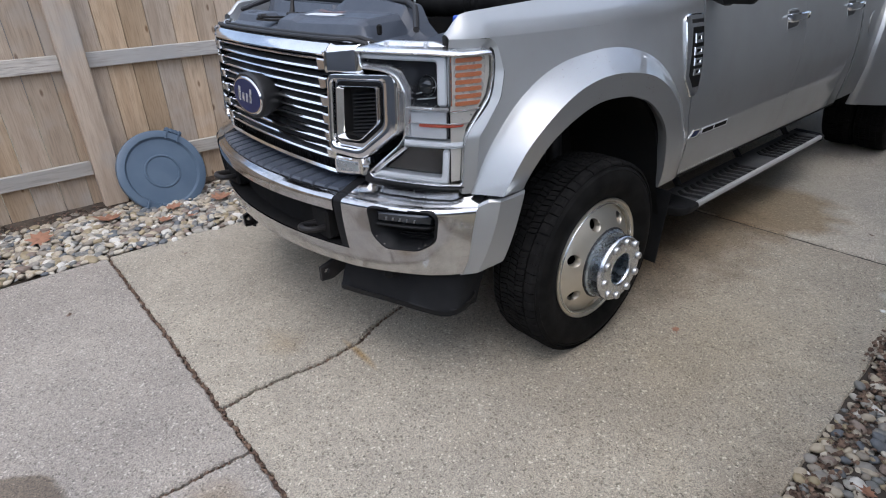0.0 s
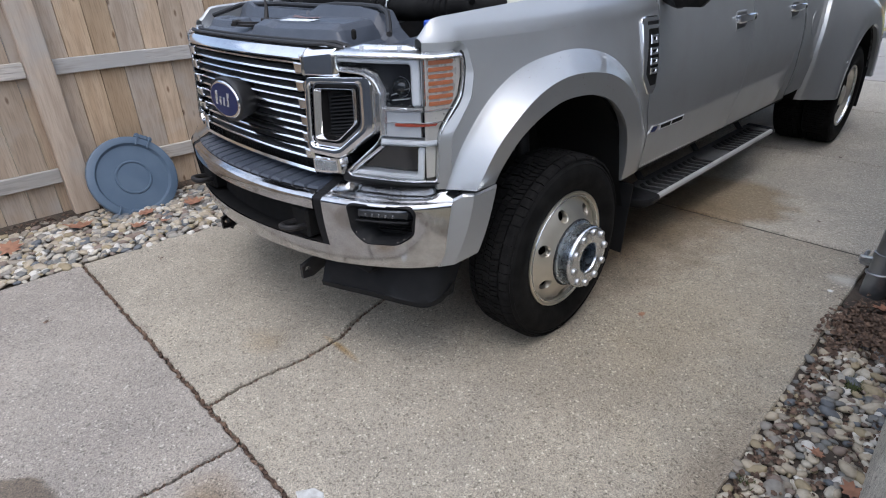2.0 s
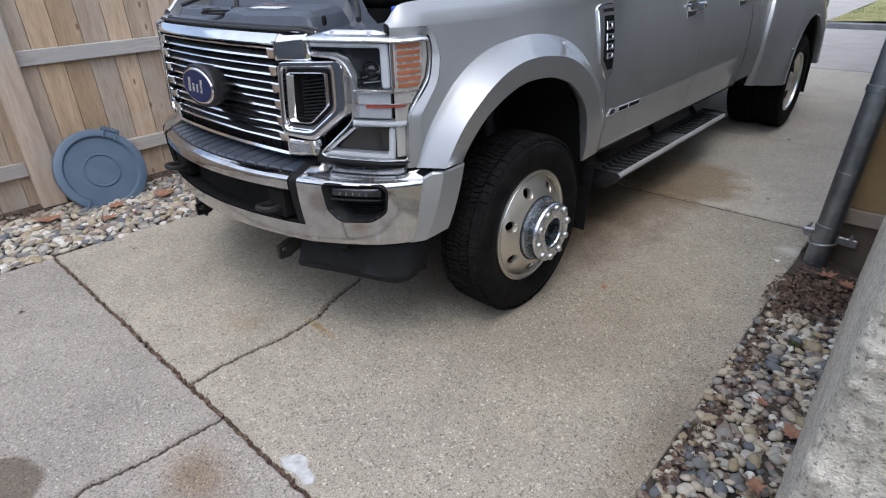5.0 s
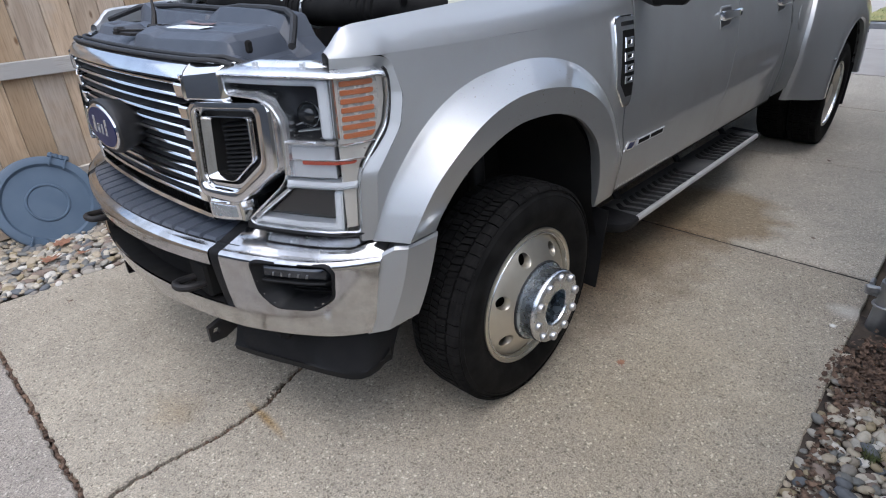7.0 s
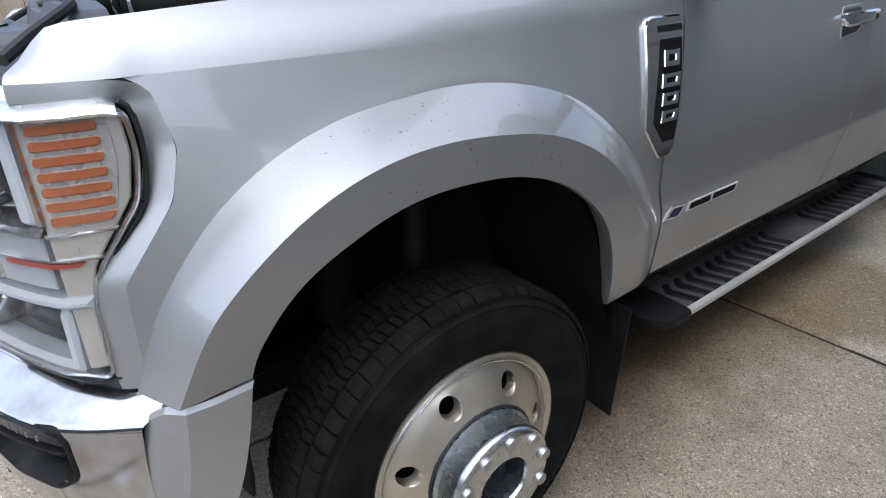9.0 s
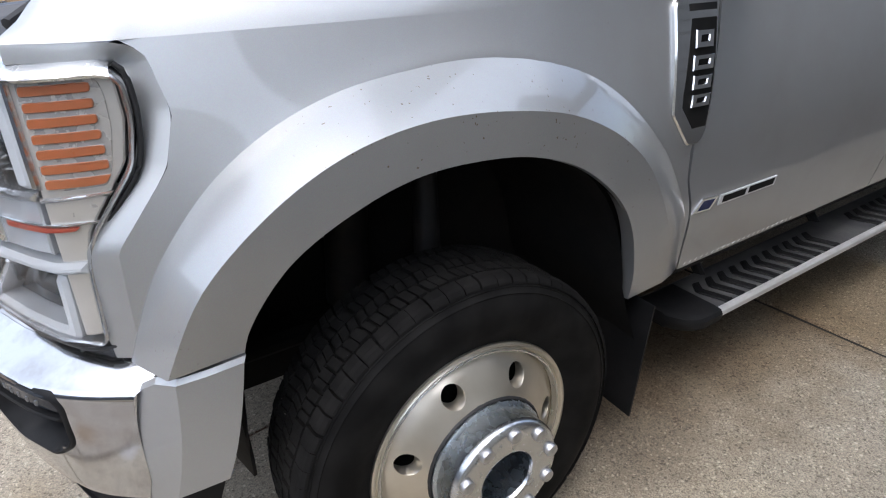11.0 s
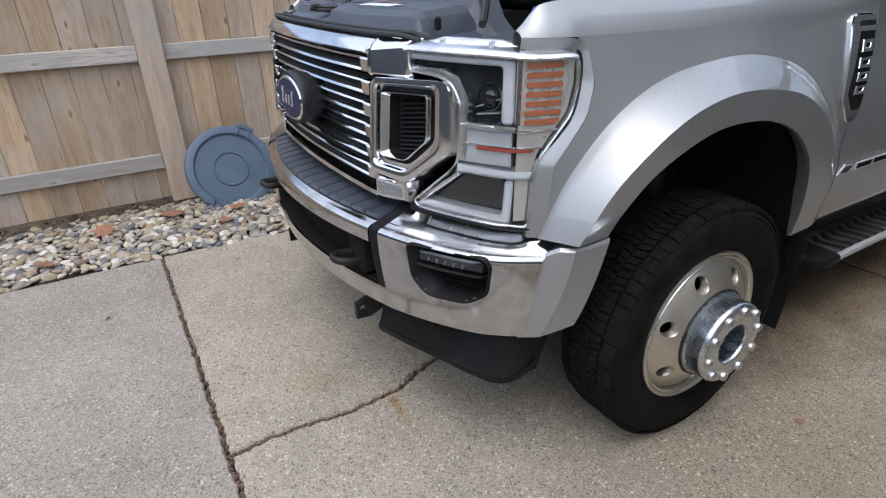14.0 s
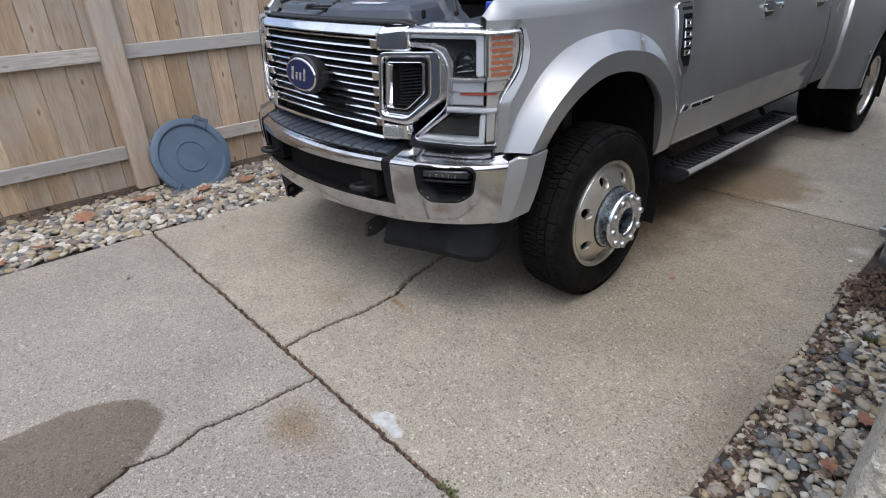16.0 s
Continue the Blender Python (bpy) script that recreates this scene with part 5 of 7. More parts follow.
for y, x0, x1, z in ((-0.36, -0.70, -0.2, 1.45), (-0.22, -0.7, -0.3, 1.46), (-0.15, 0.25, 0.75, 1.49), (0.0, -0.7, 0.7, 1.50)):
    mb.tube([(x0 + (x1 - x0) * k / 8, y + 0.03 * math.sin(k * 1.3), z + 0.012 * math.sin(k * 2.1)) for k in range(9)], 0.012, 7)
part("wiring", mb, RUBBER, truck, "black wiring looms")
part("bracket", MB().tube([(-0.42, -0.37, 1.45), (-0.40, -0.36, 1.505)], 0.03, 12), GALV, truck)
mb = MB().box((0.80, -0.43, 1.415), (0.06, 0.07, 0.035), 0.006)
part("connector", mb, BLUEPLUG, truck, "blue plastic connector")

# --- headlamps ---
PLAN = [(0.615, -0.778), (0.70, -0.748), (0.80, -0.703), (0.88, -0.660), (0.932, -0.625), (0.952, -0.598), (0.970, -0.550), (0.984, -0.495), (0.990, -0.440)]
PLAN_S = np.r_[0, np.cumsum([math.dist(a, b) for a, b in zip(PLAN, PLAN[1:])])]


def on_lamp(s, z, d):
    x, y = np.interp(s, PLAN_S, [p[0] for p in PLAN]), np.interp(s, PLAN_S, [p[1] for p in PLAN])
    x2, y2 = np.interp(s + 0.02, PLAN_S, [p[0] for p in PLAN]), np.interp(s + 0.02, PLAN_S, [p[1] for p in PLAN])
    x1, y1 = np.interp(s - 0.02, PLAN_S, [p[0] for p in PLAN]), np.interp(s - 0.02, PLAN_S, [p[1] for p in PLAN])
    k = math.hypot(x2 - x1, y2 - y1)
    nx, ny = (y2 - y1) / k, -(x2 - x1) / k
    r = (1.35 - z) / 0.45
    return (x + nx * d + 0.015 * r, y + ny * d - 0.025 * r, z)


CUTS = [0.05 * i for i in range(1, 7)] + [0.335, 0.355, 0.375, 0.395, 0.42, 0.45, 0.48, 0.51]
LAMP = [(0.012, 1.345), (0.30, 1.346), (0.38, 1.338), (0.50, 1.336), (0.520, 1.318), (0.524, 1.26), (0.51, 1.19), (0.43, 1.085), (0.415, 1.03), (0.41, 0.905), (0.40, 0.893), (0.05, 0.897), (0.03, 0.915), (0.165, 1.03), (0.187, 1.06), (0.189, 1.215), (0.165, 1.255), (0.12, 1.272), (0.02, 1.278)]
LAMP = rounded(LAMP, 0.018, 4)


def headlamp(s):
    lamp = part("headlamp", MB(s).plate(LAMP, on_lamp, -0.12, -0.056, 0.004, CUTS), SMOKE, truck, "tall clear headlamp with silver reflector and white light guide")

    def add(name, poly, d0, d1, material, label="", c=0.003):
        return part(name, MB(s).plate(poly, on_lamp, d0, d1, c, CUTS), material, lamp, label)

    lo = resample(LAMP[::-1], 4)
    li = inset(lo, 0.009)
    part("border", MB(s).band(lo, li, on_lamp, ((0, -0.06), (0, -0.010), (0.15, -0.004), (0.5, -0.002), (0.85, -0.004), (1, -0.010), (1, -0.055))), SILVERED, lamp, "bright stepped border of the lamp")
    side = add("side_reflector", [(0.356, 1.338), (0.496, 1.335), (0.508, 1.320), (0.511, 1.264), (0.497, 1.198), (0.421, 1.094), (0.405, 1.034), (0.400, 0.912), (0.362, 0.910)], -0.056, -0.012, SATIN, "satin side reflector of the lamp")
    add("light_guide", rounded([(0.024, 1.332), (0.342, 1.328), (0.346, 1.168), (0.312, 1.168), (0.310, 1.309), (0.024, 1.312)], 0.012), -0.056, -0.008, PEARL, "white light guide of the headlamp", 0.006)
    add("bright_bar", [(0.348, 1.336), (0.362, 1.336), (0.366, 1.168), (0.350, 1.168)], -0.056, -0.006, CHROME, c=0.004)
    add("inner_frame", rounded([(0.024, 1.282), (0.125, 1.276), (0.168, 1.258), (0.193, 1.217), (0.191, 1.06), (0.213, 1.06), (0.217, 1.224), (0.186, 1.277), (0.135, 1.293), (0.024, 1.295)], 0.006, 4), -0.056, -0.004, SILVERED, c=0.006)
    add("divider", [(0.195, 1.150), (0.352, 1.150), (0.356, 1.165), (0.197, 1.166)], -0.056, -0.001, SILVERED, c=0.006)
    add("side_divider", [(0.356, 1.147), (0.466, 1.150), (0.472, 1.157), (0.356, 1.155)], -0.056, -0.008, SILVERED, c=0.003)
    add("middle_panel", [(0.205, 1.058), (0.345, 1.058), (0.345, 1.148), (0.205, 1.148)], -0.056, -0.012, GREYLENS, "grey side panel of the lamp")
    add("marker_strip", rounded([(0.246, 1.098), (0.404, 1.100), (0.412, 1.107), (0.246, 1.109)], 0.004, 3), -0.020, -0.006, REDLINE, "thin red marker strip", 0.001)
    add("marker_line", [(0.212, 1.1095), (0.447, 1.1095), (0.450, 1.1135), (0.212, 1.1125)], -0.020, -0.006, SILVERED, c=0.001)
    add("ledge", [(0.186, 1.028), (0.405, 1.028), (0.409, 1.048), (0.19, 1.051)], -0.056, 0.001, PEARL, "white ledge over the lower lamp", 0.008)
    add("lower_guide", rounded([(0.040, 0.906), (0.352, 0.902), (0.358, 1.022), (0.330, 1.022), (0.326, 0.922), (0.078, 0.926)], 0.010), -0.056, -0.008, PEARL, "white lower light guide", 0.007)
    add("lower_frame", [(0.050, 0.922), (0.066, 0.916), (0.094, 0.940), (0.197, 1.020), (0.186, 1.026)], -0.056, -0.006, SILVERED, c=0.004)
    part("amber_field", MB(s).plate(rounded([(0.371, 1.328), (0.484, 1.326), (0.491, 1.300), (0.490, 1.250), (0.478, 1.194), (0.466, 1.166), (0.371, 1.164)], 0.008, 3), on_lamp, -0.014, -0.0108, 0.001, CUTS), SLATE, side, "grey field behind the amber bars")
    for i in range(7):
        z = 1.313 - 0.0228 * i
        mb = MB(s).plate(rounded([(0.376, z - 0.0072), (0.474 - (0.010 if i == 6 else 0), z - 0.0065), (0.475, z + 0.0072), (0.377, z + 0.0072)], 0.005, 3), on_lamp, -0.014, -0.0065, 0.0012, CUTS)
        part("amber_bar", mb, AMBER, side, "amber reflector bar")
    # projectors in both chambers
    for s0, z0, r in ((0.262, 1.228, 0.030),):
        mb = MB(s)
        rows = []
        for k in range(8):
            t = k / 7 * math.pi / 2
            rows.append([on_lamp(s0 + r * math.cos(t) * math.cos(a), z0 + r * math.cos(t) * math.sin(a), -0.046 + 0.6 * r * math.sin(t)) for a in np.linspace(0, 2 * math.pi, 20, endpoint=False)])
        mb.grid(rows, close_v=True)
        pr = part("projector", mb, GLASSY, lamp, "round dark projector lens")
        mb = MB(s)
        ol = [(s0 + 1.22 * r * math.cos(a), z0 + 1.22 * r * math.sin(a)) for a in np.linspace(0, 2 * math.pi, 24, endpoint=False)]
        il = [(s0 + 1.0 * r * math.cos(a), z0 + 1.0 * r * math.sin(a)) for a in np.linspace(0, 2 * math.pi, 24, endpoint=False)]
        mb.band(ol, il, on_lamp, ((0, -0.056), (0, -0.046), (0.4, -0.042), (1, -0.048)))
        part("bezel", mb, CHROME, pr)
    for p0, p1 in (((0.225, 1.20), (0.295, 1.225)), ((0.228, 1.182), (0.296, 1.190))):
        n = Vector((p1[1] - p0[1], p0[0] - p1[0])).normalized() * 0.0016
        add("fin", [(p0[0] - n.x, p0[1] - n.y), (p1[0] - n.x, p1[1] - n.y), (p1[0] + n.x, p1[1] + n.y), (p0[0] + n.x, p0[1] + n.y)], -0.056, -0.035, GREYLENS, c=0.0008)
    add("lower_bowl", [(0.090, 0.928), (0.324, 0.924), (0.328, 1.022), (0.200, 1.022)], -0.056, -0.044, GLASSY)
    cov = part("lens_cover", MB(s).plate(inset(densify(LAMP[::-1], 0.05), 0.004), on_lamp, 0.004, 0.006, 0.002, CUTS, back=False), LENS, lamp, "clear outer cover")
    cov.visible_shadow = False
    mb = MB(s)
    rows = []
    for t in np.linspace(0.010, 0.505, 30):
        dz = -0.006 * ramp(t, 0.28, 0.40) - 0.012 * ramp(t, 0.49, 0.515) ** 2
        rows.append([on_lamp(t, z + dz, d) for z, d in ((1.332, 0.0050), (1.336, 0.0058), (1.340, 0.0035), (1.345, -0.001), (1.348, -0.010), (1.353, -0.030), (1.356, -0.055), (1.357, -0.10))])
    mb.grid(rows)
    part("top_ledge", mb, SILVERED, lamp, "bright rounded top ledge of the lamp")
    strip = [[on_lamp(u, z - 0.010 * (1 - min(1.0, 20 * (u - 0.055), 20 * (0.335 - u))), d) for z, d in ((1.348, -0.030), (1.354, -0.036), (1.362, -0.044), (1.367, -0.052), (1.367, -0.070))] for u in np.linspace(0.055, 0.335, 40)]
    top = part("top_strip", MB(s).grid(strip), SILVERED, lamp, "bright clear strip along the top of the lamp", smooth=50)
    for u in (0.105, 0.255):
        part("clip", MB(s).plate([(u, 1.351), (u + 0.014, 1.351), (u + 0.014, 1.364), (u, 1.364)], on_lamp, -0.060, -0.034, 0.002), GREYLENS, top)
    seal = smooth_curve([(0.511, 1.342), (0.525, 1.324), (0.529, 1.262), (0.515, 1.187), (0.475, 1.134), (0.437, 1.084), (0.421, 1.030), (0.416, 0.905), (0.405, 0.886), (0.30, 0.886), (0.15, 0.888), (0.05, 0.889)], 60)
    part("gasket", MB(s).tube([on_lamp(u, v, -0.013) for u, v in seal], 0.0045, 8), GASKET, lamp)
    # chrome frame beside the lamp
    outer = rounded([(0.502, 1.256), (0.768, 1.266), (0.778, 1.075), (0.640, 0.958), (0.502, 0.974)], 0.030, 6)
    mid = rounded([(0.520, 1.228), (0.703, 1.234), (0.709, 1.090), (0.628, 1.012), (0.520, 1.014)], 0.022, 6)
    inner = rounded([(0.530, 1.216), (0.690, 1.221), (0.696, 1.094), (0.624, 1.024), (0.530, 1.026)], 0.014, 6)
    core = rounded([(0.538, 1.204), (0.680, 1.209), (0.685, 1.098), (0.620, 1.035), (0.538, 1.037)], 0.010, 6)
    fr = part("lamp_frame", MB(s).band(outer, mid, on_frame, ((0, -0.12), (0, 0.006), (0.03, 0.013), (0.08, 0.018), (0.30, 0.0195), (0.58, 0.0190), (0.68, 0.016), (0.73, 0.008), (0.74, -0.004), (1.0, -0.004), (1.0, -0.09))), CHROME, truck, "polished chrome frame beside the headlamp")
    part("groove", MB(s).band(mid, inner, on_frame, ((0, -0.02), (1, -0.02))), STEEL, fr)
    part("inner_frame", MB(s).band(inner, core, on_frame, ((0, -0.06), (0, 0.005), (0.08, 0.009), (0.30, 0.0095), (0.40, 0.006), (1, -0.018))), CHROME, fr)
    part("vent_wall", MB(s).band(core, core, on_frame, ((0, -0.016), (1, -0.088))), LINER, fr)
    part("vent_back", MB(s).plate([(0.54, 1.21), (0.69, 1.21), (0.69, 1.09), (0.620, 1.030), (0.54, 1.032)], on_frame, -0.12, -0.085, 0.002), LINER, fr)
    for i in range(12):
        z = 1.192 - 0.0135 * i
        x1 = 0.678 if z > 1.10 else 0.678 - (1.10 - z) * 0.98
        part("louvre", MB(s).box((0.5 * (0.550 + x1), on_frame(0.5 * (0.550 + x1), z, 0)[1] + 0.048, z), (x1 - 0.550, 0.045, 0.006), 0.0015, Matrix.Rotation(0.35, 3, "X") @ Matrix.Rotation(0.38, 3, "Z")), BLACK, fr)
    rows = []
    for u in (0.500, 0.504, 0.53, 0.56, 0.59, 0.612, 0.620, 0.624):
        e = max(0.0, (u - 0.608) / 0.016) ** 2
        zt = 1.331 + 0.014 * (u - 0.50) / 0.12
        rows.append([(u, -0.8265 + 0.50 * (u - 0.50) - d + 0.016 * e, 1.314 + (z - 1.314) * (1 - 0.06 * e)) for z, d in ((1.258, -0.10), (1.259, -0.002), (1.262, 0.003), (1.266, 0.0050), (zt - 0.009, 0.0030), (zt - 0.004, 0.0015), (zt, -0.0015), (0.5 * (zt + 1.362), -0.014), (1.362, -0.036), (1.354, -0.10))])
    part("corner_block", MB(s).grid(rows), CHROME, truck, "chrome end block of the grille bar", smooth=14)
    part("bar_return", MB(s).plate(rounded([(0.488, 1.332), (0.511, 1.334), (0.511, 1.258), (0.499, 1.258), (0.497, 1.312)], 0.004, 3), on_front, -0.05, 0.0125, 0.006), CHROME, grille, "chrome return of the top bar beside the block")
    block = part("lower_block", MB(s).plate([(0.488, 0.954), (0.606, 0.950), (0.608, 0.888), (0.488, 0.882)], on_front, -0.10, 0.006, 0.006, [0.52, 0.56]), CHROME, truck, "square chrome block under the frame")
    part("inset", MB(s).plate([(0.502, 0.942), (0.594, 0.939), (0.596, 0.903), (0.502, 0.898)], on_front, 0.0, 0.0075, 0.001, [0.52, 0.56]), HUBSTEEL, block)


for s in (1, -1):
    headlamp(s)
mb = MB()
mb.shell([[(x, -0.70 + 0.10 * (abs(x) > 0.5), z) for z in (0.80, 1.0, 1.2, 1.325)] for x in np.linspace(-0.80, 0.80, 12)], 0.02)
part("front_panel", mb, LINER, truck)

# --- bumper ---
def on_bumper(u, v, d):
    """u across, v up the face and then back along the top."""
    y = bump_y(u) - d
    if v <= 0.80:
        return (u, y + 0.10 * (0.80 - v) ** 2 / 0.09 * 0.35, v)
    if v <= 0.83:
        t = (v - 0.80) / 0.03 * math.pi / 2
        return (u, y + 0.022 * (1 - math.cos(t)), 0.80 + 0.022 * math.sin(t))
    return (u, y + 0.022 + (v - 0.83), 0.822 + 0.42 * (v - 0.83))


def bumper_sheet(u0, u1, vs, d=0.0, n=30, side=1, tilt=0.0):
    return [[on_bumper(u0 + (u1 - u0) * i / n + tilt * (0.82 - v), v, d) for v in vs] for i in range(n + 1)]


bumper = part("bumper", MB().shell(bumper_sheet(-0.555, 0.555, [0.765, 0.772, 0.785, 0.80, 0.807, 0.814, 0.822, 0.83, 0.845, 0.86], n=40), -0.006), DULL_CHROME, truck, "chrome front bumper with black step pad and painted ends")
mb = MB().shell(bumper_sheet(-0.622, 0.622, [0.530, 0.540, 0.56, 0.585, 0.604, 0.612], 0.0025, 40), -0.006)
part("lower_lip", mb, DULL_CHROME, bumper, "chrome lower lip of the bumper")
mb = MB().grid([[(x, bump_y(x) + dy, z) for dy, z in ((0.030, 0.820), (0.040, 0.832), (0.10, 0.840), (0.21, 0.848), (0.24, 0.84))] for x in np.linspace(-0.64, 0.64, 41)])
part("step_pad", mb, BLACK, bumper, "black ribbed plastic step pad")
for i in range(16):
    x = -0.525 + 0.07 * i
    mb = MB()
    rows = []
    for k in (-0.0305, -0.0265, 0.0, 0.0265, 0.0305):
        h = -0.002 if abs(k) > 0.03 else 0.009
        rows.append([(x + k, bump_y(x + k) + dy, z + h) for dy, z in ((0.036, 0.826), (0.044, 0.834), (0.10, 0.8405), (0.20, 0.848))])
    mb.grid(rows)
    part("pad_rib", mb, COVER, bumper)
mb = MB().grid([[(x, bump_y(x) + 0.10, z) for z in (0.56, 0.80)] for x in np.linspace(-0.60, 0.60, 21)])
mb.grid([[(x, bump_y(x) + dy, z) for dy, z in ((0.01, 0.766), (0.10, 0.775))] for x in np.linspace(-0.60, 0.60, 21)])
mb.grid([[(x, bump_y(x) + dy, z) for dy, z in ((0.01, 0.612), (0.10, 0.60))] for x in np.linspace(-0.60, 0.60, 21)])
part("opening", mb, LINER, bumper, "dark opening in the middle of the bumper")
for s in (1, -1):
    part("strip_end", MB(s).shell(bumper_sheet(0.556, 0.606, [0.605, 0.65, 0.70, 0.765, 0.80, 0.807, 0.815, 0.822, 0.83, 0.86, 0.90, 0.94], -0.003, 6, tilt=0.05), -0.01), BLACK, bumper)
    # chrome corner round the fog lamp
    inner = rounded([(0.724, 0.806), (0.924, 0.810), (0.939, 0.788), (0.931, 0.702), (0.885, 0.665), (0.776, 0.658), (0.735, 0.702)], 0.020, 5)
    hole = [(0.832 + (p[0] - 0.832) * 1.01, 0.735 + (p[1] - 0.735) * 1.02) for p in inner]
    vs = [0.522, 0.526, 0.532, 0.540] + [0.555 + 0.0145 * k for k in range(17)] + [0.7985, 0.803, 0.807, 0.811, 0.815, 0.819, 0.823, 0.827, 0.832, 0.845, 0.865, 0.885, 0.905, 0.925]
    left = lambda v: float(np.interp(v, [0.522, 0.62, 0.80, 0.97], [0.614, 0.606, 0.602, 0.598]))
    right = lambda v: float(np.interp(v, [0.522, 0.60, 0.70, 0.80, 0.83, 0.97], [0.990, 1.007, 1.018, 1.028, 1.026, 0.995]))
    rim = [(0.832 + (p[0] - 0.832) * 1.045, 0.735 + (p[1] - 0.735) * 1.06) for p in inner]
    n = 60
    verts, faces = [], []
    for i in range(n + 1):
        for v in vs:
            u = left(v) + (right(v) - left(v)) * i / n
            v2 = v + 0.030 * max(0.0, (u - 0.62) / 0.37) * max(0.0, (0.64 - v) / 0.118)
            verts.append(on_bumper(u, v2, 0.004 - (0.03 if v < 0.524 else 0.006 if v < 0.53 else 0.001 if v < 0.535 else 0)))
    m = len(vs)
    for i in range(n):
        for j in range(m - 1):
            u, v = left(vs[j]) + (right(vs[j]) - left(vs[j])) * (i + 0.5) / n, 0.5 * (vs[j] + vs[j + 1])
            if not inside((u, v), rim):
                faces.append((i * m + j, i * m + j + 1, (i + 1) * m + j + 1, (i + 1) * m + j))
    corner = part("corner", MB(s).add(verts, faces), DULL_CHROME, bumper, "chrome corner section of the bumper", smooth=45)
    part("corner_edge", MB(s).grid([[on_bumper(left(v), v, 0.004), on_bumper(left(v) + 0.001, v, -0.03)] for v in vs[3:]]), DULL_CHROME, corner)
    part("gap", MB(s).grid([[on_bumper(u, 0.924, 0.0), tuple(np.array(on_bumper(u, 0.924, -0.002)) + np.array((0, 0, 0.034))), tuple(np.array(on_bumper(u, 0.924, -0.08)) + np.array((0, 0, 0.04)))] for u in np.linspace(0.60, 0.985, 24)]), GASKET, bumper)
    out2 = [(0.832 + (p[0] - 0.832) * 1.10, 0.735 + (p[1] - 0.735) * 1.14) for p in inner]
    deep = [(0.832 + (p[0] - 0.832) * 0.86, 0.731 + (p[1] - 0.735) * 0.74) for p in inner]
    fog = part("fog_lamp", MB(s).band(out2, deep, on_bumper, ((0, -0.004), (0.02, 0.006), (0.06, 0.009), (0.22, 0.009), (0.30, 0.004), (0.9, -0.030), (1, -0.045), (1, -0.08))), BLACK, bumper, "black fog lamp bezel with an LED row")
    part("recess", MB(s).plate([(0.832 + (p[0] - 0.832) * 0.95, 0.735 + (p[1] - 0.735) * 0.95) for p in inner], on_bumper, -0.10, -0.075, 0.002, [0.78, 0.83, 0.88]), LINER, fog)
    part("lamp_bar", MB(s).plate([(0.738, 0.757), (0.916, 0.761), (0.922, 0.785), (0.912, 0.797), (0.742, 0.793)], on_bumper, -0.075, -0.008, 0.006, [0.79, 0.84]), DIM, fog, "smoked LED bar")
    for k in range(5):
        u = 0.770 + 0.0245 * k
        part("led", MB(s).plate([(u, 0.765), (u + 0.006, 0.765), (u + 0.009, 0.778), (u + 0.004, 0.778)], on_bumper, -0.012, -0.0065, 0.001), BLADE_GREY, fog, "small LED reflector")
    part("shelf", MB(s).plate([(0.738, 0.741), (0.920, 0.745), (0.922, 0.754), (0.738, 0.750)], on_bumper, -0.075, -0.001, 0.003, [0.79, 0.84]), BLACK, fog)
    for k in range(4):
        part("slat", MB(s).plate([(0.775, 0.690 + 0.012 * k), (0.885, 0.694 + 0.012 * k), (0.885, 0.697 + 0.012 * k), (0.775, 0.693 + 0.012 * k)], on_bumper, -0.075, -0.06, 0.001, [0.8, 0.85]), BLACK, fog)
    # painted end: a front facet and a side facet with a crease between them
    top = [on_bumper(1.018, 0.832, 0.001), (1.052, -0.556, 0.848), (1.083, -0.527, 0.850), (1.092, -0.480, 0.854), (1.095, -0.415, 0.858)]
    low = [on_bumper(0.984, 0.553, 0.001), (1.004, -0.606, 0.555), (1.023, -0.582, 0.558), (1.042, -0.538, 0.572), (1.064, -0.488, 0.590)]
    mids = [on_bumper(1.012, 0.70, 0.001), (1.040, -0.576, 0.70), (1.062, -0.548, 0.70), (1.072, -0.504, 0.70), (1.082, -0.450, 0.705)]

    def facet(i0, i1):
        rows = []
        for i in range(i0, i1 + 1):
            a, b, c = np.array(top[i]), np.array(mids[i]), np.array(low[i])
            col = [tuple(a + np.array((-0.045, 0.060 - 0.013 * i, -0.004))), tuple(a + np.array((-0.006, 0.005, 0.003)))]
            for t in np.linspace(0.02, 1, 9):
                q = a * (1 - t) * (1 - 2 * t) + b * 4 * t * (1 - t) + c * t * (2 * t - 1)
                col.append(tuple(q))
            col.append(tuple(c + np.array((-0.02, 0.015, 0.0))))
            rows.append(col)
        return rows

    part("painted_end", MB(s).grid(facet(0, 2)).grid(facet(2, 4)), PAINT, bumper, "silver painted end of the bumper", smooth=18)
    # air dam
    mb = MB(s)
    prof = smooth_curve([(0.455, -0.835), (0.60, -0.800), (0.76, -0.735), (0.87, -0.680), (0.935, -0.635), (0.962, -0.590), (0.966, -0.530)], 22)
    rows = []
    for k, (x, y) in enumerate(prof):
        t = k / 21
        lo = 0.346 + 0.012 * math.sin(t * 5) + 0.075 * ramp(t, 0.74, 1.0) ** 2
        rows.append([(x, y + 0.05, 0.53), (x, y + 0.012, 0.44), (x, y - 0.004, 0.385), (x, y - 0.012, lo + 0.03), (x, y - 0.008, lo + 0.006), (x - 0.005, y + 0.006, lo)])
    mb.shell(rows, 0.008)
    part("air_dam", mb, BLACK, truck, "black plastic air dam under the bumper")
    # added black sheet ahead of the wheel, in place of shade in the gap
    rows = []
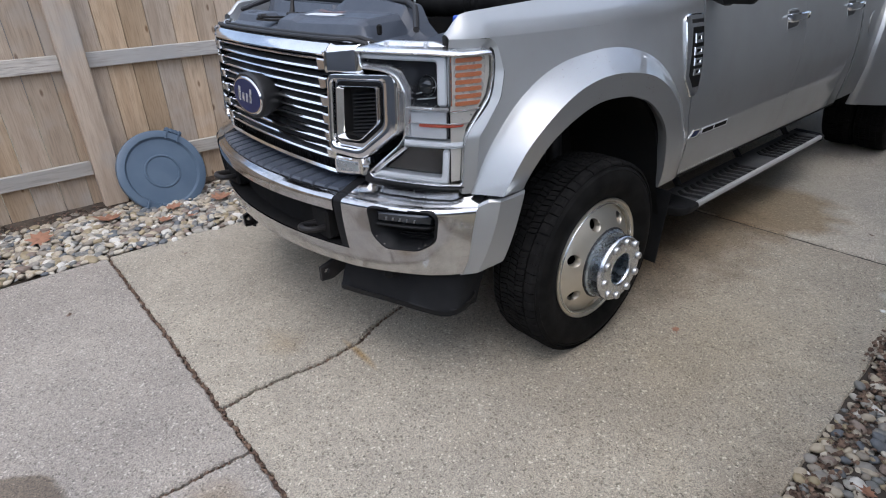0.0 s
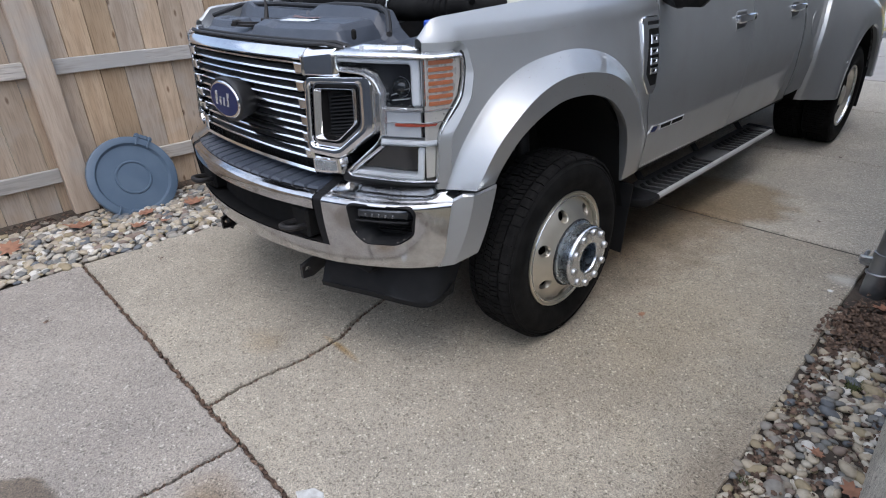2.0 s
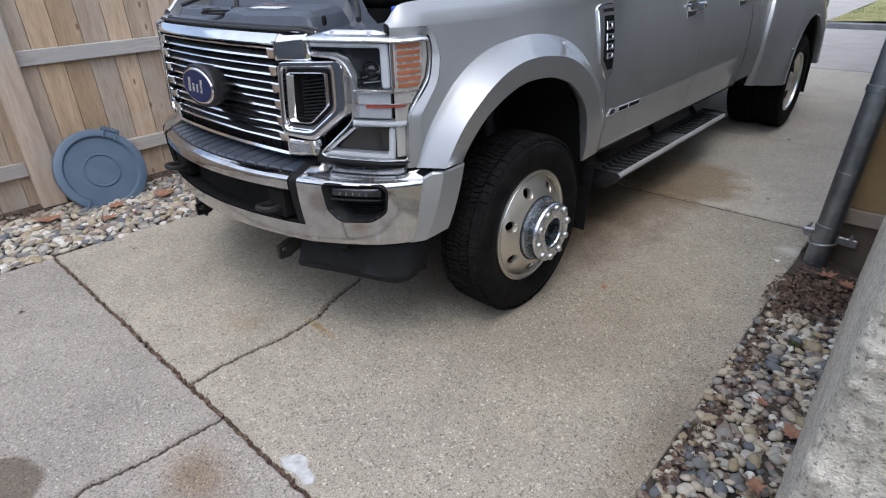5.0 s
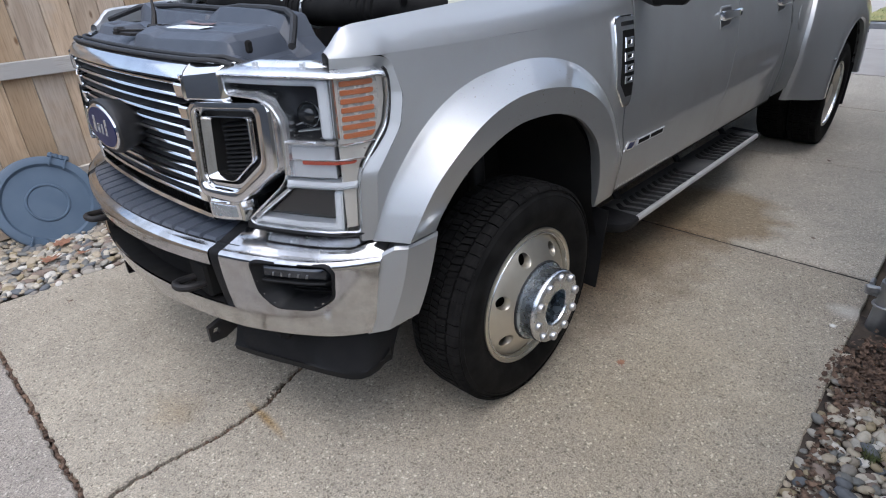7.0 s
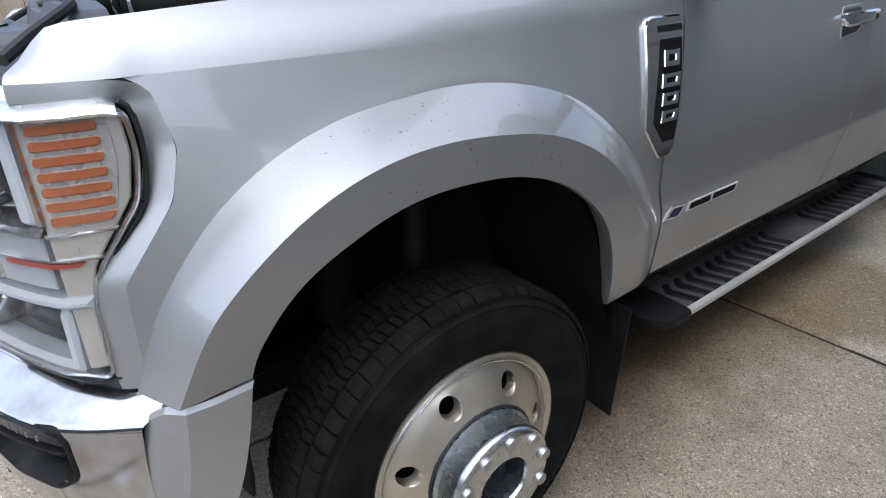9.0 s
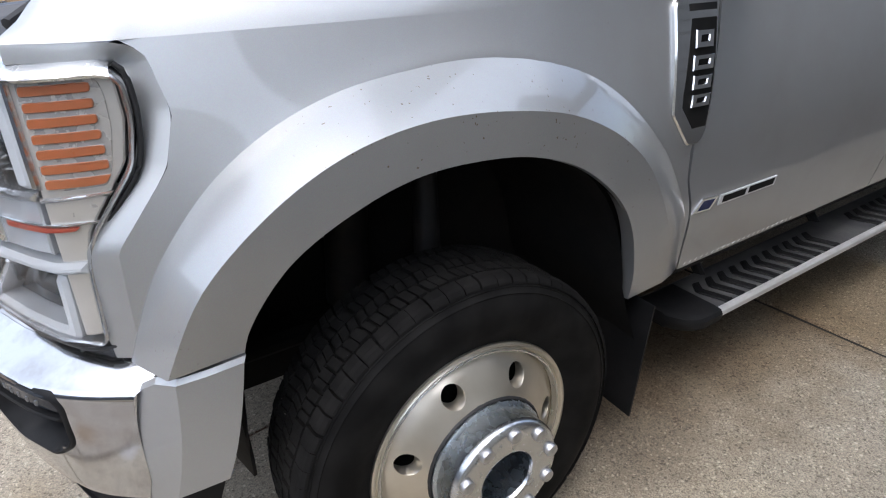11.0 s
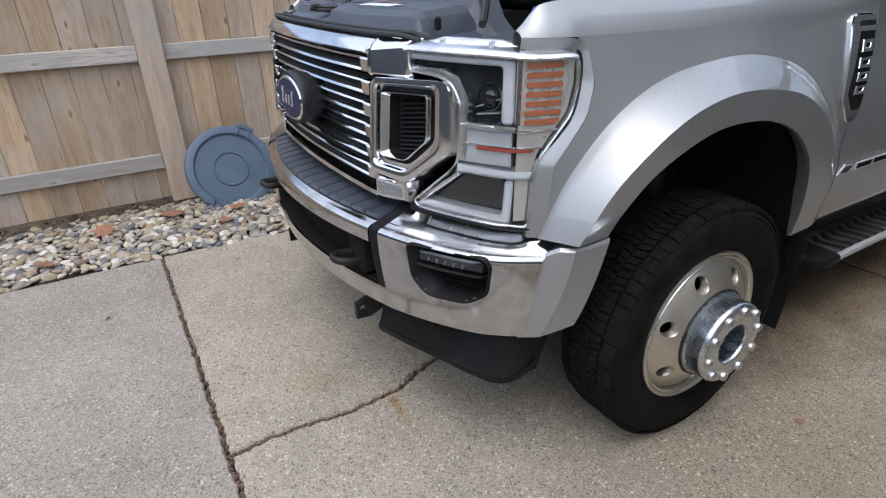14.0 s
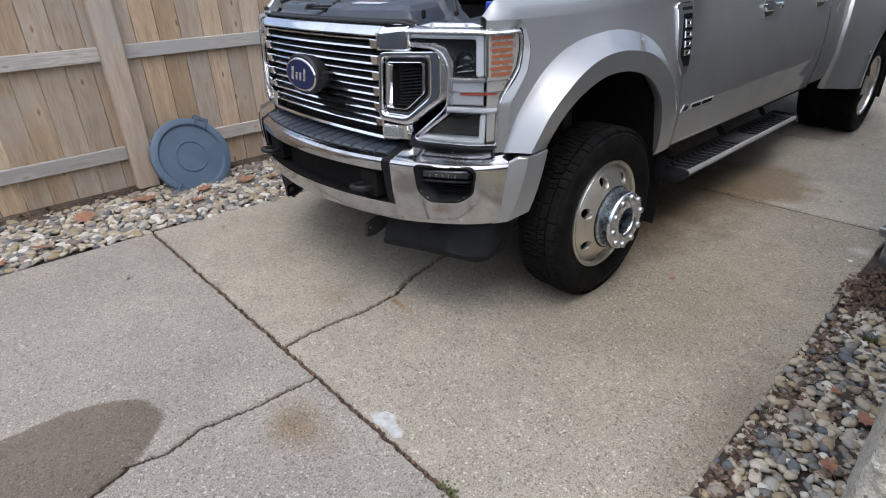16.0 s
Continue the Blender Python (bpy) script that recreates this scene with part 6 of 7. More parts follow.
    for z in (0.37, 0.42, 0.48, 0.56, 0.60, 0.66, 0.75, 0.84):
        wide = float(np.interp(z, [0.37, 0.48, 0.58, 0.84], [0.86, 0.92, 0.955, 0.975]))
        rows.append([(x, -0.452 - 0.02 * (z - 0.5) + (0.02 if t == 1 else 0), z) for t in (0, 0.4, 0.8, 1) for x in (0.42 + (wide - 0.42) * t,)])
    part("splash_panel", MB(s).shell(rows, 0.008), LINER, truck, "black panel added ahead of the wheel to darken the gap")
    # tow bracket and hook
    plate2 = [(-0.905, 0.452), (-0.86, 0.466), (-0.72, 0.50), (-0.72, 0.44), (-0.85, 0.385), (-0.905, 0.390)]
    hole = [(-0.878 + 0.014 * math.cos(a), 0.428 + 0.014 * math.sin(a)) for a in np.linspace(0, 2 * math.pi, 6, endpoint=False)]
    hole = [hole[(2 - k) % 6] for k in range(6)]
    mb = MB(s).ring(plate2, hole, lambda u, v, d: (0.395 + d, u, v), -0.010, 0.010, 0.002, 4)
    part("tow_bracket", mb, STEEL, truck, "black steel bracket with a bolt hole")
    pts = [(0.405, -0.87, 0.665), (0.400, -0.93, 0.668), (0.408, -0.965, 0.672), (0.435, -0.978, 0.676), (0.465, -0.970, 0.676), (0.478, -0.94, 0.672), (0.475, -0.87, 0.665)]
    part("tow_hook", MB(s).tube(smooth_curve(pts, 26).tolist(), 0.013, 10), STEEL, truck, "black looped tow hook")
    mb = MB(s).box((0.44, -0.84, 0.68), (0.12, 0.12, 0.13), 0.01)
    part("hook_mount", mb, LINER, truck)
part("crossmember", MB().box((0, -0.72, 0.55), (1.5, 0.16, 0.12), 0.02), LINER, truck)
mb = MB()
for x, z in ((0.03, 0.49), (-0.10, 0.50), (-0.26, 0.48), (0.18, 0.5)):
    mb.box((x, -0.83, z), (0.07, 0.07, 0.05), 0.012)
part("underside", mb, LINER, truck)

# --- wings, arches, doors and bed ---
ARCH_B = [(-0.580, 0.862), (-0.535, 0.965), (-0.490, 1.040), (-0.392, 1.148), (-0.277, 1.220), (-0.165, 1.260), (-0.060, 1.280), (0.095, 1.293), (0.25, 1.279), (0.41, 1.232), (0.54, 1.150), (0.66, 1.035), (0.75, 0.905), (0.815, 0.79), (0.845, 0.68), (0.852, 0.595)]
ARCH_C = [(-0.535, 0.870, 1.100), (-0.505, 0.935, 1.115), (-0.452, 1.025, 1.132), (-0.344, 1.118, 1.145), (-0.237, 1.176, 1.148), (-0.127, 1.207, 1.148), (-0.007, 1.217, 1.148), (0.128, 1.206, 1.148), (0.283, 1.174, 1.147), (0.435, 1.101, 1.143), (0.558, 0.994, 1.135), (0.660, 0.840, 1.118), (0.715, 0.72, 1.095), (0.745, 0.60, 1.065)]
ARCH_L = [(-0.410, 0.862, 1.082), (-0.395, 0.915, 1.098), (-0.314, 1.020, 1.122), (-0.189, 1.086, 1.130), (-0.068, 1.119, 1.132), (0.063, 1.121, 1.132), (0.197, 1.102, 1.132), (0.337, 1.046, 1.130), (0.469, 0.940, 1.122), (0.546, 0.828, 1.105), (0.592, 0.690, 1.085), (0.606, 0.595, 1.065)]


def wing(s):
    """A front wing over its arch, with the shoulder and the pointed nose over the lamp."""
    lead = [(-0.604, 0.862), (-0.606, 0.915), (-0.594, 1.068), (-0.492, 1.185), (-0.464, 1.262), (-0.468, 1.330)]
    crease = [(-0.556, 0.862), (-0.559, 0.915), (-0.547, 1.062), (-0.446, 1.180), (-0.417, 1.262), (-0.428, 1.330)]
    lead_y = lambda z: float(np.interp(z, [p[1] for p in lead], [p[0] for p in lead]))
    crease_y = lambda z: float(np.interp(z, [p[1] for p in crease], [p[0] for p in crease])) - 0.032 * max(0.0, (z - 1.335) / 0.035) ** 2
    trail_y = lambda z: float(np.interp(z, [0.592, 0.78, 0.90, 0.985, 1.20, 1.363, 1.40], [0.862, 0.845, 0.800, 0.792, 0.86, 0.897, 0.905]))
    hole = [((2 * b[0] + c[0]) / 3, (2 * b[1] + c[1]) / 3) for b, c in zip(smooth_curve(ARCH_B, 40), smooth_curve([p[:2] for p in ARCH_C], 40))] + [(0.80, 0.3), (-0.53, 0.3)]
    zs = np.r_[np.linspace(0.594, 0.862, 10), np.linspace(0.880, 1.371, 40)]
    ts = np.linspace(0, 1, 90)
    vs, fs = [], []
    for z in zs:
        for t in ts:
            y = crease_y(max(z, 0.862)) + (trail_y(z) - crease_y(max(z, 0.862))) * t
            near = math.hypot((y - 0.10) / 0.70, (z - 0.62) / 0.672) - 1.0
            out = 0.016 * math.exp(-max(0.0, near) / 0.085) * min(1.0, max(0.0, (z - 0.80) / 0.25)) * min(1.0, max(0.0, (y + 0.56) / 0.2)) * min(1.0, max(0.0, (0.86 - y) / 0.2))
            vs.append((side_x(y, z) + out, y, z))
    m = len(ts)
    for i in range(len(zs) - 1):
        for j in range(m - 1):
            q = (i * m + j, i * m + j + 1, (i + 1) * m + j + 1, (i + 1) * m + j)
            c = [sum(vs[k][d] for k in q) / 4 for d in (1, 2)]
            if inside(c, hole) or (c[1] < 0.862 and c[0] < 0.5):
                continue
            fs.append(q)
    w = part("wing", MB(s).add(vs, fs), PAINT, truck, "silver front wing", smooth=20)
    # band round the lamp: down from under the nose, then along the lamp's edge
    sh_pts = [(0.914, -0.607, 1.376), (0.936, -0.55, 1.373), (0.953, -0.475, 1.371)]
    o = [Vector(p) for p in sh_pts]
    i_ = [Vector(p) for p in ((0.914, -0.610, 1.347), (0.936, -0.554, 1.345), (0.956, -0.490, 1.341))]
    for z in np.r_[np.linspace(1.362, 1.30, 9), np.linspace(1.285, 0.862, 26)]:
        y = crease_y(z)
        o.append(Vector((side_x(y, z), y, z)))
        yl = lead_y(min(z, 1.312)) - 0.022 * max(0.0, (z - 1.312) / 0.050) ** 1.5
        zl = min(z, 1.333)
        i_.append(Vector((side_x(yl, zl) - 0.024, yl, zl)))
    def even(points, n=110):
        q = np.array([tuple(v) for v in points])
        q = np.array([[np.interp(t, np.arange(len(q)), q[:, k]) for k in range(3)] for t in np.linspace(0, len(q) - 1, n)])
        for _ in range(3):
            q[1:-1] = 0.25 * q[:-2] + 0.5 * q[1:-1] + 0.25 * q[2:]
        return q

    o, i_ = even(o), even(i_)
    rows = []
    for a, b in zip(o, i_):
        d = b - a
        rows.append([tuple(a), tuple(a + 0.5 * d + 0.0012 * np.array((1, -0.5, 0))), tuple(a + 0.93 * d), tuple(b + np.array((-0.004, 0.004, 0))), tuple(b + np.array((-0.05, 0.025, 0)))])
    part("lamp_surround", MB(s).grid(rows), PAINT, w, "bevelled edge of the wing round the lamp", smooth=40)
    # shoulder
    sh = smooth_curve(sh_pts + [(side_x(-0.425, 1.371), -0.425, 1.371)] + [(side_x(y, 1.3705), y, 1.3705) for y in (-0.33, -0.2, -0.05, 0.1, 0.25, 0.4, 0.55, 0.7, 0.8, 0.897)], 200)
    hd = smooth_curve([(0.884, -0.600, 1.388), (0.884, -0.566, 1.414), (0.888, -0.530, 1.446), (0.894, -0.40, 1.457), (0.900, -0.15, 1.472), (0.903, 0.25, 1.495), (0.903, 0.60, 1.515), (0.90, 0.897, 1.535)], 200)
    rows = []
    for u in np.linspace(0, 1, 70):
        a = np.array([np.interp(-0.607 + 1.504 * u, sh[:, 1], sh[:, k]) for k in range(3)])
        b = np.array([np.interp(-0.600 + 1.497 * u, hd[:, 1], hd[:, k]) for k in range(3)])
        soft = 0.30 + 0.62 * min(1.0, max(0.0, (a[1] + 0.50) / 0.80))
        c = 0.5 * (a + b) + np.array((0.006, 0, 0.008))
        c = c * (1 - soft) + soft * (a + np.array((-0.014, 0, 0.5 * (b[2] - a[2]))))
        row = []
        for t in np.linspace(0, 1, 12):
            row.append(tuple(a * (1 - t) ** 2 + c * 2 * t * (1 - t) + b * t * t))
        row.append((b[0] - 0.006, b[1] + 0.001, b[2] - 0.001))
        row.append((b[0] - 0.014, b[1] + 0.003, b[2] - 0.008))
        row.append((b[0] - 0.018, b[1] + 0.005, b[2] - 0.07))
        rows.append(row)
    part("shoulder", MB(s).grid(rows), PAINT, w, "silver upper edge of the wing", smooth=40)
    # flare
    def by_angle(curve, n=80):
        q = smooth_curve(curve, 400)
        a = np.unwrap(np.arctan2(q[:, 1] - 0.62, q[:, 0] - 0.10))
        u = (a - a[0]) / (a[-1] - a[0])
        out = np.array([[np.interp(t, u, q[:, k]) for k in range(3)] for t in np.linspace(0, 1, n)])
        for _ in range(3):
            out[1:-1] = 0.25 * out[:-2] + 0.5 * out[1:-1] + 0.25 * out[2:]
        return out

    b, c, l = by_angle([(y, z, side_x(y, z) + 0.002) for y, z in ARCH_B]), by_angle(ARCH_C), by_angle(ARCH_L)
    rows = []
    for p, q, r in zip(b, c, l):
        row = [(p[2] - 0.004, p[0], p[1])]
        for t in (0.0, 0.03, 0.25, 0.5, 0.75, 1.0):
            v = p + (q - p) * t
            k = 0.004 * math.sin(math.pi * t) + 0.006 * (t > 0) * (1 - t)
            row.append((v[2] + k, v[0], v[1] + 0.4 * k))
        for t in (0.35, 0.7, 1.0):
            v = q + (r - q) * t
            row.append((v[2], v[0], v[1]))
        row.append((r[2] - 0.012, r[0], r[1] - 0.003))
        row.append((r[2] - 0.045, r[0], r[1] + 0.012))
        rows.append(row)
    part("arch_flare", MB(s).grid(rows), SPOTTED_PAINT, truck, "broad silver wheel arch flare with dried water spots", smooth=24)
    # arch lining
    mb = MB(s)
    mb.grid([[(x, r[0] + (0.02 if r[0] < WHEEL_Y else -0.02), r[1] + dz) for x, dz in ((1.06 if r[1] > 0.88 or r[0] > 0 else 0.965, 0.03), (0.95, 0.05), (0.60, 0.04), (0.55, 0.0))] for r in smooth_curve([(-0.455, 0.50), *[(y, z) for y, z, _ in ARCH_L], (0.66, 0.45), (0.70, 0.36)], 40)])
    mb.grid([[(0.56, y, z) for z in (0.40, 0.8, 1.16)] for y in (-0.62, 0.0, 0.72)])
    part("arch_liner", mb, LINER, truck, "black wheel arch liner")
    mb = MB(s).shell([[(x, 0.632 + 0.05 * (z - 0.18) / 0.36 + 0.04 * (1.1 - x), z) for z in (0.180, 0.185, 0.30, 0.45, 0.56)] for x in (0.72, 0.85, 1.0, 1.095, 1.10)], 0.006)
    part("mud_flap", mb, BLACK, truck, "black mud flap behind the front wheel")
    mb = MB(s)
    mb.tube([(0.80, 0.12, 0.75), (0.74, 0.16, 1.12)], 0.035, 12)
    mb.tube([(0.62, -0.05, 0.62), (0.62, 0.0, 1.1)], 0.06, 12)
    part("damper", mb, STEEL, truck)


def door_gap(front, rear, z0, z1, s, name, label):
    """A door skin between its leading and trailing edge, each (y, z) from the bottom up."""
    zs = [z0, z0 + 0.02, 0.64, 0.70, 0.74, 0.80, 0.825, 0.86, 0.90, 1.0, 1.08, 1.15, 1.20, 1.26, 1.32, 1.38, z1]
    rows = []
    for t in np.linspace(0, 1, 22):
        row = []
        for z in zs:
            a, b = [float(np.interp(z, [p[1] for p in e], [p[0] for p in e])) for e in (front, rear)]
            y = a + (b - a) * t
            row.append((side_x(y, z) + 0.001, y, z))
        rows.append(row)
    e0 = [(x - 0.012, y - 0.0, z) for x, y, z in rows[0]]
    e1 = [(x - 0.012, y + 0.0, z) for x, y, z in rows[-1]]
    return part(name, MB(s).shell([e0] + rows + [e1], -0.006), PAINT, truck, label)


def body_side(s):
    lead = [(0.872, 0.585), (0.853, 0.78), (0.808, 0.90), (0.800, 0.985), (0.868, 1.20), (0.905, 1.363), (0.92, 1.47)]
    split = [(2.055, 0.585), (2.066, 0.74), (2.103, 0.87), (2.132, 1.07), (2.160, 1.25), (2.180, 1.47)]
    tail = [(3.040, 0.585), (3.058, 0.83), (3.128, 1.06), (3.155, 1.23), (3.180, 1.47)]
    d1 = door_gap(lead, [(y - 0.003, z) for y, z in split], 0.585, 1.47, s, "front_door", "silver front door")
    d2 = door_gap([(y + 0.003, z) for y, z in split], tail, 0.585, 1.47, s, "rear_door", "silver rear door")
    mb = MB(s).shell([[(side_x(1, z) + 0.0005, float(np.interp(z, [p[1] for p in tail], [p[0] for p in tail])) * (1 - t) + 0.007 + 3.205 * t, z) for z in (0.585, 0.66, 0.74, 0.825, 1.0, 1.1, 1.2, 1.3, 1.36, 1.47)] for t in (0, 0.5, 1)], -0.006)
    part("cab_corner", mb, PAINT, truck)
    mb = MB(s).grid([[(side_x(1, z) - 0.014, y, z) for z in (0.56, 0.70, 0.80, 1.0, 1.2, 1.36, 1.48)] for y in (0.80, 2.0, 3.25)])
    part("door_shut", mb, GASKET, truck)
    mb = MB(s).grid([[(x, y, z) for x, z in ((1.022, 0.590), (1.010, 0.560), (0.965, 0.540), (0.90, 0.535), (0.60, 0.54))] for y in (0.86, 2.0, 3.25)])
    part("rocker", mb, LINER, truck, "dark rocker panel under the doors")
    mb = MB(s)
    for k in range(22):
        mb.box((1.0255, 0.90 + 0.028 * k, 0.597), (0.004, 0.012, 0.004), 0.001, Matrix.Rotation(0.5, 3, "X"))
    part("rocker_trim", mb, EDGE_ALU, d1, "worn bright sill marks")
    for door, y in ((d1, 1.985), (d2, 3.005)):
        x = side_x(1, 1.27)
        cup = MB(s)
        ol = rounded([(y - 0.135, 1.205), (y + 0.020, 1.212), (y + 0.060, 1.235), (y + 0.060, 1.320), (y - 0.110, 1.318)], 0.012, 3)
        il = rounded([(y - 0.122, 1.217), (y + 0.012, 1.223), (y + 0.048, 1.242), (y + 0.048, 1.308), (y - 0.100, 1.306)], 0.010, 3)
        cup.ring(ol, il, lambda u, v, d: (side_x(1, v) + d, u, v), -0.002, 0.0035, 0.002, 3)
        hb = part("handle_cup", cup, PAINT, door)
        # shade in the painted cup is put in as a flat dark plate
        part("recess", MB(s).plate(il, lambda u, v, d: (side_x(1, v) + d, u, v), 0.0012, 0.0022, 0.001), STEP, hb, "flat dark grey plate that paints the shade of the finger recess")
        rows = []
        for u, out, h in ((-0.128, 0.004, 0.018), (-0.122, 0.026, 0.022), (-0.105, 0.034, 0.024), (-0.03, 0.038, 0.024), (0.05, 0.038, 0.023), (0.115, 0.036, 0.022), (0.126, 0.030, 0.020), (0.128, 0.002, 0.019)):
            c = 1.276 + 0.012 * u
            rows.append([(x + out - 0.018, y + u, c + h), (x + out - 0.006, y + u, c + h), (x + out, y + u, c + 0.7 * h), (x + out + 0.001, y + u, c - 0.6 * h), (x + out - 0.006, y + u, c - h), (x + out - 0.018, y + u, c - h)])
        mb = MB(s).grid(rows, close_v=True)
        for row in (rows[0], rows[-1]):
            mb.add(row, [tuple(range(6))])
        part("handle", mb, CHROME, hb, "chrome door handle")
        lock = [(y + 0.102 + 0.009 * math.cos(a), 1.272 + 0.011 * math.sin(a)) for a in np.linspace(0, 2 * math.pi, 12, endpoint=False)]
        part("lock", MB(s).plate(lock, lambda u, v, d: (x + 0.036 + d, u, v), 0.0, 0.0025, 0.001), STEEL, hb, "dark keyhole cap")
    # small badge plates on the door
    def on_door(u, v, d):
        return (side_x(u, v) + 0.001 + d, u, v)

    pl = part("engine_badge", MB(s).plate([(0.972, 0.783), (1.262, 0.782), (1.262, 0.815), (0.972, 0.817)], on_door, -0.001, 0.004, 0.001), STICKER, d1, "small pale badge with two dark bars")
    for u0, u1 in ((0.986, 1.100), (1.116, 1.250)):
        part("bar", MB(s).plate([(u0, 0.789), (u1, 0.788), (u1, 0.810), (u0, 0.811)], on_door, 0.003, 0.0050, 0.0004, [1.05, 1.1, 1.15, 1.2]), LINER, pl)
    pl = part("engine_badge", MB(s).plate([(0.852, 0.783), (0.935, 0.778), (0.962, 0.820), (0.884, 0.826)], on_door, -0.001, 0.004, 0.0015), CHROME, d1, "small slanted chrome and blue badge")
    part("inlay", MB(s).plate([(0.872, 0.789), (0.926, 0.785), (0.944, 0.813), (0.892, 0.818)], on_door, 0.003, 0.0048, 0.0008), BLUE_OVAL, pl)
    # tall wing badge
    def on_wing(u, v, d):
        return (side_x(u, v) + 0.004 + d, u, v)

    out = rounded([(0.708, 1.345), (0.728, 1.368), (0.872, 1.366), (0.868, 1.300), (0.828, 1.030), (0.806, 1.004), (0.758, 1.006), (0.688, 1.095), (0.690, 1.140)], 0.012, 4)
    ink = [(0.764, 1.312), (0.860, 1.311), (0.853, 1.255), (0.822, 1.050), (0.768, 1.050), (0.722, 1.108), (0.724, 1.140)]
    bd = part("wing_badge", MB(s).plate(out, on_wing, -0.006, 0.008, 0.004, [0.74, 0.78, 0.82]), CHROME, truck, "tall chrome wing badge with black inlay and plain bars")
    part("inlay", MB(s).plate(ink, on_wing, 0.006, 0.0092, 0.001, [0.78, 0.82]), LINER, bd, "black inlay")
    for z, h, a, b in ((1.266, 0.021, 0.764, 0.838), (1.212, 0.018, 0.750, 0.836), (1.166, 0.017, 0.748, 0.826), (1.122, 0.016, 0.745, 0.822)):
        # a raised plain block with a sunk middle
        ol = [(a, z - h), (b - 0.006, z - h - 0.002), (b, z + h - 0.002), (a + 0.006, z + h)]
        il = [(a + 0.020, z - 0.3 * h), (b - 0.024, z - 0.3 * h), (b - 0.020, z + 0.3 * h), (a + 0.024, z + 0.3 * h)]
        part("bar", MB(s).ring(ol, il, on_wing, 0.008, 0.0165, 0.003, 4), CHROME, bd, "raised plain chrome bar")
    part("small_bar", MB(s).plate([(0.757, 1.329), (0.862, 1.328), (0.864, 1.344), (0.758, 1.345)], on_wing, 0.007, 0.0090, 0.0005), STEEL, bd)
    # running board
    y0, y1 = 1.02, 3.05
    step = part("running_board", MB(s).grid([[(x, y, z) for x, z in ((0.845, 0.372), (0.862, 0.384), (0.90, 0.383), (1.035, 0.376), (1.058, 0.372), (1.062, 0.350), (1.050, 0.330), (0.90, 0.325), (0.845, 0.335))] for y in np.linspace(y0 + 0.07, y1 - 0.05, 12)], close_v=True), STEP, truck, "black running board with aluminium edge and slotted treads")
    part("edge", MB(s).grid([[(x, y, z) for x, z in ((1.048, 0.3785), (1.060, 0.377), (1.067, 0.370), (1.067, 0.352), (1.062, 0.349))] for y in (y0 + 0.075, 2.0, y1 - 0.05)]), EDGE_ALU, step, "bright aluminium edge strip")
    for ya, yb in ((y0 - 0.10, y0 + 0.075), (y1 - 0.052, y1 + 0.02)):
        mb = MB(s)
        rows = []
        for k, y in enumerate(np.linspace(ya, yb, 7)):
            e = 1.0
            if ya < y0 and k < 3:
                e = (0.62, 0.86, 0.97)[k]
            if yb > y1 and k > 4:
                e = (0.97, 0.84)[k - 5]
            rows.append([(0.84 + (x - 0.84) * e, y, 0.352 + (z - 0.352) * (0.75 + 0.25 * e)) for x, z in ((0.840, 0.370), (0.865, 0.386), (1.035, 0.380), (1.062, 0.374), (1.070, 0.362), (1.066, 0.335), (1.045, 0.322), (0.84, 0.322))])
        mb.grid(rows, close_v=True)
        mb.add(rows[0], [tuple(range(8))])
        mb.add(rows[-1], [tuple(range(8))])
        part("end_cap", mb, BLACK, step, "black plastic end cap")
    for ya, yb, n in ((1.115, 1.905, 11), (2.185, 2.905, 10)):
        for k in range(n):
            y = ya + (yb - ya) * k / n
            rib = rounded([(0.906, y + 0.034), (0.948, y - 0.002), (1.046, y + 0.036), (1.046, y + 0.072), (0.952, y + 0.036), (0.912, y + 0.066)], 0.006, 3)
            part("tread_rib", MB(s).plate(rib, lambda u, v, d: (u, v, 0.3835 - 0.05 * (u - 0.9) + d), -0.004, 0.0055, 0.003), BLACK, step)
    for y in (1.25, 2.05, 2.85):
        part("hanger", MB(s).tube([(0.90, y, 0.34), (0.80, y, 0.46), (0.70, y, 0.54)], 0.02, 8), STEEL, step)
    # bed side and rear flare
    zb = [0.60, 0.66, 0.74, 0.825, 1.0, 1.12, 1.2, 1.36, 1.50]
    mb = MB(s).shell([[(side_x(1, z) + 0.002, y, z) for z in zb] for y in np.linspace(3.240, 6.05, 10)], -0.006)
    bed = part("bed_side", mb, PAINT, truck, "silver side of the cargo bed")
    fuel = [(3.47 + 0.075 * math.cos(a), 1.13 + 0.085 * math.sin(a)) for a in np.linspace(0, 2 * math.pi, 20, endpoint=False)]
    part("fuel_flap", MB(s).plate(fuel, lambda u, v, d: (side_x(1, v) + 0.003 + d, u, v), -0.002, 0.002, 0.002), PAINT, bed, "round fuel filler flap")
    inner = smooth_curve([(3.93, 0.50), (3.97, 0.66), (4.08, 0.84), (4.25, 0.97), (4.45, 1.03), (4.60, 1.03), (4.80, 0.97), (4.97, 0.82), (5.05, 0.64), (5.07, 0.52)], 40)
    mid = smooth_curve([(3.80, 0.50), (3.83, 0.70), (3.95, 0.94), (4.15, 1.12), (4.40, 1.20), (4.65, 1.20), (4.90, 1.12), (5.10, 0.92), (5.20, 0.68), (5.22, 0.52)], 40)
    outr = smooth_curve([(3.64, 0.50), (3.637, 0.75), (3.66, 1.02), (3.80, 1.27), (4.10, 1.40), (4.60, 1.42), (4.95, 1.33), (5.20, 1.10), (5.30, 0.75), (5.32, 0.52)], 40)
    rows = []
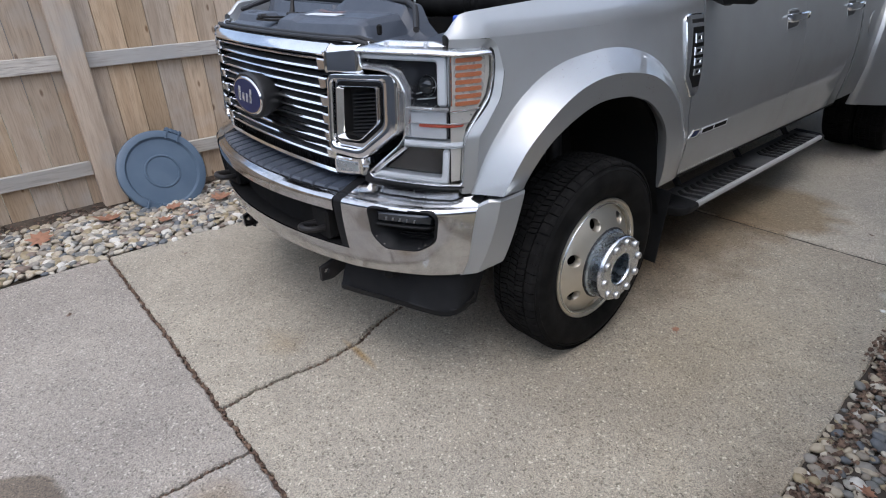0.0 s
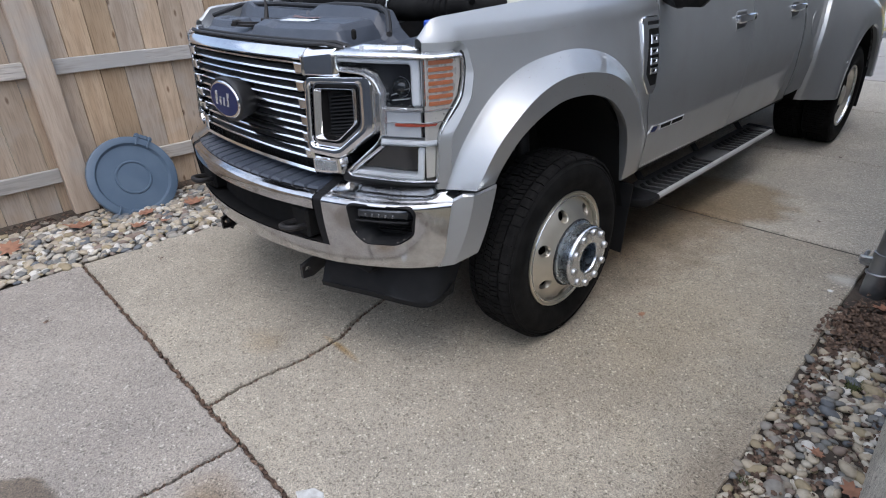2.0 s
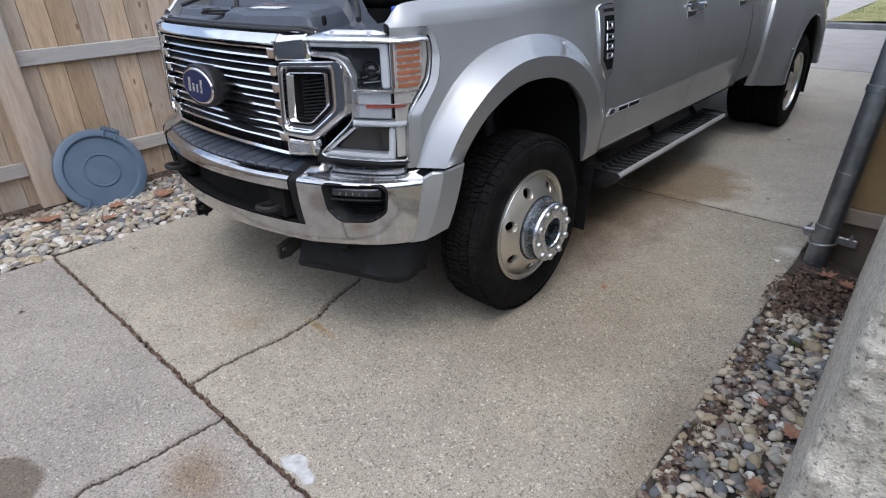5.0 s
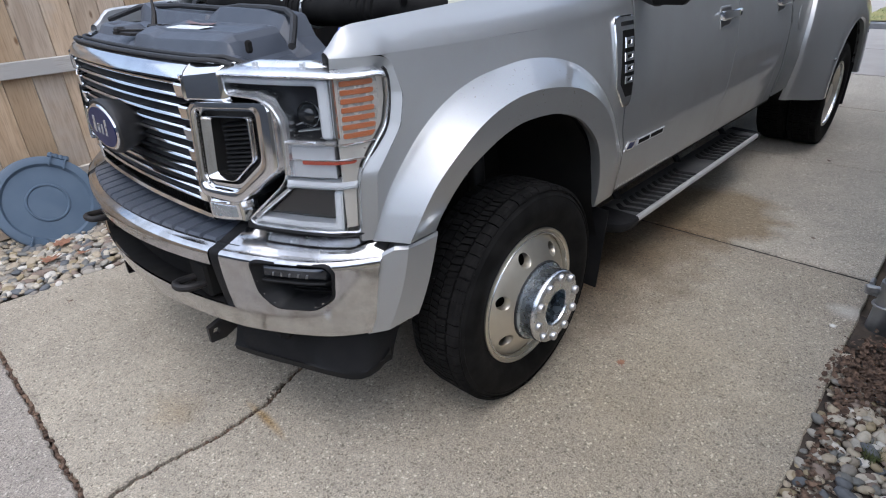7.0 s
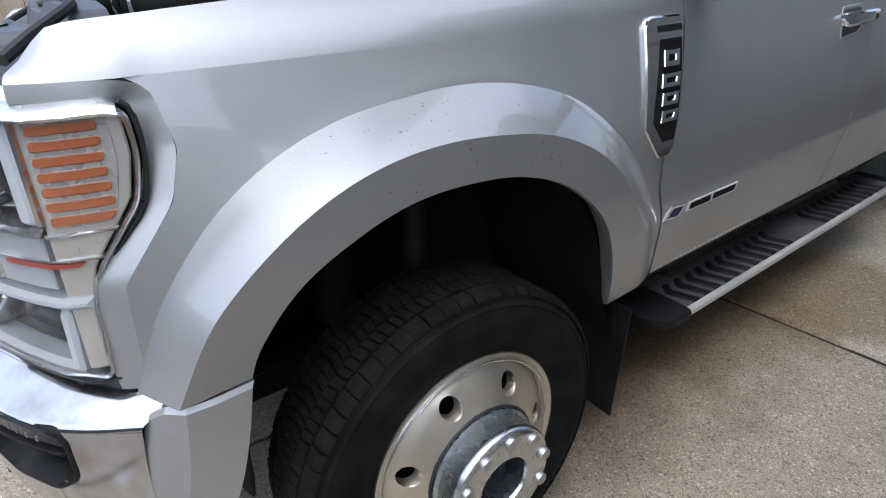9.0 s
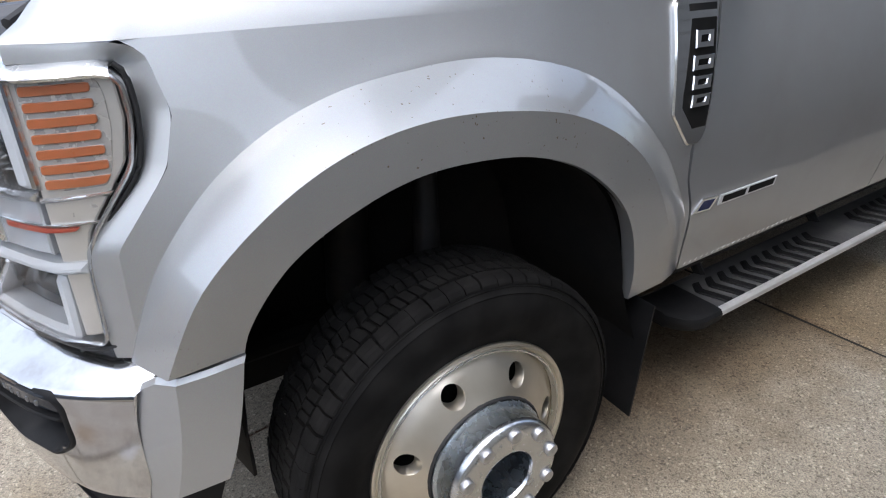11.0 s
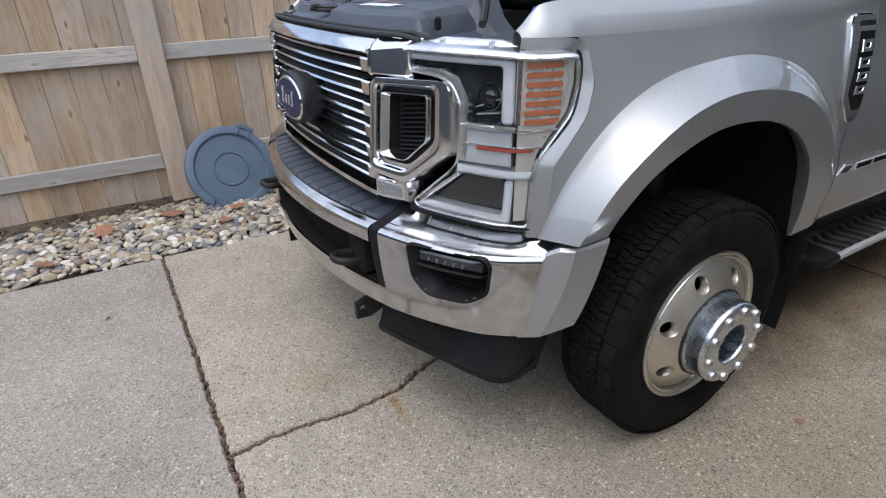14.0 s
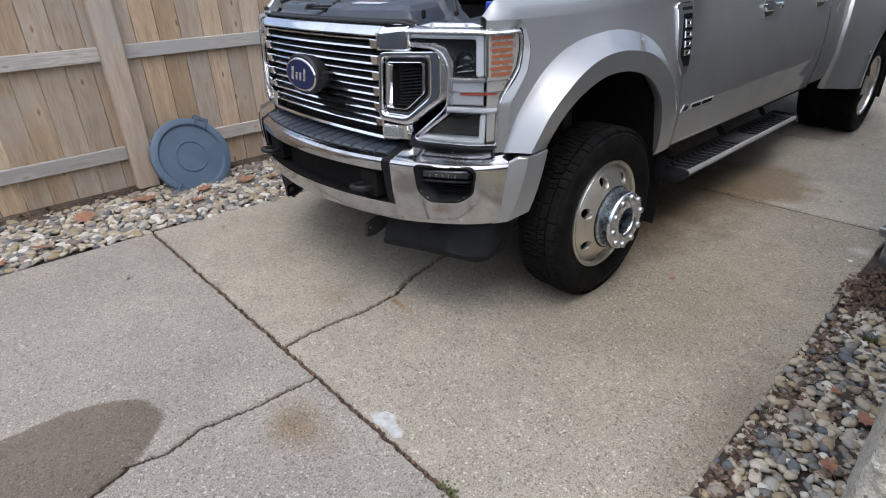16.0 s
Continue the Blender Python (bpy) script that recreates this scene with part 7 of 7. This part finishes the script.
    for k, (i, m, o) in enumerate(zip(inner, mid, outr)):
        rows.append([(side_x(1, o[1]) - 0.012, *o), (side_x(1, o[1]) + 0.030, *(o + 0.02 * (m - o))), (side_x(1, o[1]) + 0.044, *(o + 0.07 * (m - o))), (side_x(1, o[1]) + 0.075, *(o + 0.30 * (m - o))), (1.175, *(o + 0.60 * (m - o))), (1.245, *m), (1.262, *(m + 0.2 * (i - m))), (1.265, *(m + 0.6 * (i - m))), (1.262, *(m + 0.92 * (i - m))), (1.250, *i), (1.20, *i)])
    part("rear_flare", MB(s).grid(rows), PAINT, bed, "bulging silver rear wheel flare", smooth=30)
    mb = MB(s).grid([[(x, i[0], i[1]) for x in (1.22, 0.9, 0.6)] for i in inner])
    mb.grid([[(0.62, y, z) for z in (0.3, 1.1)] for y in (3.3, 5.3)])
    mb.grid([[(x, 3.66, z) for z in (0.50, 0.66)] for x in (0.7, 1.05)])
    part("rear_liner", mb, LINER, bed)
    part("reflector", MB(s).box((1.266, 3.88, 0.80), (0.006, 0.06, 0.022), 0.003), SILVERED, bed, "small pale side marker")
    part("rear_flap", MB(s).shell([[(x, 4.98 + 0.02 * (z - 0.2), z) for z in (0.24, 0.4, 0.62)] for x in (0.75, 1.0, 1.235)], 0.008), BLACK, truck, "black mud flap behind the rear wheels")


POLISHED = plain("polished_aluminium", (0.68, 0.70, 0.72), 0.22, 1.0, other=(0.60, 0.62, 0.645), scale=18.0)
NUT = plain("satin_nut_cap", (0.62, 0.62, 0.62), 0.36, 1.0, other=(0.48, 0.48, 0.48), scale=60.0)


def wheel(s, name, x_lip, cy, front=True):
    """A tyre on a forged ten-stud wheel. x_lip is the outer lip of the rim."""
    w = part(name, MB(s).revolve([(x_lip - 0.205, 0.275), (x_lip - 0.232, 0.32), (x_lip - 0.236, 0.36), (x_lip - 0.222, 0.402), (x_lip - 0.205, 0.424), (x_lip - 0.10, 0.428), (x_lip - 0.012, 0.424), (x_lip + 0.002, 0.416), (x_lip + 0.006, 0.4135), (x_lip + 0.0045, 0.411), (x_lip + 0.0095, 0.402), (x_lip + 0.0125, 0.3995), (x_lip + 0.0105, 0.397), (x_lip + 0.0205, 0.372), (x_lip + 0.022, 0.345), (x_lip + 0.012, 0.305), (x_lip - 0.001, 0.284), (x_lip - 0.004, 0.268)], 72, (0, cy, WHEEL_Z)), RUBBER, truck, "black truck tyre on a forged aluminium wheel")
    mb = MB(s)
    n = 112
    jr = random.Random(12)
    for k in range(66):
        # outer shoulder rib of broad blocks
        a0, a1 = 2 * math.pi * (k + jr.uniform(-0.05, 0.05)) / 66, 2 * math.pi * (k + 0.90 + jr.uniform(-0.06, 0.05)) / 66
        h = 0.4365 + jr.uniform(-0.0015, 0.0010)
        prof = ((x_lip - 0.037, 0.420), (x_lip - 0.036, h), (x_lip - 0.012, h - 0.001), (x_lip - 0.002, h - 0.005), (x_lip + 0.004, h - 0.013), (x_lip + 0.005, 0.418))
        mb.grid([[(x, cy + r * math.cos(a), WHEEL_Z + r * math.sin(a)) for x, r in prof] for a in (a0, 0.5 * (a0 + a1), a1)])
        for a in (a0, a1):
            mb.add([(x, cy + r * math.cos(a), WHEEL_Z + r * math.sin(a)) for x, r in prof], [tuple(range(6))])
    cols = ((x_lip - 0.208, x_lip - 0.172, 0.0), (x_lip - 0.164, x_lip - 0.126, 0.4), (x_lip - 0.122, x_lip - 0.088, 0.1), (x_lip - 0.084, x_lip - 0.044, 0.6))
    for c, (xa, xb, ph) in enumerate(cols):
        for k in range(n):
            a0, a1 = 2 * math.pi * (k + ph + jr.uniform(-0.08, 0.08)) / n, 2 * math.pi * (k + ph + 0.82 - 0.16 * ((k * 7 + c * 3) % 3 == 0) + jr.uniform(-0.06, 0.06)) / n
            h = 0.437 + jr.uniform(-0.0025, 0.0010)
            sk = (0.012, -0.016, 0.012, -0.016, 0.012)[c]
            vs = []
            for r in (0.420, h):
                for x, a in ((xa, a0), (xb, a0 + sk), (xb, a1 + sk), (xa, a1)):
                    rr = r - (0.006 if (c == 4 and x == xb) or (c == 0 and x == xa) else 0)
                    vs.append((x, cy + rr * math.cos(a), WHEEL_Z + rr * math.sin(a)))
            mb.add(vs, [(0, 1, 2, 3), (4, 7, 6, 5), (0, 4, 5, 1), (1, 5, 6, 2), (2, 6, 7, 3), (3, 7, 4, 0)])
    part("tread", mb, TREAD, w, "blocky dusty tyre tread", smooth=0)
    if front:
        prof = lambda r: x_lip + float(np.interp(r, [0.125, 0.150, 0.175, 0.20, 0.225, 0.240, 0.250], [0.052, 0.046, 0.030, 0.016, 0.000, -0.016, -0.022]))
    else:
        prof = lambda r: x_lip - 0.13 + float(np.interp(r, [0.09, 0.13, 0.20, 0.235, 0.25], [0.0, 0.0, 0.03, 0.08, 0.11]))
    rim = part("rim", MB(s).revolve([(x_lip - 0.10, 0.245), (prof(0.25), 0.250), (x_lip - 0.012, 0.253), (x_lip - 0.003, 0.2545), (x_lip - 0.001, 0.258), (x_lip - 0.004, 0.261), (x_lip + 0.001, 0.264), (x_lip + 0.004, 0.268), (x_lip + 0.002, 0.274), (x_lip - 0.008, 0.277), (x_lip - 0.02, 0.276)], 72, (0, cy, WHEEL_Z)), ALLOY, w, "satin forged aluminium wheel with round hand holes")
    mb = MB(s)
    holes = 7
    r0, r1, rh, hr = (0.128, 0.250, 0.200, 0.0265) if front else (0.10, 0.250, 0.185, 0.024)
    for k in range(holes):
        ac = radians(58) + 2 * math.pi * k / holes
        half = math.pi / holes
        loop = []
        m = 10
        loop += [(ac - half + 2 * half * i / m, r1) for i in range(m)]
        loop += [(ac + half, r1 + (r0 - r1) * i / 6) for i in range(6)]
        loop += [(ac + half - 2 * half * i / m, r0) for i in range(m)]
        loop += [(ac - half, r0 + (r1 - r0) * i / 6) for i in range(6)]
        cx = [((r * math.cos(a)), (r * math.sin(a))) for a, r in loop]
        hx, hz = rh * math.cos(ac), rh * math.sin(ac)
        circ = []
        for px, pz in cx:
            t = math.atan2(pz - hz, px - hx)
            circ.append((hx + hr * math.cos(t), hz + hr * math.sin(t)))
        rows = []
        for t in (0, 0.35, 0.7, 1.0):
            row = []
            for p, q in zip(cx, circ):
                u, v = p[0] + (q[0] - p[0]) * t, p[1] + (q[1] - p[1]) * t
                row.append((prof(math.hypot(u, v)), cy + u, WHEEL_Z + v))
            rows.append(row)
        rows.append([(prof(math.hypot(*q)) - 0.006, cy + hx + (q[0] - hx) * 0.93, WHEEL_Z + hz + (q[1] - hz) * 0.93) for q in circ])
        rows.append([(prof(math.hypot(*q)) - 0.030, cy + hx + (q[0] - hx) * 0.93, WHEEL_Z + hz + (q[1] - hz) * 0.93) for q in circ])
        mb.grid(rows, close_v=True)
    part("disc", mb, ALLOY, rim, smooth=40)
    part("lip_ring", MB(s).revolve([(x_lip - 0.016, 0.2485), (x_lip - 0.002, 0.2500), (x_lip + 0.0015, 0.2515), (x_lip + 0.0015, 0.2545), (x_lip - 0.003, 0.2565)], 72, (0, cy, WHEEL_Z)), POLISHED, rim, "bright ring inside the rim lip")
    part("brake", MB(s).revolve([(x_lip - 0.06, 0.001), (x_lip - 0.06, 0.245)], 40, (0, cy, WHEEL_Z)), LINER, w, "dark brake behind the wheel")
    if front:
        hub = part("hub", MB(s).revolve([(x_lip + 0.036, 0.153), (x_lip + 0.050, 0.152), (x_lip + 0.053, 0.149), (x_lip + 0.056, 0.1450), (x_lip + 0.098, 0.1435), (x_lip + 0.101, 0.138)], 56, (0, cy, WHEEL_Z)), HUBSTEEL, w, "zinc-plated hub extension")
        part("hub_face", MB(s).revolve([(x_lip + 0.100, 0.1445), (x_lip + 0.108, 0.144), (x_lip + 0.114, 0.1415), (x_lip + 0.118, 0.1375), (x_lip + 0.1205, 0.132), (x_lip + 0.1215, 0.124), (x_lip + 0.122, 0.078), (x_lip + 0.119, 0.071), (x_lip + 0.112, 0.068)], 56, (0, cy, WHEEL_Z)), POLISHED, hub, "polished hub face ring")
        part("bore_wall", MB(s).revolve([(x_lip + 0.114, 0.0685), (x_lip + 0.030, 0.064)], 40, (0, cy, WHEEL_Z)), HUBSTEEL, hub)
        part("bore", MB(s).revolve([(x_lip + 0.032, 0.001), (x_lip + 0.032, 0.066)], 30, (0, cy, WHEEL_Z)), STEEL, hub)
        part("hub_seal", MB(s).revolve([(prof(0.156) + 0.0005, 0.150), (prof(0.157) + 0.004, 0.1545), (prof(0.159) + 0.003, 0.1575), (prof(0.161) - 0.001, 0.1600)], 48, (0, cy, WHEEL_Z)), GASKET, hub, "dark seam round the hub")
        for k in range(10):
            a = 2 * math.pi * (k + 0.3) / 10
            y, z = cy + 0.121 * math.cos(a), WHEEL_Z + 0.121 * math.sin(a)
            mb = MB(s).revolve([(x_lip + 0.116, 0.0170), (x_lip + 0.121, 0.0165), (x_lip + 0.128, 0.0160), (x_lip + 0.1315, 0.0140), (x_lip + 0.1330, 0.0105), (x_lip + 0.1337, 0.001)], 16, (0, y, z))
            part("lug_nut", mb, NUT, hub, "rounded satin lug nut")
    else:
        part("hub", MB(s).revolve([(x_lip - 0.14, 0.10), (x_lip - 0.05, 0.098), (x_lip - 0.02, 0.08), (x_lip - 0.012, 0.001)], 40, (0, cy, WHEEL_Z)), ALLOY, w, "capped rear hub")
    return w


for s in (1, -1):
    wing(s)
    body_side(s)
    wheel(s, "front_wheel", 1.135, WHEEL_Y)
    wheel(s, "rear_wheel", 1.222, 4.42, False)
    wheel(s, "rear_wheel", 0.975, 4.42, False)

# --- cab, bonnet, bed and frame ---
mb = MB()
sec = [(0.984, 1.468), (0.965, 1.56), (0.90, 1.86), (0.80, 1.985), (0.55, 2.03), (0.0, 2.045)]
sec = sec + [(-x, z) for x, z in sec[-2::-1]]
rows = []
for y, k, dz in ((1.62, 0.96, -0.03), (1.75, 1.0, 0.0), (2.9, 1.0, 0.0), (3.12, 0.97, -0.03)):
    rows.append([(x * (1 if z < 1.6 else k), y, z + (dz if z > 1.7 else 0)) for x, z in sec])
mb.grid(rows)
cab = part("cab", mb, PAINT, truck, "silver crew cab roof and pillars", smooth=40)
mb = MB().grid([[(x, 0.86 + 0.76 * t, 1.50 + 0.48 * t) for x in np.linspace(-0.90 + 0.12 * t, 0.90 - 0.12 * t, 9)] for t in (0, 0.5, 1)])
part("windscreen", mb, GLASSY, cab, "dark windscreen")
for s in (1, -1):
    for y0, y1, y2, y3 in ((1.02, 1.55, 1.98, 2.02), (2.12, 2.16, 2.90, 2.98)):
        mb = MB(s)
        mb.add([(0.990, y0, 1.475), (0.990, y3, 1.475), (0.905, y2, 1.84), (0.905, y1, 1.84)], [(0, 1, 2, 3)])
        part("side_window", mb, GLASSY, cab, "dark side window")
    mb = MB(s).add([(0.984, 0.90, 1.468), (0.984, 1.02, 1.468), (0.90, 1.68, 1.87), (0.86, 1.62, 1.93)], [(0, 1, 2, 3)])
    part("pillar", mb, PAINT, cab)
    mr = part("door_mirror", MB(s).box((1.225, 0.735, 1.600), (0.20, 0.12, 0.37), 0.045), BLACK, truck, "large black door mirror")
    part("arm", MB(s).tube([(0.97, 1.00, 1.455), (1.06, 0.93, 1.435), (1.15, 0.80, 1.435), (1.20, 0.76, 1.46)], 0.034, 10), BLACK, mr)
    part("mirror_glass", MB(s).box((1.225, 0.797, 1.60), (0.16, 0.006, 0.31), 0.002), CHROME, mr)
part("rear_window", MB().add([(-0.88, 3.14, 1.49), (0.88, 3.14, 1.49), (0.80, 3.10, 1.88), (-0.80, 3.10, 1.88)], [(0, 1, 2, 3)]), GLASSY, cab)
part("cab_floor", MB().box((0, 2.0, 0.60), (1.92, 2.28, 0.08), 0.02), LINER, truck)
part("cowl", MB().box((0, 0.90, 1.44), (1.80, 0.16, 0.10), 0.02), COVER, truck, "black cowl panel")
part("firewall", MB().box((0, 0.80, 1.0), (1.75, 0.05, 0.9), 0.01), LINER, truck)
bonnet = MB()
tilt = radians(62)
rows = []
for v in np.linspace(0, 1, 12):
    row = []
    for u in np.linspace(-1, 1, 21):
        x = 0.87 * u * (1 - 0.02 * v)
        up = 0.05 * (1 - u * u) + 0.02 * math.sin(math.pi * v)
        fwd = 1.42 * v
        row.append((x, 0.82 - fwd * math.cos(tilt) - up * -math.sin(tilt) * -1 * -1, 1.54 + fwd * math.sin(tilt) + up * math.cos(tilt)))
    rows.append(row)
bonnet.shell(rows, -0.02)
part("bonnet", bonnet, PAINT, truck, "silver bonnet propped wide open", smooth=40)
mb = MB().box((0, 4.60, 0.78), (1.70, 2.8, 0.05), 0.01)
mb.box((0, 3.20, 1.10), (1.98, 0.05, 0.70), 0.01)
mb.box((0, 6.02, 1.08), (1.90, 0.06, 0.78), 0.02)
part("bed", mb, PAINT, truck, "silver cargo bed")
mb = MB()
for x in (-0.45, 0.45):
    mb.box((x, 2.65, 0.60), (0.09, 6.1, 0.20), 0.015)
mb.box((0, 0.15, 0.62), (0.62, 1.3, 0.40), 0.05)
mb.box((0, 1.35, 0.58), (0.40, 1.3, 0.30), 0.05)
mb.box((0.05, 0.10, 0.40), (0.34, 0.60, 0.16), 0.04)
# two wide flat pans, unseen, added to keep light from under the truck
mb.box((0, 2.0, 0.52), (1.75, 2.7, 0.06), 0.02)
mb.box((0, 0.0, 0.56), (1.30, 1.0, 0.06), 0.02)
part("chassis", mb, LINER, truck, "black chassis rails with unseen pans that block light below")
for y in (WHEEL_Y, 4.42):
    mb = MB().tube([(-0.88, y, WHEEL_Z), (0.88, y, WHEEL_Z)], 0.06, 12)
    mb.tube([(0.15, y - 0.14, WHEEL_Z), (0.15, y + 0.14, WHEEL_Z)], [0.10, 0.10], 14)
    part("axle", mb, LINER, truck)
part("rear_bumper", MB().box((0, 6.16, 0.66), (2.0, 0.18, 0.20), 0.03), CHROME, truck, "chrome rear bumper")
